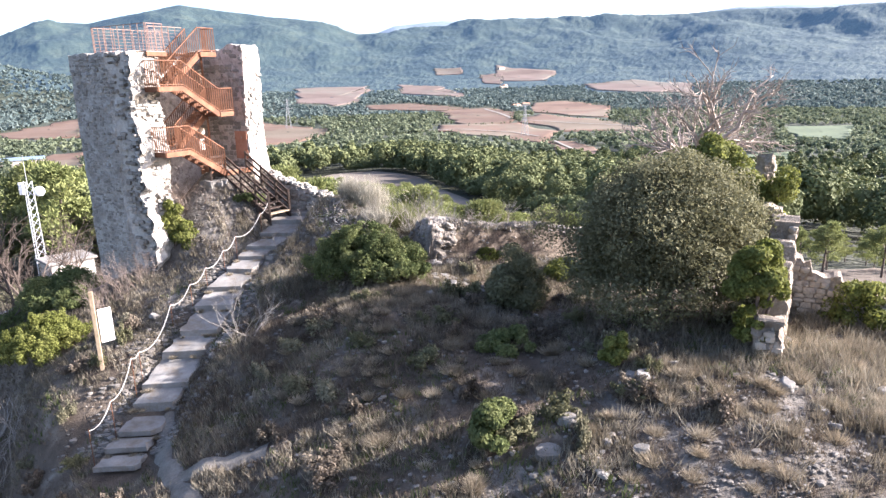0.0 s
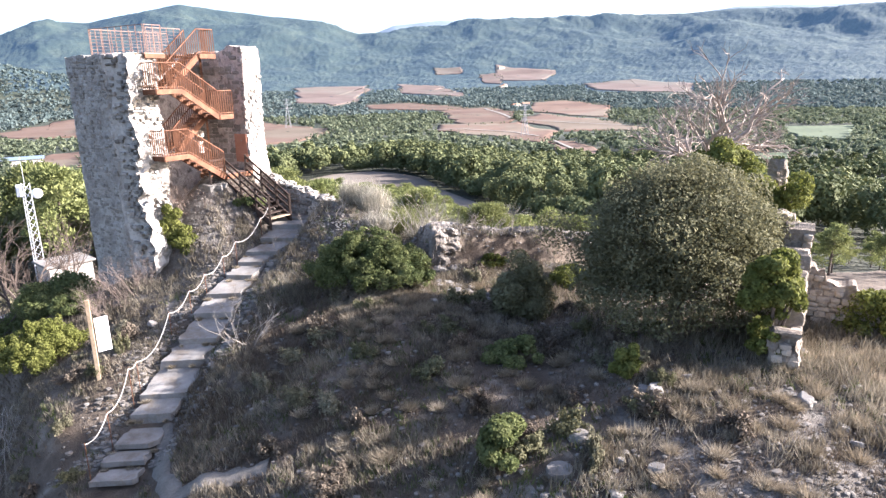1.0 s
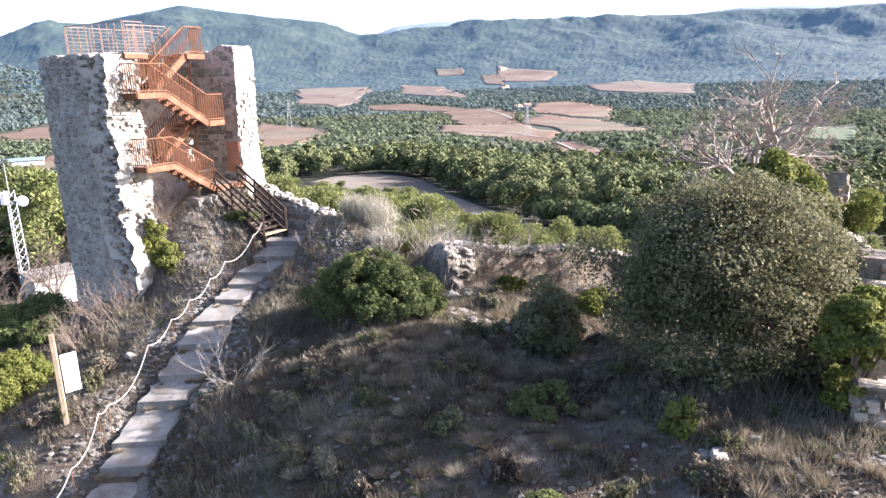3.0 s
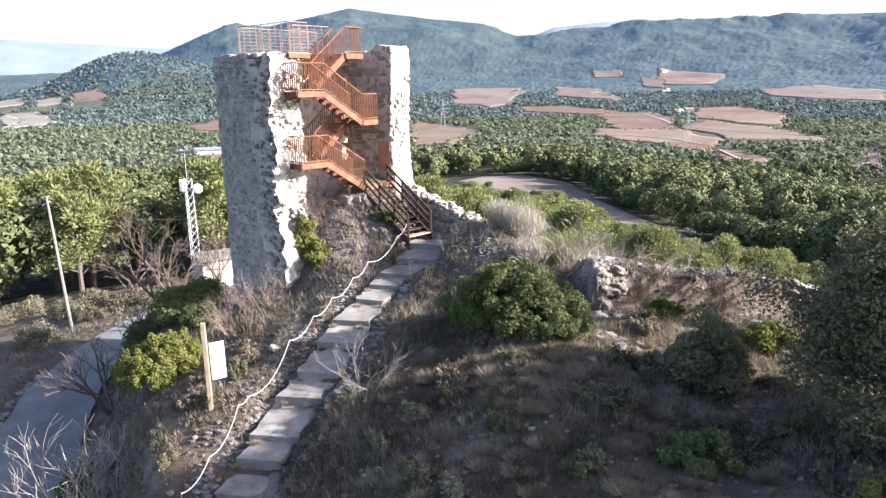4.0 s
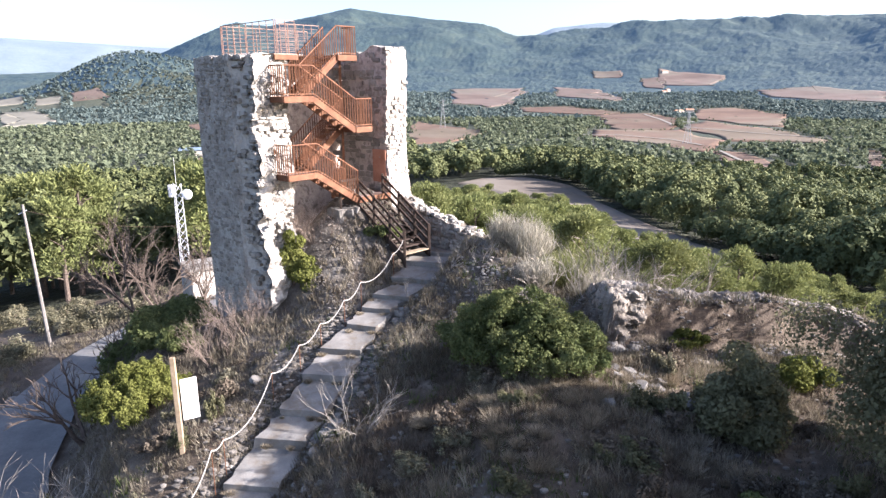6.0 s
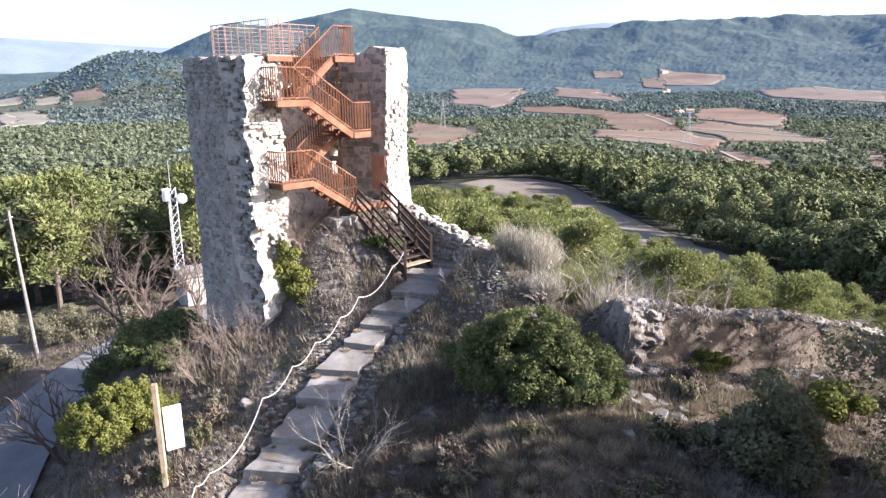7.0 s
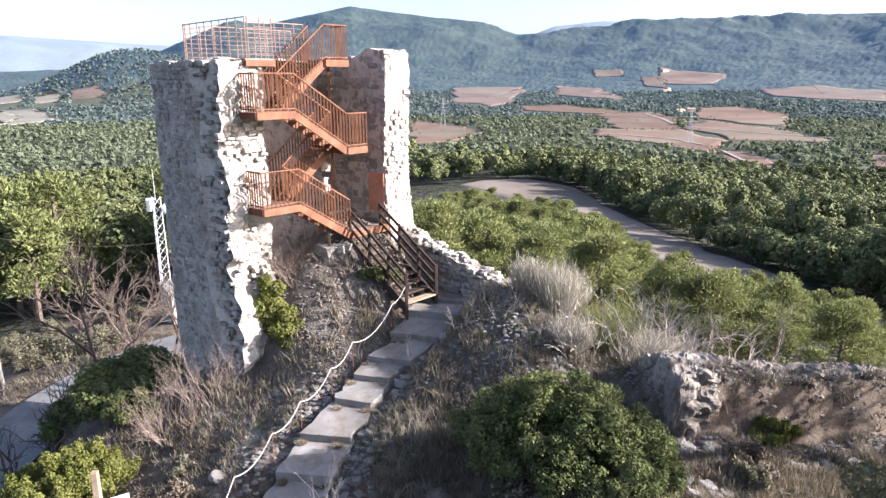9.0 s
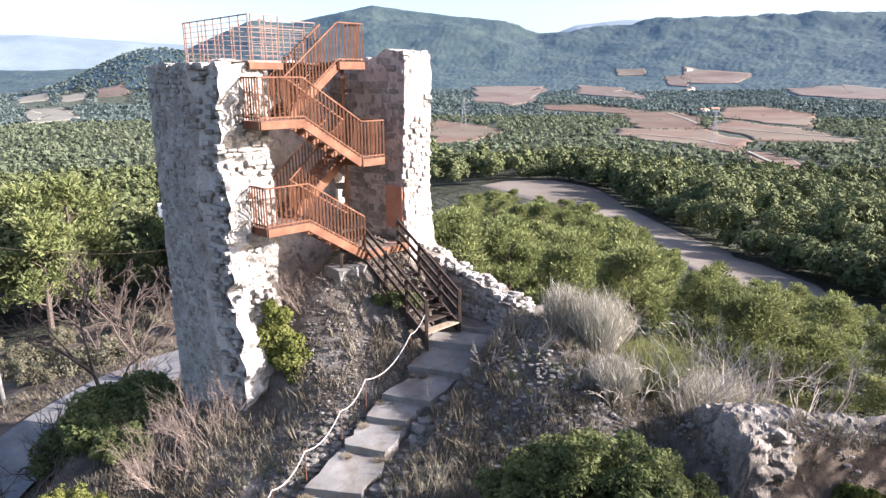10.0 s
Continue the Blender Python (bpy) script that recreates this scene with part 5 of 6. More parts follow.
shrub("wall_top_ivy", 17.25, 15.75, [(0.62 * q - 0.45, -0.68 * q + 0.15 + r_ivy.uniform(-0.45, 0.45), h - (0.75 * max(0.0, q + 0.4) if h > 4.4 else 0.0), 0.42, 0.42, 0.42) for q, h in ((r_ivy.uniform(-1.6, 1.35), r_ivy.uniform(2.2, 5.35)) for k in range(60))], 26000, 0.075, mat_lime, "tall yellow-green ivy over the ruined wall", "climber", seed=18)
shrub("wall_bush", 18.3, 12.2, mound(1.2, 1.0, 1.6, 18, 19), 9000, 0.07, mat_lime, "green bush growing over the broken wall", seed=19)
shrub("bank_bush", 13.3, 20.3, mound(0.8, 0.7, 0.7, 10, 20), 5000, 0.06, mat_lime, "low yellow-green bush at the bank's foot", seed=20)
shrub("bank_bush", 11.0, 22.2, mound(0.7, 0.4, 0.5, 8, 22), 3000, 0.06, mat_lime, "low yellow-green bush at the bank's foot", seed=22)


def broom(x, y, r, h, n, material, label, seed, group):
    """A broom bush: hundreds of thin upright wands fanning out from the ground."""
    nr = np.random.default_rng(seed)
    t = thing("broom_bush", label, "shrub", group, (x, y, gz(x, y)))
    a, q = nr.uniform(0, math.tau, n), np.sqrt(nr.random(n))
    bx, by = 0.45 * r * q * np.cos(a), 0.45 * r * q * np.sin(a)
    l = h * nr.uniform(0.45, 1.05, n)
    tx, ty = r * q * np.cos(a) * 1.1 + nr.normal(0, 0.12, n), r * q * np.sin(a) * 1.1 + nr.normal(0, 0.12, n)
    w = 0.009
    b = nr.uniform(0, math.tau, n)
    p = np.stack([np.stack([bx - w * np.cos(b), by - w * np.sin(b), 0 * l - 0.1], -1), np.stack([bx + w * np.cos(b), by + w * np.sin(b), 0 * l - 0.1], -1), np.stack([tx, ty, l * (1 - 0.25 * q)], -1)], 1)
    f = 0.35 + 0.6 * nr.random((n, 1))
    base = p[:, :2].mean(1) * (1 - f) + p[:, 2] * f
    tip = base + np.column_stack([nr.normal(0, 0.12, (n, 2)), nr.uniform(0.1, 0.35, n)])
    o = np.column_stack([np.cos(b), np.sin(b), 0 * b]) * 0.008
    side = np.stack([base - o, base + o, tip], 1)
    for name, v in (("wand_clump", p), ("twig_clump", side)):
        v = v.reshape(-1, 3)
        part(name, mesh_from(name, v, np.arange(len(v)).reshape(-1, 3)), material, t)


for k, (x, y, r, h) in enumerate(((7.7, 26.7, 0.65, 1.75), (8.2, 27.5, 0.7, 1.5), (7.1, 27.4, 0.5, 1.2))):
    broom(x, y, r, h, 1500, mat_broom, "pale wispy dry broom bush along the crest", 150 + k, "broom along the crest")
for k, (x, y, r, h) in enumerate(((8.6, 26.0, 0.9, 1.25), (9.4, 25.5, 0.9, 1.15), (9.3, 26.9, 1.0, 1.4), (10.4, 26.2, 1.0, 1.2), (11.4, 25.6, 0.8, 0.9), (7.6, 25.4, 0.6, 0.8))):
    broom(x, y, r, h, 1800, mat_green_broom if k % 2 == 0 else mat_broom, "grey-green dry broom bush along the crest", 160 + k, "broom along the crest")
for k, (x, y, h) in enumerate(((8.9, 24.4, 1.6), (10.0, 24.6, 1.5), (10.6, 26.0, 2.2), (13.2, 26.4, 2.0), (11.6, 26.6, 1.9), (7.7, 25.0, 1.4))):
    twiggy("bare_shrub", x, y, h, "leafless grey shrub along the crest", mat_twig, 60 + k, 7, 3, group="bare shrubs along the crest", thick=0.024)
twiggy("path_shrub", 1.7, 21.4, 1.75, "pale leafless shrub beside the concrete steps", mat_twig, 71, 7, 3, 0.5, thick=0.016)
for k, (x, y) in enumerate(((-2.9, 28.2), (-2.0, 28.6), (-1.4, 28.2), (-2.5, 27.4))):
    twiggy("red_shrub", x, y, 1.3, "reddish-brown leafless shrub at the tower's foot", mat_red_twig, 80 + k, 13, 3, 0.45, thick=0.011, group="bare shrubs at the tower's foot")
for k, (x, y, h) in enumerate(((-7.4, 38.8, 5.4), (-5.9, 41.2, 5.0), (-8.6, 45.5, 4.4), (-8.0, 33.2, 3.6), (-8.0, 30.6, 3.2), (-12.6, 26.0, 3.0), (-11.2, 47.5, 3.6))):
    twiggy("bare_tree", x, y, h, "dark leafless tree beside the lane", mat_bark, 90 + k, 2 if k < 3 else 3, 5 if k < 3 else 4, 0.55, "tree", 0.115, "bare trees by the lane")
for k, (x, y, h) in enumerate(((-6.6, 24.1, 2.0), (-7.2, 23.6, 2.7), (-6.5, 22.7, 3.0), (-7.6, 24.5, 2.9))):
    twiggy("pale_shrub", x, y, h, "pale leafless shrub on the grassy slope", mat_twig, 100 + k, 8, 3, thick=0.03, group="pale shrubs above the lane")

# leafless tree behind the ruined house
bare = thing("bare_tree", "large leafless grey-brown tree behind the ruined house", "tree", "", (18.6, 19.3, gz(18.6, 19.3) - 0.3))
rb = random.Random(17)
bm = bmesh.new()
tube(bm, [(0, 0, -0.4), (0.1, 0, 2.6), (0.0, 0.1, 5.6)], [0.26, 0.21, 0.15], 7)
part("trunk", bm, mat_bare_wood, bare)
for k in range(7):
    bm = bmesh.new()
    a = k * math.tau / 7 + rb.uniform(-0.3, 0.3)
    branching(bm, (0, 0.1, 4.3 + 0.19 * k), (math.cos(a) * 0.95, math.sin(a) * 0.95, 1.0), 1.7, 0.13, 5, rb, 0.75, 0.1, 3, 5)
    part("limb", bm, mat_bare_wood, bare)

r_scrub = random.Random(44)
for proto in range(2):
    first = shrub("grey_scrub", -12.0 - 3 * proto, 47.0 + 2 * proto, mound(1.3, 1.2, 1.5, 18, 140 + proto, 0, 0.4, 0.1), 3600, 0.08, mat_dryleaf, "leafless grey-brown scrub beside the lane", "shrub", 12, 140 + proto, "scrub beside the lane", 0.95, mat_red_twig)
    made = 0
    while made < 13:
        x, y = r_scrub.uniform(-24, -3), r_scrub.uniform(40, 60)
        if float(along(ROAD, np.array([x]), np.array([y]))[0][0]) < 3.2 or (abs(x + 8.5) < 4 and abs(y - 56) < 4.5):
            continue
        made += 1
        ob = copy_thing(first, Matrix.Translation((x, y, gz(x, y))) @ Matrix.Rotation(r_scrub.uniform(0, 6), 4, "Z"))
        ob.scale = [r_scrub.uniform(0.6, 1.1)] * 3

for k, (x, y) in enumerate(((-6.4, 32.4), (-7.2, 35.6))):
    shrub("ivy_bank", x, y, mound(1.5, 1.4, 1.0, 20, 170 + k), 11000, 0.08, mat_box, "dark ivy and scrub above the lane", "shrub", seed=170 + k)
twiggy("brown_shrub", 0.9, 30.0, 1.2, "dense reddish-brown dry shrub inside the tower's mouth", mat_red_twig, 180, 20, 3, 0.5, thick=0.009)
shrub("stair_weeds", 3.2, 29.7, mound(0.6, 0.5, 0.7, 10, 181), 3500, 0.06, mat_box, "dark-green weeds below the wooden stair", seed=181)
for k, (x, y, h) in enumerate(((5.1, 27.0, 1.0), (6.1, 26.5, 1.1), (3.9, 26.6, 0.9))):
    twiggy("bare_sapling", x, y, h, "thin pale leafless sapling beside the steps", mat_twig, 190 + k, 4, 2, 0.4, thick=0.011, group="bare saplings beside the steps")


def dwarf_shrubs():
    """Knee-high clumps of thyme and rosemary scattered over the slope."""
    r = random.Random(77)
    for proto, (material, words) in enumerate(((mat_dryleaf, "low grey-green clump of heath on the dry slope"), (mat_dry_brown, "low brown withered clump of heath on the dry slope"), (mat_oak, "low dark-green clump of heath on the dry slope"), (mat_dry_brown, "low brown withered clump of heath on the dry slope"))):
        first, made = None, 0
        while made < 17:
            x, y = (r.uniform(1.0, 12.5), r.uniform(9.0, 21.5)) if made < 12 else (r.uniform(-5, -1.5), r.uniform(16, 27))
            if float(along(NOSES, np.array([x]), np.array([y]))[0][0]) < 1.2 or float(along([(-0.75, 20.0, 0), (-0.95, 17.6, 0), (-0.1, 14.0, 0)], np.array([x]), np.array([y]))[0][0]) < 0.6:
                continue
            if first is None:
                first = shrub("dwarf_shrub", x, y, shoots(mound(0.5, 0.45, 0.42, 9, 200 + proto, 0, 0.4, 0.05), 10, 0.16, proto), 1500, 0.05, material, words, "shrub", 3, 200 + proto, "dwarf shrubs on the slope", 0.8)
            else:
                ob = copy_thing(first, Matrix.Translation((x, y, gz(x, y))) @ Matrix.Rotation(r.uniform(0, 6), 4, "Z"))
                ob.scale = (r.uniform(0.5, 1.25), r.uniform(0.5, 1.25), r.uniform(0.5, 1.2))
            made += 1


dwarf_shrubs()


def tussock_mesh(seed):
    nr = np.random.default_rng(seed)
    n = 420
    a, q = nr.uniform(0, math.tau, n), np.sqrt(nr.random(n))
    base = np.column_stack([0.13 * q * np.cos(a), 0.13 * q * np.sin(a), 0 * a - 0.03])
    l = nr.uniform(0.15, 0.4, n)
    tip = base + np.column_stack([0.75 * q * np.cos(a) * l + nr.normal(0.05, 0.05, n), 0.75 * q * np.sin(a) * l + nr.normal(0, 0.05, n), l * (1 - 0.35 * q)])
    b = nr.uniform(0, math.tau, n)
    o = np.column_stack([np.cos(b), np.sin(b), 0 * b]) * 0.008
    v = np.stack([base - o, base + o, tip], 1).reshape(-1, 3)
    me = mesh_from("grass_tussock", v, np.arange(len(v)).reshape(-1, 3))
    me.materials.append(mat_tussock)
    return me


TUSSOCKS = [tussock_mesh(s) for s in (1, 2, 3)]
rt = random.Random(31)
for k in range(260):
    if k < 90:
        x, y = rt.uniform(3, 17), rt.uniform(7.2, 12)
    elif k < 225:
        x, y = rt.uniform(2.2, 9.6), rt.uniform(13, 20.5)
    else:
        x, y = rt.uniform(4, 9), rt.uniform(18.5, 21)
    ob = new("grass_tussock", TUSSOCKS[k % 3])
    s = rt.uniform(0.6, 1.15)
    ob.matrix_world = Matrix.Translation((x, y, gz(x, y))) @ Matrix.Rotation(rt.uniform(0, 6), 4, "Z") @ Matrix.Diagonal((s, s, s * 0.85, 1))
    tagged(ob, "bleached tussock of dry grass on the slope", "grass", "tussocks on the slope")
for k, (x, y, z) in enumerate(NOSES[1:13]):
    for q in range(4):
        s, o = rt.uniform(0.25, 0.55), rt.choice((-1, 1)) * rt.uniform(0.25, 0.66)
        p = Vector((x + 0.95 * o - 0.06, y - 0.31 * o - 0.12, 0))
        ob = new("grass_tussock", TUSSOCKS[q % 3])
        ob.matrix_world = Matrix.Translation((p.x, p.y, z - 0.2)) @ Matrix.Rotation(rt.uniform(0, 6), 4, "Z") @ Matrix.Diagonal((s, s, s * 0.8, 1))
        tagged(ob, "dry weeds growing in the joint of the steps", "grass", "weeds in the steps' joints")

# ---- the ruined house ----
RD, RN = Vector((0.79, 0.61, 0)).normalized(), Vector((0.61, -0.79, 0)).normalized()
house_wall = thing("ruined_house_wall", "broken stepped stone wall of a ruined house", "wall")
R0 = Vector((13.12, 10.62, 0))


def ruin_top(s):
    for edge, z in ((0.55, 4.2), (1.0, 3.9), (1.6, 4.5), (2.4, 5.1), (3.2, 5.5), (9, 6.05)):
        if s < edge:
            return z + 0.06 * math.sin(s * 9)
    return 6.0


def cross_top(s):
    for edge, z in ((0.6, 6.1), (0.85, 5.5), (1.0, 4.95), (1.25, 4.68), (1.5, 4.5), (2.3, 4.15), (3.2, 3.9), (12, 3.7)):
        if s < edge:
            return z + 0.05 * math.sin(s * 9)
    return 3.8


part("wall", slab("wall", R0 - RN * 0.6, RD, RN, 4.0, 0.6, lambda s: 1.6, ruin_top, amp=0.06, seed=51, cell=0.08), mat_ruin, house_wall, "pale rubble masonry with a stepped broken top")
C0 = Vector((16.25, 14.35, 0))
cross = thing("ruined_cross_wall", "stepped broken rubble wall of the ruined house", "wall")
part("wall", slab("wall", C0, RN, RD, 7.5, 0.55, lambda s: 1.6, cross_top, amp=0.06, seed=61, cell=0.08), mat_ruin, cross)
spike = thing("ruined_wall_stub", "thin upright stub of ruined masonry", "wall")
part("wall", slab("wall", Vector((17.7, 15.9, 0)), RD, RN, 0.55, 0.5, lambda s: 2.2, lambda s: 7.45 - 0.3 * s, amp=0.05, seed=57, cell=0.1), mat_ruin, spike)

# ---- rocky bank along the crest ----
ROCKS = []


def rock_shapes(fine):
    for k in range(6):
        r = random.Random(70 + k)
        bm = bmesh.new()
        bmesh.ops.create_icosphere(bm, subdivisions=fine, radius=1.0)
        for v in bm.verts:
            v.co *= r.uniform(0.68, 1.12) if fine == 1 else 0.95 + 0.28 * float(vnoise(v.co.x * 1.6 + 5 * k, v.co.y * 1.6, v.co.z * 1.6, k)) + r.uniform(-0.06, 0.06)
            v.co.x = max(-0.75, min(0.8, v.co.x))
            v.co.z = max(-0.6, min(0.62, v.co.z))
        me = bpy.data.meshes.new("rock")
        bm.to_mesh(me)
        bm.free()
        me.materials.append(mat_rock)
        (ROCKS if fine == 1 else BOULDERS).append(me)


BOULDERS = []
rock_shapes(1)
rock_shapes(3)


def rock(x, y, size, rng, label, group, sink=0.35, name="rock"):
    ob = new(name, rng.choice(BOULDERS))
    ob.matrix_world = Matrix.Translation((x, y, gz(x, y) + size * (0.5 - sink))) @ Euler((rng.uniform(-0.3, 0.3), rng.uniform(-0.3, 0.3), rng.uniform(0, 6.3))).to_matrix().to_4x4() @ Matrix.Diagonal((size, size * rng.uniform(0.6, 0.9), size * rng.uniform(0.5, 0.8), 1))
    return tagged(ob, label, "rock", group)


outcrop = thing("rock_outcrop", "pale crumbling rock ledge along the crest", "rock")


def rock_shelf(x0, x1):
    """A stretch of the weathered shelf: broken front, worn top running back into the soil."""
    n, m = int((x1 - x0) / 0.05), 74
    a, b = np.meshgrid(np.linspace(x0, x1, n), np.linspace(0, 1, m), indexing="ij")
    x, f = a.ravel(), b.ravel()
    lip = 22.2 + 0.4 * vnoise(x / 1.3, 0, 0, 15) + 0.16 * vnoise(x / 0.45, 0, 0, 16) + 0.4 * smooth01(x, 9.6, 10.3) + 0.3 * smooth01(x, 9.9, 10.3) * smooth01(x, 12.7, 12.2)
    back = 24.6 + 0.7 * vnoise(x / 2.2, 0, 0, 62)
    k = np.clip((f - 0.4) / 0.6, 0, 1)
    y = np.where(f < 0.4, lip - 0.22 * (1 - f / 0.4), lip + (back - lip) * k)
    crown = np.maximum(ground_z(x, lip + 0.75), ground_z(x, lip + 0.2)) + 0.07 + 0.1 * vnoise(x / 0.7, 0, 0, 61)
    top = crown * (1 - smooth01(k, 0.0, 0.45)) + (ground_z(x, y) + 0.17) * smooth01(k, 0.0, 0.45)
    foot = ground_z(x, lip - 0.3) - 0.3
    z = np.where(f < 0.4, foot + (crown - foot) * (f / 0.4), top) - 0.35 * smooth01(k, 0.85, 1.0)
    bed = np.round((z + 0.1 * x + 0.2 * vnoise(x / 1.1, y / 1.1, 0, 63)) / 0.12)
    face = smooth01(f, 0.02, 0.08) * smooth01(k, 0.12, 0.0)
    y = y + face * (0.17 * vnoise(x * 1.9 + 3.1 * bed, bed * 1.7, 0, 64) + 0.08 * np.abs(vnoise(x * 3.5, z * 6, 0, 65)) + 0.06 * vnoise(x * 13, z * 13, 0, 66))
    worn = smooth01(f, 0.34, 0.42) * smooth01(k, 1.0, 0.85)
    slabs = np.round(2.5 * fbm(x * 0.8, y * 1.1, 0, 67, 3)) / 2.5
    crack = smooth01(np.abs(vnoise(x * 1.7 + 0.6 * y, y * 2.3, 0, 70)), 0.12, 0.0)
    z = z + worn * (0.08 * slabs + 0.05 * vnoise(x * 3.1, y * 4.1, 0, 68) + 0.05 * vnoise(x * 11, y * 11, 0, 69) - 0.13 * crack)
    fade = smooth01(x + 0.22 * vnoise(y * 2.3, z * 2.3, 0, 72), 8.5, 8.85)
    z = z * fade + (ground_z(x, y) - 0.2) * (1 - fade)
    i = np.arange(n * m).reshape(n, m)
    quads = np.stack([i[:-1, :-1], i[1:, :-1], i[1:, 1:], i[:-1, 1:]], -1).reshape(-1, 4)
    part("ledge", mesh_from("ledge", np.column_stack([x, y, z]), quads), mat_ledge, outcrop)


for k in range(4):
    rock_shelf(8.45 + 2.6 * k, 8.45 + 2.6 * (k + 1))
rr = random.Random(9)
for k in range(20):
    x = rr.uniform(8.6, 9.6) if k < 8 else rr.uniform(9.6, 16.5)
    y = 22.0 + rr.uniform(-0.6, 0.2)
    rock(x, y, rr.uniform(0.12, 0.3), rr, "pale limestone block in the rocky bank", "rocks of the bank", 0.55)
for k in range(26):
    rock(8.9 + rr.gauss(0, 0.7), 20.2 + rr.gauss(0, 0.55), rr.uniform(0.1, 0.24), rr, "grey limestone rubble on the slope", "rubble on the slope", 0.3)
for k in range(30):
    f = rr.uniform(2.5, 9.5)
    i = int(f)
    x, y = [NOSES[i][c] + (NOSES[i + 1][c] - NOSES[i][c]) * (f - i) for c in (0, 1)]
    o = rr.uniform(0.75, 1.35)
    rock(x + 0.9 * o, y - 0.4 * o, rr.uniform(0.08, 0.2), rr, "grey stone heaped beside the steps", "stones beside the steps", 0.3)
for k in range(8):
    f = rr.uniform(9.5, 12.5)
    i = int(f)
    x, y = [NOSES[i][c] + (NOSES[i + 1][c] - NOSES[i][c]) * (f - i) for c in (0, 1)]
    rock(x + 0.75, y - 0.4, rr.uniform(0.16, 0.3), rr, "pale boulder edging the steps", "boulders edging the steps", 0.3)
rock(-0.97, 24.8, 0.24, rr, "single white stone beside the steps", "", 0.2, "white_stone")
rock(7.5, 11.2, 0.3, rr, "large flat limestone boulder in dry grass", "boulders in the grass")
rock(6.6, 10.6, 0.34, rr, "grey limestone boulder in dry grass", "boulders in the grass")
rock(12.2, 9.6, 0.26, rr, "pale limestone boulder in dry grass", "boulders in the grass")
rock(9.75, 11.5, 0.3, rr, "flat pale stone in dry grass", "boulders in the grass")
for k in range(22):
    rock(rr.uniform(5.5, 14.5), rr.uniform(8, 11.8), rr.uniform(0.08, 0.2), rr, "pale loose stone in dry grass", "loose stones in the grass", 0.25)


def rubble(name, n, place, size, label, seed, material=None):
    """Countless small stones, joined."""
    nr = np.random.default_rng(seed)
    xy = np.array([place(nr) for k in range(n)])
    z = ground_z(xy[:, 0], xy[:, 1])
    vs, fs, base = [], [], 0
    shapes = [(np.array([v.co[:] for v in me.vertices]), np.array([p.vertices[:] for p in me.polygons])) for me in ROCKS]
    for (x, y), h in zip(xy, z):
        v, f = shapes[nr.integers(6)]
        a = nr.uniform(0, 6.3)
        s = nr.uniform(*size) * nr.uniform(0.5, 1)
        c, si = math.cos(a), math.sin(a)
        vs.append(np.column_stack([(v[:, 0] * c - v[:, 1] * si) * s + x, (v[:, 0] * si + v[:, 1] * c) * s * 0.8 + y, v[:, 2] * s * 0.7 + h + 0.15 * s]))
        fs.append(f + base)
        base += len(v)
    ob = part(name, mesh_from(name, np.concatenate(vs), np.concatenate(fs)), material or mat_pebble)
    tagged(ob, label, "stones", kind="stuff")


def by_path(nr):
    f = nr.uniform(1, 10.5)
    i = int(f)
    x, y = [NOSES[i][c] + (NOSES[i + 1][c] - NOSES[i][c]) * (f - i) for c in (0, 1)]
    o = (0.7 + abs(nr.normal(0, 0.5))) * (1 if nr.random() < 0.62 else -1.15)
    return x + 0.9 * o, y - 0.4 * o


rubble("path_rubble", 2100, by_path, (0.03, 0.15), "grey rubble along the edge of the steps", 1)
rubble("bank_rubble", 1500, lambda nr: (nr.uniform(8.4, 18), 22.6 + nr.normal(0, 0.9)), (0.02, 0.09), "pale rubble on the rocky bank", 2, mat_rock)
rubble("hollow_rubble", 900, lambda nr: (nr.uniform(9.3, 17), 21.6 + nr.normal(0, 0.5)), (0.03, 0.12), "broken stones in the hollow under the ledge", 12, mat_rock)
rubble("slope_rubble", 2200, lambda nr: (nr.uniform(0, 17), nr.uniform(7, 21)), (0.03, 0.13), "small pale stones strewn over the slope", 3)
rubble("foreground_rubble", 3000, lambda nr: (nr.uniform(2.5, 17), 7 + abs(nr.normal(0, 2.4))), (0.012, 0.085), "small pale stones in the dry grass", 4)
rubble("tower_rubble", 2000, lambda nr: (1.5 + nr.normal(0, 1.6), 28.6 + nr.normal(0, 1.5)), (0.02, 0.08), "pale rubble spilled from the tower", 5)
rubble("crest_rubble", 2600, lambda nr: (nr.uniform(4.6, 9.2), nr.uniform(22.6, 28.6)), (0.02, 0.12), "pale stones on the crest", 6, mat_rock)

# ---- sign beside the path ----
sign = thing("information_sign", "wooden post with a white information panel beside the path", "sign", "", (-2.62, 22.35, gz(-2.62, 22.35)))
bm = bmesh.new()
box(bm, (0.125, 0.125, 2.75), Matrix.Translation((0, 0, 1.2)), 0.012)
part("post", bm, mat_old_wood, sign, "square weathered wooden post")
turn = Matrix.Rotation(radians(22), 4, "Z")
bm = bmesh.new()
box(bm, (0.4, 0.04, 1.1), turn @ Matrix.Translation((0.31, 0.0, 1.4)), 0.006)
panel = part("panel", bm, mat_panel, sign, "white panel with faded print")
for k in range(4):
    bm = bmesh.new()
    box(bm, (0.014, 0.006, (0.42, 0.34, 0.16, 0.12)[k]), turn @ Matrix.Translation((0.2 + 0.035 * (k % 2), -0.0235, (1.66 if k < 2 else 1.28) - 0.02 * k)))
    part("print", bm, mat_ink, panel)

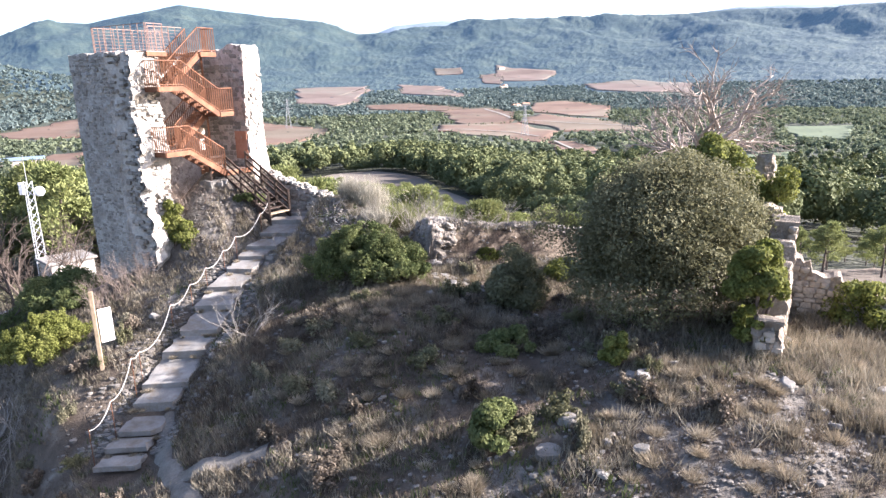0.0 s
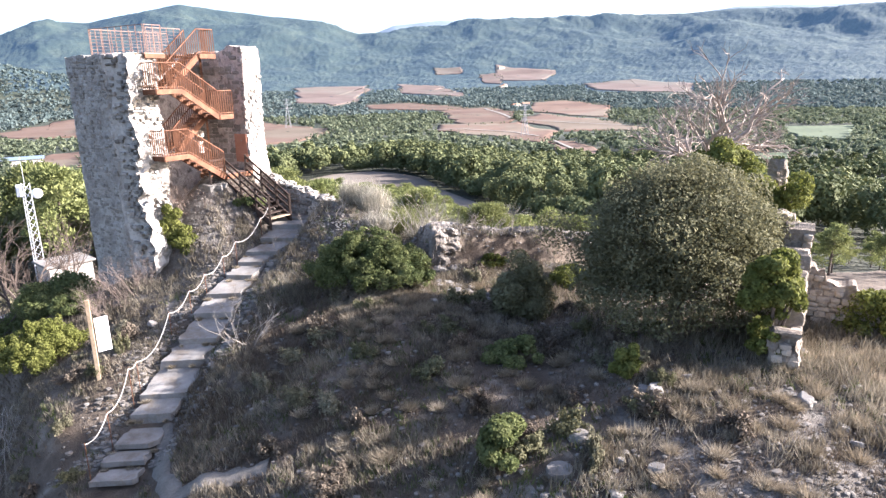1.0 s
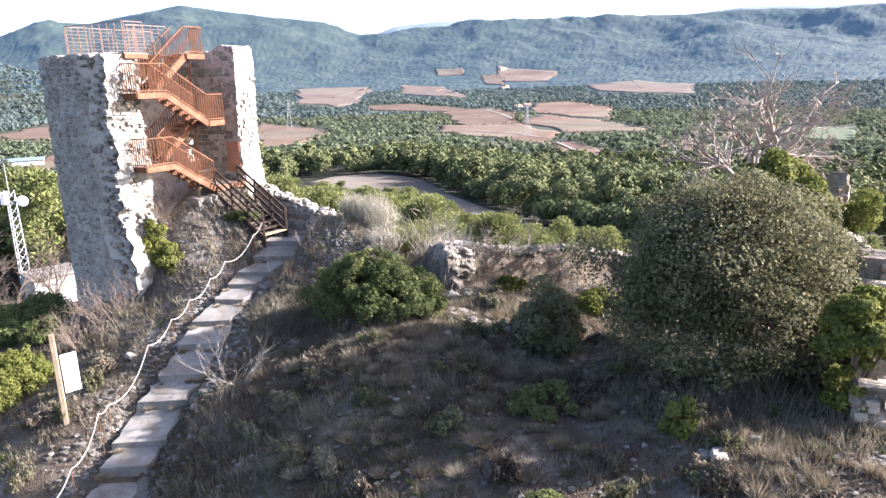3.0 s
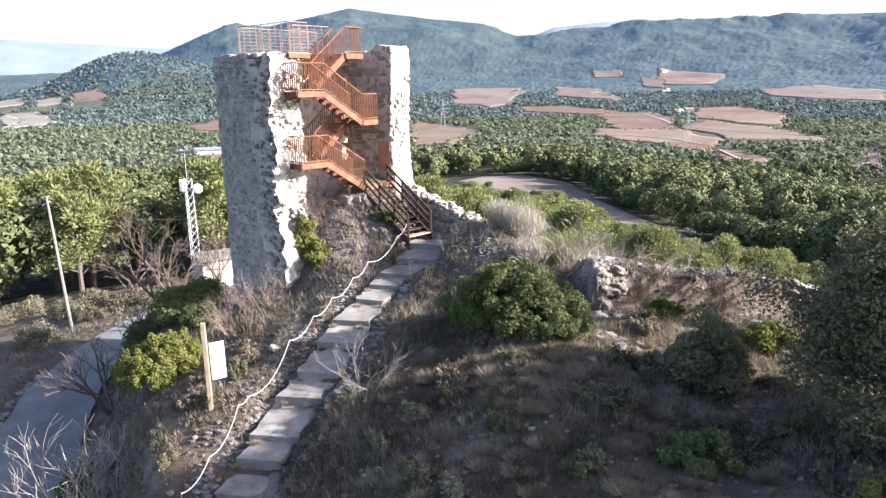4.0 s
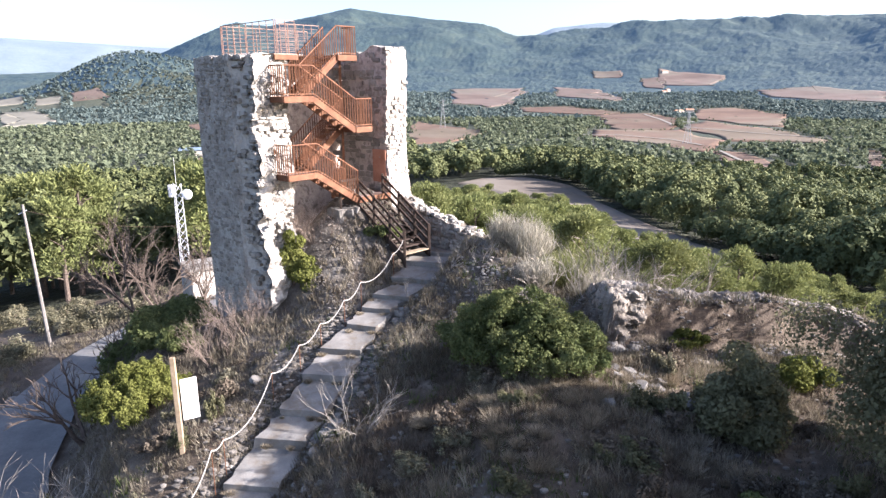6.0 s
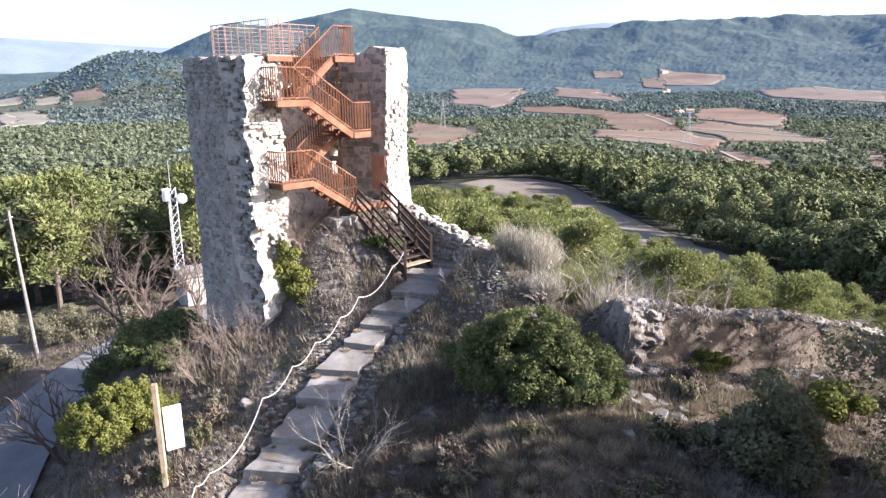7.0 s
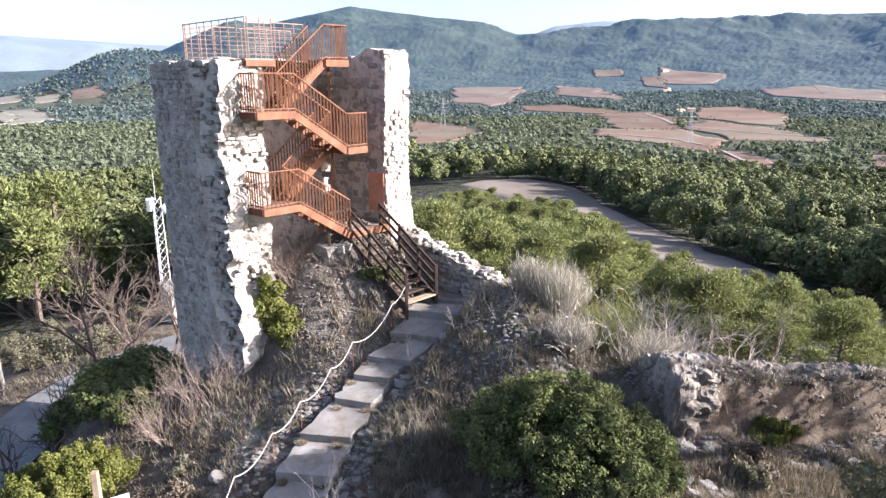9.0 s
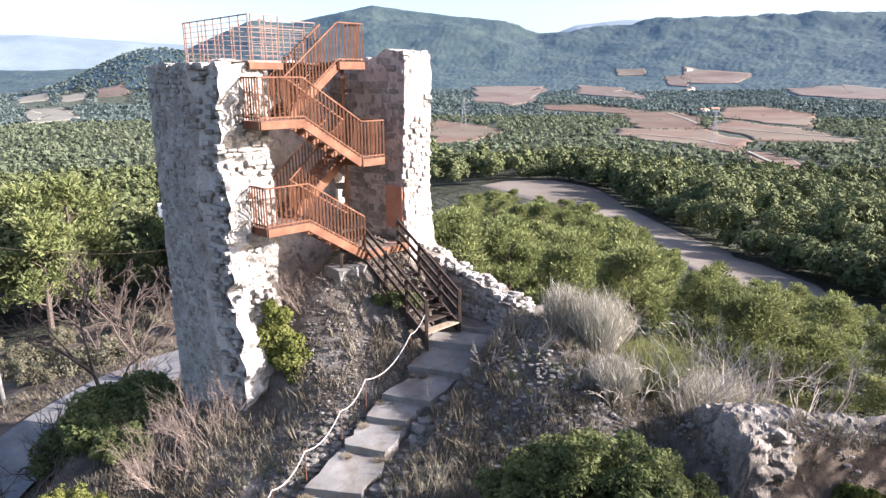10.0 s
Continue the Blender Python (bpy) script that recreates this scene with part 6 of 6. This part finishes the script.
# ---- rope fence along the path ----
RODS = [(-2.76, 18.71, 0.24), (-2.24, 19.68, 0.56), (-1.66, 21.05, 1.18), (-1.46, 21.55, 1.4), (-0.41, 23.6, 2.27), (0.31, 24.6, 2.62), (0.92, 25.46, 2.92), (1.67, 26.42, 3.29), (2.25, 27.26, 3.61), (3.45, 28.45, 4.16)]
fence = thing("rope_fence", "thick pale rope strung on thin rusty rods along the steps", "fence")
tops = []
for k, (x, y, z) in enumerate(RODS):
    high = (0.8, 0.8, 0.85, 0.6, 0.48, 0.5, 0.5, 0.5, 0.5, 0.55)[k]
    bm = bmesh.new()
    tube(bm, [(x, y, gz(x, y) - 0.15), (x, y, z + high + 0.05)], [0.011, 0.011], 6)
    part("rod", bm, mat_rust, fence)
    tops.append(Vector((x, y, z + high)))
tops.append(ws(1.0, W0, 0.75))
for a, b in zip(tops, tops[1:]):
    n = 24
    sag = 0.17 * (b - a).length
    pts = [a + (b - a) * k / n - Vector((0, 0, sag * 4 * (k / n) * (1 - k / n))) for k in range(n + 1)]
    bm = bmesh.new()
    tube(bm, pts, [0.0125 * (1 + 0.22 * (q % 2)) for q in range(n + 1)], 6)
    part("rope", bm, mat_rope, fence)

# ---- trail worn beside the steps ----
TRAIL = [(-0.75, 20.0, 0), (-1.0, 18.9, 0), (-0.95, 17.6, 0), (-0.75, 16.4, 0), (-0.5, 15.2, 0), (-0.1, 14.0, 0)]
BRANCH = [(-0.85, 16.3, 0), (-0.4, 16.2, 0), (0.25, 16.05, 0), (0.85, 15.6, 0), (1.5, 15.4, 0)]


def worn_trail(points, wide):
    """A narrow ribbon of trodden dust."""
    p = np.array(points, float)
    k = np.linspace(0, len(p) - 1, 50)
    c = np.column_stack([np.interp(k, range(len(p)), p[:, q]) for q in (0, 1)])
    for _ in range(4):
        c[1:-1] = (c[:-2] + 2 * c[1:-1] + c[2:]) / 4
    d = np.gradient(c, axis=0)
    d /= np.linalg.norm(d, axis=1)[:, None]
    w = np.linspace(-1, 1, 7)
    half = wide + 0.12 * vnoise(k * 2.7, 0, 0, 8)
    xy = (c[:, None] + np.column_stack([-d[:, 1], d[:, 0]])[:, None] * (w[None] * half[:, None])[..., None]).reshape(-1, 2)
    i = np.arange(350).reshape(50, 7)
    quads = np.stack([i[:-1, :-1], i[1:, :-1], i[1:, 1:], i[:-1, 1:]], -1).reshape(-1, 4)
    me = mesh_from("trail", np.column_stack([xy, ground_z(xy[:, 0], xy[:, 1]) + 0.09 * np.tile(1 - w ** 2, 50) - 0.02]), quads, True)
    tagged(part("trail", me, mat_trail), "narrow worn trail of pale dust", "path", kind="structure")


worn_trail(TRAIL, 0.26)
worn_trail(BRANCH, 0.3)

# ---- kerb of loose stones along the lane ----
rk = random.Random(14)
for k in range(46):
    f = 0.6 + k * 0.062 + rk.uniform(-0.02, 0.02)
    i = int(f)
    a, b = Vector(ROAD[i]), Vector(ROAD[i + 1])
    p, d = a.lerp(b, f - i), (b - a).normalized()
    rock(p.x - d.y * 1.85 + rk.uniform(-0.1, 0.1), p.y + d.x * 1.85, rk.uniform(0.13, 0.24), rk, "pale stone in the kerb of the lane", "kerb stones of the lane", 0.3)

# ---- mast, hut and pole by the lane ----
mast = thing("lattice_mast", "slim galvanised lattice mast with a white dish aerial", "mast", "", (-9.6, 57.0, gz(-9.6, 57.0)))
MH = 3.5 - gz(-9.6, 57.0)
for q in range(3):
    a = q * math.tau / 3 + 0.4
    bm = bmesh.new()
    tube(bm, [(0.42 * math.cos(a), 0.42 * math.sin(a), -0.1), (0.32 * math.cos(a), 0.32 * math.sin(a), MH)], [0.04, 0.035], 5)
    part("leg", bm, mat_galv, mast)
    a2 = a + math.tau / 3
    n = int(MH / 0.55)
    for k in range(n):
        f0, f1 = k / n, (k + 1) / n
        p = Vector((math.cos(a), math.sin(a), 0)) * (0.42 - 0.1 * f0) + Vector((0, 0, MH * f0))
        s = Vector((math.cos(a2), math.sin(a2), 0)) * (0.42 - 0.1 * f1) + Vector((0, 0, MH * f1))
        bm = bmesh.new()
        tube(bm, [p, s], [0.02, 0.02], 4)
        part("brace", bm, mat_galv, mast)
bm = bmesh.new()
bmesh.ops.create_uvsphere(bm, u_segments=16, v_segments=8, radius=0.38, matrix=Matrix.Translation((0.75, -0.35, MH - 0.75)) @ Matrix.Rotation(1.35, 4, "X") @ Matrix.Diagonal((1, 1, 0.45, 1)))
part("dish", bm, mat_white, mast, "round white dish")
bm = bmesh.new()
box(bm, (0.3, 0.2, 0.9), Matrix.Translation((-0.42, -0.1, MH - 0.5)), 0.03)
part("aerial", bm, mat_white, mast)
bm = bmesh.new()
tube(bm, [(0, 0, MH - 0.2), (0, 0, MH + 1.9)], [0.02, 0.012], 5)
part("rod", bm, mat_galv, mast)

hut = thing("utility_hut", "small rendered hut with a flat pale concrete roof", "hut", "", (-7.7, 55.5, 0), 25)
bm = bmesh.new()
box(bm, (3.0, 2.6, 3.6), Matrix.Translation((0, 0, -4.1)), 0.03)
part("wall", bm, mat_plaster, hut)
bm = bmesh.new()
box(bm, (3.4, 3.0, 0.18), Matrix.Translation((0, 0, -2.24)), 0.03)
part("roof", bm, mat_concrete, hut)
bm = bmesh.new()
box(bm, (0.8, 0.06, 1.7), Matrix.Translation((0.5, -1.31, -4.6)), 0.02)
part("door", bm, mat_galv, hut)

pole = thing("wooden_pole", "tall bare wooden utility pole beside the lane", "pole", "", (-13.6, 42.3, gz(-13.6, 42.3)))
bm = bmesh.new()
tube(bm, [(0, 0, -0.3), (-0.5, 0.6, 4.6 - gz(-13.6, 42.3))], [0.11, 0.07], 8)
part("shaft", bm, mat_grey_wood, pole)
bm = bmesh.new()
beam(bm, (-0.75, 0.6, 4.1 - gz(-13.6, 42.3)), (-0.35, 0.6, 4.3 - gz(-13.6, 42.3)), 0.05, 0.05)
part("bracket", bm, mat_galv, pole)
cable = thing("power_cable", "thin dark cable hung from the wooden pole", "cable")
bm = bmesh.new()
a, b = Vector((-14.1, 42.9, 4.3)), Vector((-9.6, 57.0, 0.4))
tube(bm, [a + (b - a) * k / 12 - Vector((0, 0, 1.6 * (k / 12) * (1 - k / 12))) for k in range(13)], [0.012] * 13, 4)
part("span", bm, mat_dark_wood, cable)


def pylon(x, y, h):
    t = thing("power_pylon", "steel lattice power pylon standing in the valley fields", "pylon", "pylons in the valley", (x, y, gz(x, y)))
    w = h * 0.09
    for sx in (-1, 1):
        for sy in (-1, 1):
            bm = bmesh.new()
            tube(bm, [(sx * w, sy * w, 0), (sx * w * 0.35, sy * w * 0.35, h * 0.6), (sx * w * 0.2, sy * w * 0.2, h)], [0.2, 0.17, 0.13], 4)
            part("leg", bm, mat_dull_steel, t)
    for k in range(7):
        f0, f1 = k / 7, (k + 1) / 7
        a, b = w * (1 - 0.75 * f0), w * (1 - 0.75 * f1)
        for sx in (-1, 1):
            bm = bmesh.new()
            tube(bm, [(-sx * a, -a, h * f0), (sx * b, -b, h * f1)], [0.1, 0.1], 4)
            part("brace", bm, mat_dull_steel, t)
    for f, r in ((0.68, 0.2), (0.82, 0.17), (0.96, 0.12)):
        bm = bmesh.new()
        beam(bm, (-h * r, 0, h * f), (h * r, 0, h * f), 0.25, 0.3)
        part("arm", bm, mat_dull_steel, t)


pylon(146, 840, 36)
pylon(331, 580, 31)


def farmhouse(x, y, w, d, h, rz, label="far pale farmhouse with a tiled roof among trees"):
    t = thing("farmhouse", label, "house", "farmhouses in the valley", (x, y, gz(x, y)), rz)
    bm = bmesh.new()
    box(bm, (w, d, h + 4), Matrix.Translation((0, 0, h / 2 - 2)), 0.1)
    wall = part("wall", bm, mat_plaster, t)
    bm = bmesh.new()
    vs = [bm.verts.new(p) for p in ((-w / 2 - 0.5, -d / 2 - 0.5, h), (w / 2 + 0.5, -d / 2 - 0.5, h), (w / 2 + 0.5, d / 2 + 0.5, h), (-w / 2 - 0.5, d / 2 + 0.5, h), (-w / 2 - 0.5, 0, h + d * 0.25), (w / 2 + 0.5, 0, h + d * 0.25))]
    for f in ((0, 1, 5, 4), (2, 3, 4, 5), (0, 4, 3), (1, 2, 5), (3, 2, 1, 0)):
        bm.faces.new([vs[q] for q in f])
    part("roof", bm, mat_tile, t)
    for q in range(3):
        bm = bmesh.new()
        box(bm, (1.2, 0.1, 1.5), Matrix.Translation((w * (q - 1) * 0.3, -d / 2 - 0.03, h * 0.6)))
        part("window", bm, mat_ink, wall)


for q, (x, y, w, rz) in enumerate(((545, 985, 16, 20), (572, 1000, 12, -10), (792, 1500, 18, 15), (1020, 1940, 22, 10), (820, 1540, 12, 30))):
    farmhouse(x, y, w, 9, 6, rz)
shed = thing("long_shed", "long low shed with a pale blue metal roof in the woods", "shed", "", (-104, 600, gz(-104, 600)), 8)
bm = bmesh.new()
box(bm, (34, 14, 7), Matrix.Translation((0, 0, 1.5)), 0.2)
part("wall", bm, mat_plaster, shed)
bm = bmesh.new()
box(bm, (36, 16, 0.4), Matrix.Translation((0, 0, 5.3)) @ Matrix.Rotation(0.06, 4, "X"), 0.1)
part("roof", bm, mat_blue_roof, shed)


# ---- dry grass ----
def grass(name, n, area, length, material, label, seed, patch=(0.0, 3.0), blades=9, width=0.011, lean=0.45):
    """Tufts of grass blades over an area, thicker in patches."""
    nr = np.random.default_rng(seed)
    x, y = nr.uniform(*area[0], n * 2), nr.uniform(*area[1], n * 2)
    keep = fbm(x / patch[1], y / patch[1], 0, seed, 3) + 0.25 * nr.random(n * 2) > patch[0]
    d, _ = along(NOSES, x, y)
    e, _ = along(ROAD, x, y)
    u, v = (x - TOWER[0]) * 0.6 - (y - TOWER[1]) * 0.8, (x - TOWER[0]) * 0.8 + (y - TOWER[1]) * 0.6
    g = np.minimum(along(TRAIL, x, y)[0], along(BRANCH, x, y)[0])
    keep &= (d > 0.62) & (g > 0.3) & (e > 1.9) & ~((u > -3.8) & (u < 0.8) & (v > -0.1) & (v < 6.4)) & ~((x > 8.4) & (x < 18.6) & (y > 21.7) & (y < 24.3) & (nr.random(len(x)) < 0.72))
    x, y = x[keep][:n], y[keep][:n]
    m = len(x)
    z = ground_z(x, y)
    s = nr.uniform(*length, m)
    tilt = nr.normal(0, 0.25, (m, 2))
    bx = np.repeat(x, blades) + nr.normal(0, 0.06, m * blades)
    by = np.repeat(y, blades) + nr.normal(0, 0.06, m * blades)
    bz = np.repeat(z, blades) - 0.02
    l = np.repeat(s, blades) * nr.uniform(0.5, 1.15, m * blades)
    a = nr.uniform(0, math.tau, m * blades)
    ox = (np.repeat(tilt[:, 0], blades) + np.cos(a) * lean * nr.random(m * blades)) * l
    oy = (np.repeat(tilt[:, 1], blades) + np.sin(a) * lean * nr.random(m * blades)) * l
    b = a + 1.57 + nr.normal(0, 0.5, m * blades)
    wx, wy = np.cos(b) * width, np.sin(b) * width
    p = np.stack([np.stack([bx - wx, by - wy, bz], -1), np.stack([bx + wx, by + wy, bz], -1), np.stack([bx + ox, by + oy, bz + l * 0.85], -1)], 1).reshape(-1, 3)
    ob = part(name, mesh_from(name, p, np.arange(len(p)).reshape(-1, 3)), material)
    tagged(ob, label, "grass", kind="stuff")


grass("dry_grass", 8000, ((-1, 18), (6.5, 21.5)), (0.14, 0.42), mat_straw, "long dry straw-coloured grass on the slope", 3, (0.17, 1.3), 9, 0.012)
grass("dry_grass", 6000, ((-1, 18), (6.5, 21.5)), (0.08, 0.24), mat_dark_grass, "brown withered undergrowth on the slope", 4, (0.06, 2.1))
grass("dry_grass", 5200, ((-9, 1), (12, 30)), (0.1, 0.3), mat_straw, "short dry grass beside the steps", 5, (0.08, 1.5))
grass("ground_litter", 16000, ((-9, 18), (6.5, 31)), (0.04, 0.13), mat_dark_grass, "withered leaf litter and short stalks", 14, (-0.2, 2.1), 6, 0.014, 0.9)
grass("dark_scrub", 7000, ((-0.5, 9), (15.5, 24)), (0.08, 0.3), mat_dark_grass, "dense brown withered scrub on the shaded slope", 24, (0.05, 1.1), 9, 0.01)
grass("green_grass", 3500, ((-6, 16), (8, 27)), (0.1, 0.28), mat_green_grass, "tufts of green grass on the dry slope", 6, (0.18, 2.2))
grass("dry_grass", 6000, ((2.5, 19), (21, 29)), (0.15, 0.42), mat_straw, "dry grass along the crest", 7, (0.0, 2.0))
grass("dry_grass", 2200, ((9.4, 17.5), (20.4, 22.9)), (0.1, 0.34), mat_straw, "dry grass in the hollow under the ledge", 17, (-0.05, 0.9))
grass("dry_grass", 5000, ((-16, 4), (27, 52)), (0.2, 0.5), mat_straw, "dry grass beside the lane", 8, (0.0, 3.0), 8, 0.016)
grass("dry_grass", 2500, ((-24, 34), (-14, 7)), (0.12, 0.4), mat_straw, "dry grass on the hilltop", 10, (-0.05, 2.6))
grass("dry_grass", 2500, ((12, 24), (5, 14)), (0.25, 0.6), mat_straw, "tall pale grass by the ruined house", 9, (-0.1, 2.0))

# ---- stones of the tower's faces ----
faces = []
faces += lay_stones(tw(0.1, 0, 0), V, U, lambda z: (0.05, 1.35), (2.4, 11.2), (0.06, 0.15), (0.1, 0.3), keep=0.5, seed=1, proud=-0.085, wild=0.35)
faces += lay_stones(tw(0.68, 5.27, 0), V, U, lambda z: (0.0, 1.02), (5.8, 11.7), (0.09, 0.18), (0.12, 0.32), keep=0.75, seed=2, proud=-0.015, wild=0.15)
set_stones(tower, faces, 300)
more = lay_stones(tw(0.0, 0.0, 0), -U, -V, lambda z: (1.3, 3.6), (9.6, 11.3), (0.08, 0.16), (0.12, 0.32), keep=0.85, seed=3, proud=0.03, wild=0.06)
more += lay_stones(tw(0.0, 0.0, 0), -U, -V, lambda z: (1.3, 3.6), (1.6, 9.6), (0.07, 0.15), (0.1, 0.28), keep=0.65, seed=13, proud=0.02, wild=0.05)
more += lay_stones(tw(0.0, 0.0, 0) + V * 0.26, (-U - V * 0.24).normalized(), (-V + U * 0.24).normalized(), lambda z: (0.1, 1.15), (2.0, 11.2), (0.08, 0.18), (0.12, 0.3), keep=0.35, seed=23, proud=0.0, wild=0.15)
more += lay_stones(tw(0.6, 5.27, 0), -U, -V, lambda z: (0.2, 3.3), (6.0, 11.4), keep=0.75, seed=4, proud=0.04)
set_stones(west, more, 0, False, mat_grey_stone)
wall_faces = lay_stones(R0, RD, RN, lambda z: (0.0, 3.95), (2.0, 6.2), (0.12, 0.2), (0.18, 0.4), 0.85, 7, 0.02, lambda s, z: z < ruin_top(s) - 0.08)
wall_faces += lay_stones(R0, -RN, -RD, lambda z: (0.0, 0.6), (1.9, 4.15), (0.12, 0.22), (0.18, 0.4), 0.9, 8, 0.06, None, 0.3)
set_stones(house_wall, wall_faces, 260, True)
cross_faces = lay_stones(C0, RN, -RD, lambda z: (0.0, 7.4), (2.3, 6.2), (0.12, 0.2), (0.18, 0.4), 0.9, 11, 0.07, lambda s, z: z < cross_top(s) - 0.05, 0.12)
set_stones(cross, cross_faces, 280, True)
low = lay_stones(tw(0.5, 5.72, 0), U, -V, lambda z: (0.0, 5.5), (4.4, 6.2), (0.09, 0.18), (0.12, 0.32), 0.8, 9, 0.02, lambda s, z: z < 6.22 - 0.42 * s ** 0.75 - 0.08)
set_stones(low_wall, low, 120)
r_top = random.Random(3)
caps = []
for k in range(120):
    s = r_top.uniform(0.1, 5.5)
    c = tw(0.5 + s, 6.03 + r_top.uniform(-0.28, 0.28), 6.27 - 0.42 * s ** 0.75 + r_top.uniform(-0.02, 0.1))
    m = Matrix.Translation(c) @ Matrix.Rotation(r_top.uniform(0, 6), 4, "Z") @ Matrix.Rotation(r_top.uniform(-0.3, 0.3), 4, "X") @ Matrix.Diagonal((r_top.uniform(0.1, 0.28), r_top.uniform(0.1, 0.22), r_top.uniform(0.06, 0.15), 1))
    caps.append((m, r_top.randrange(7)))
set_stones(low_wall, caps, 120)
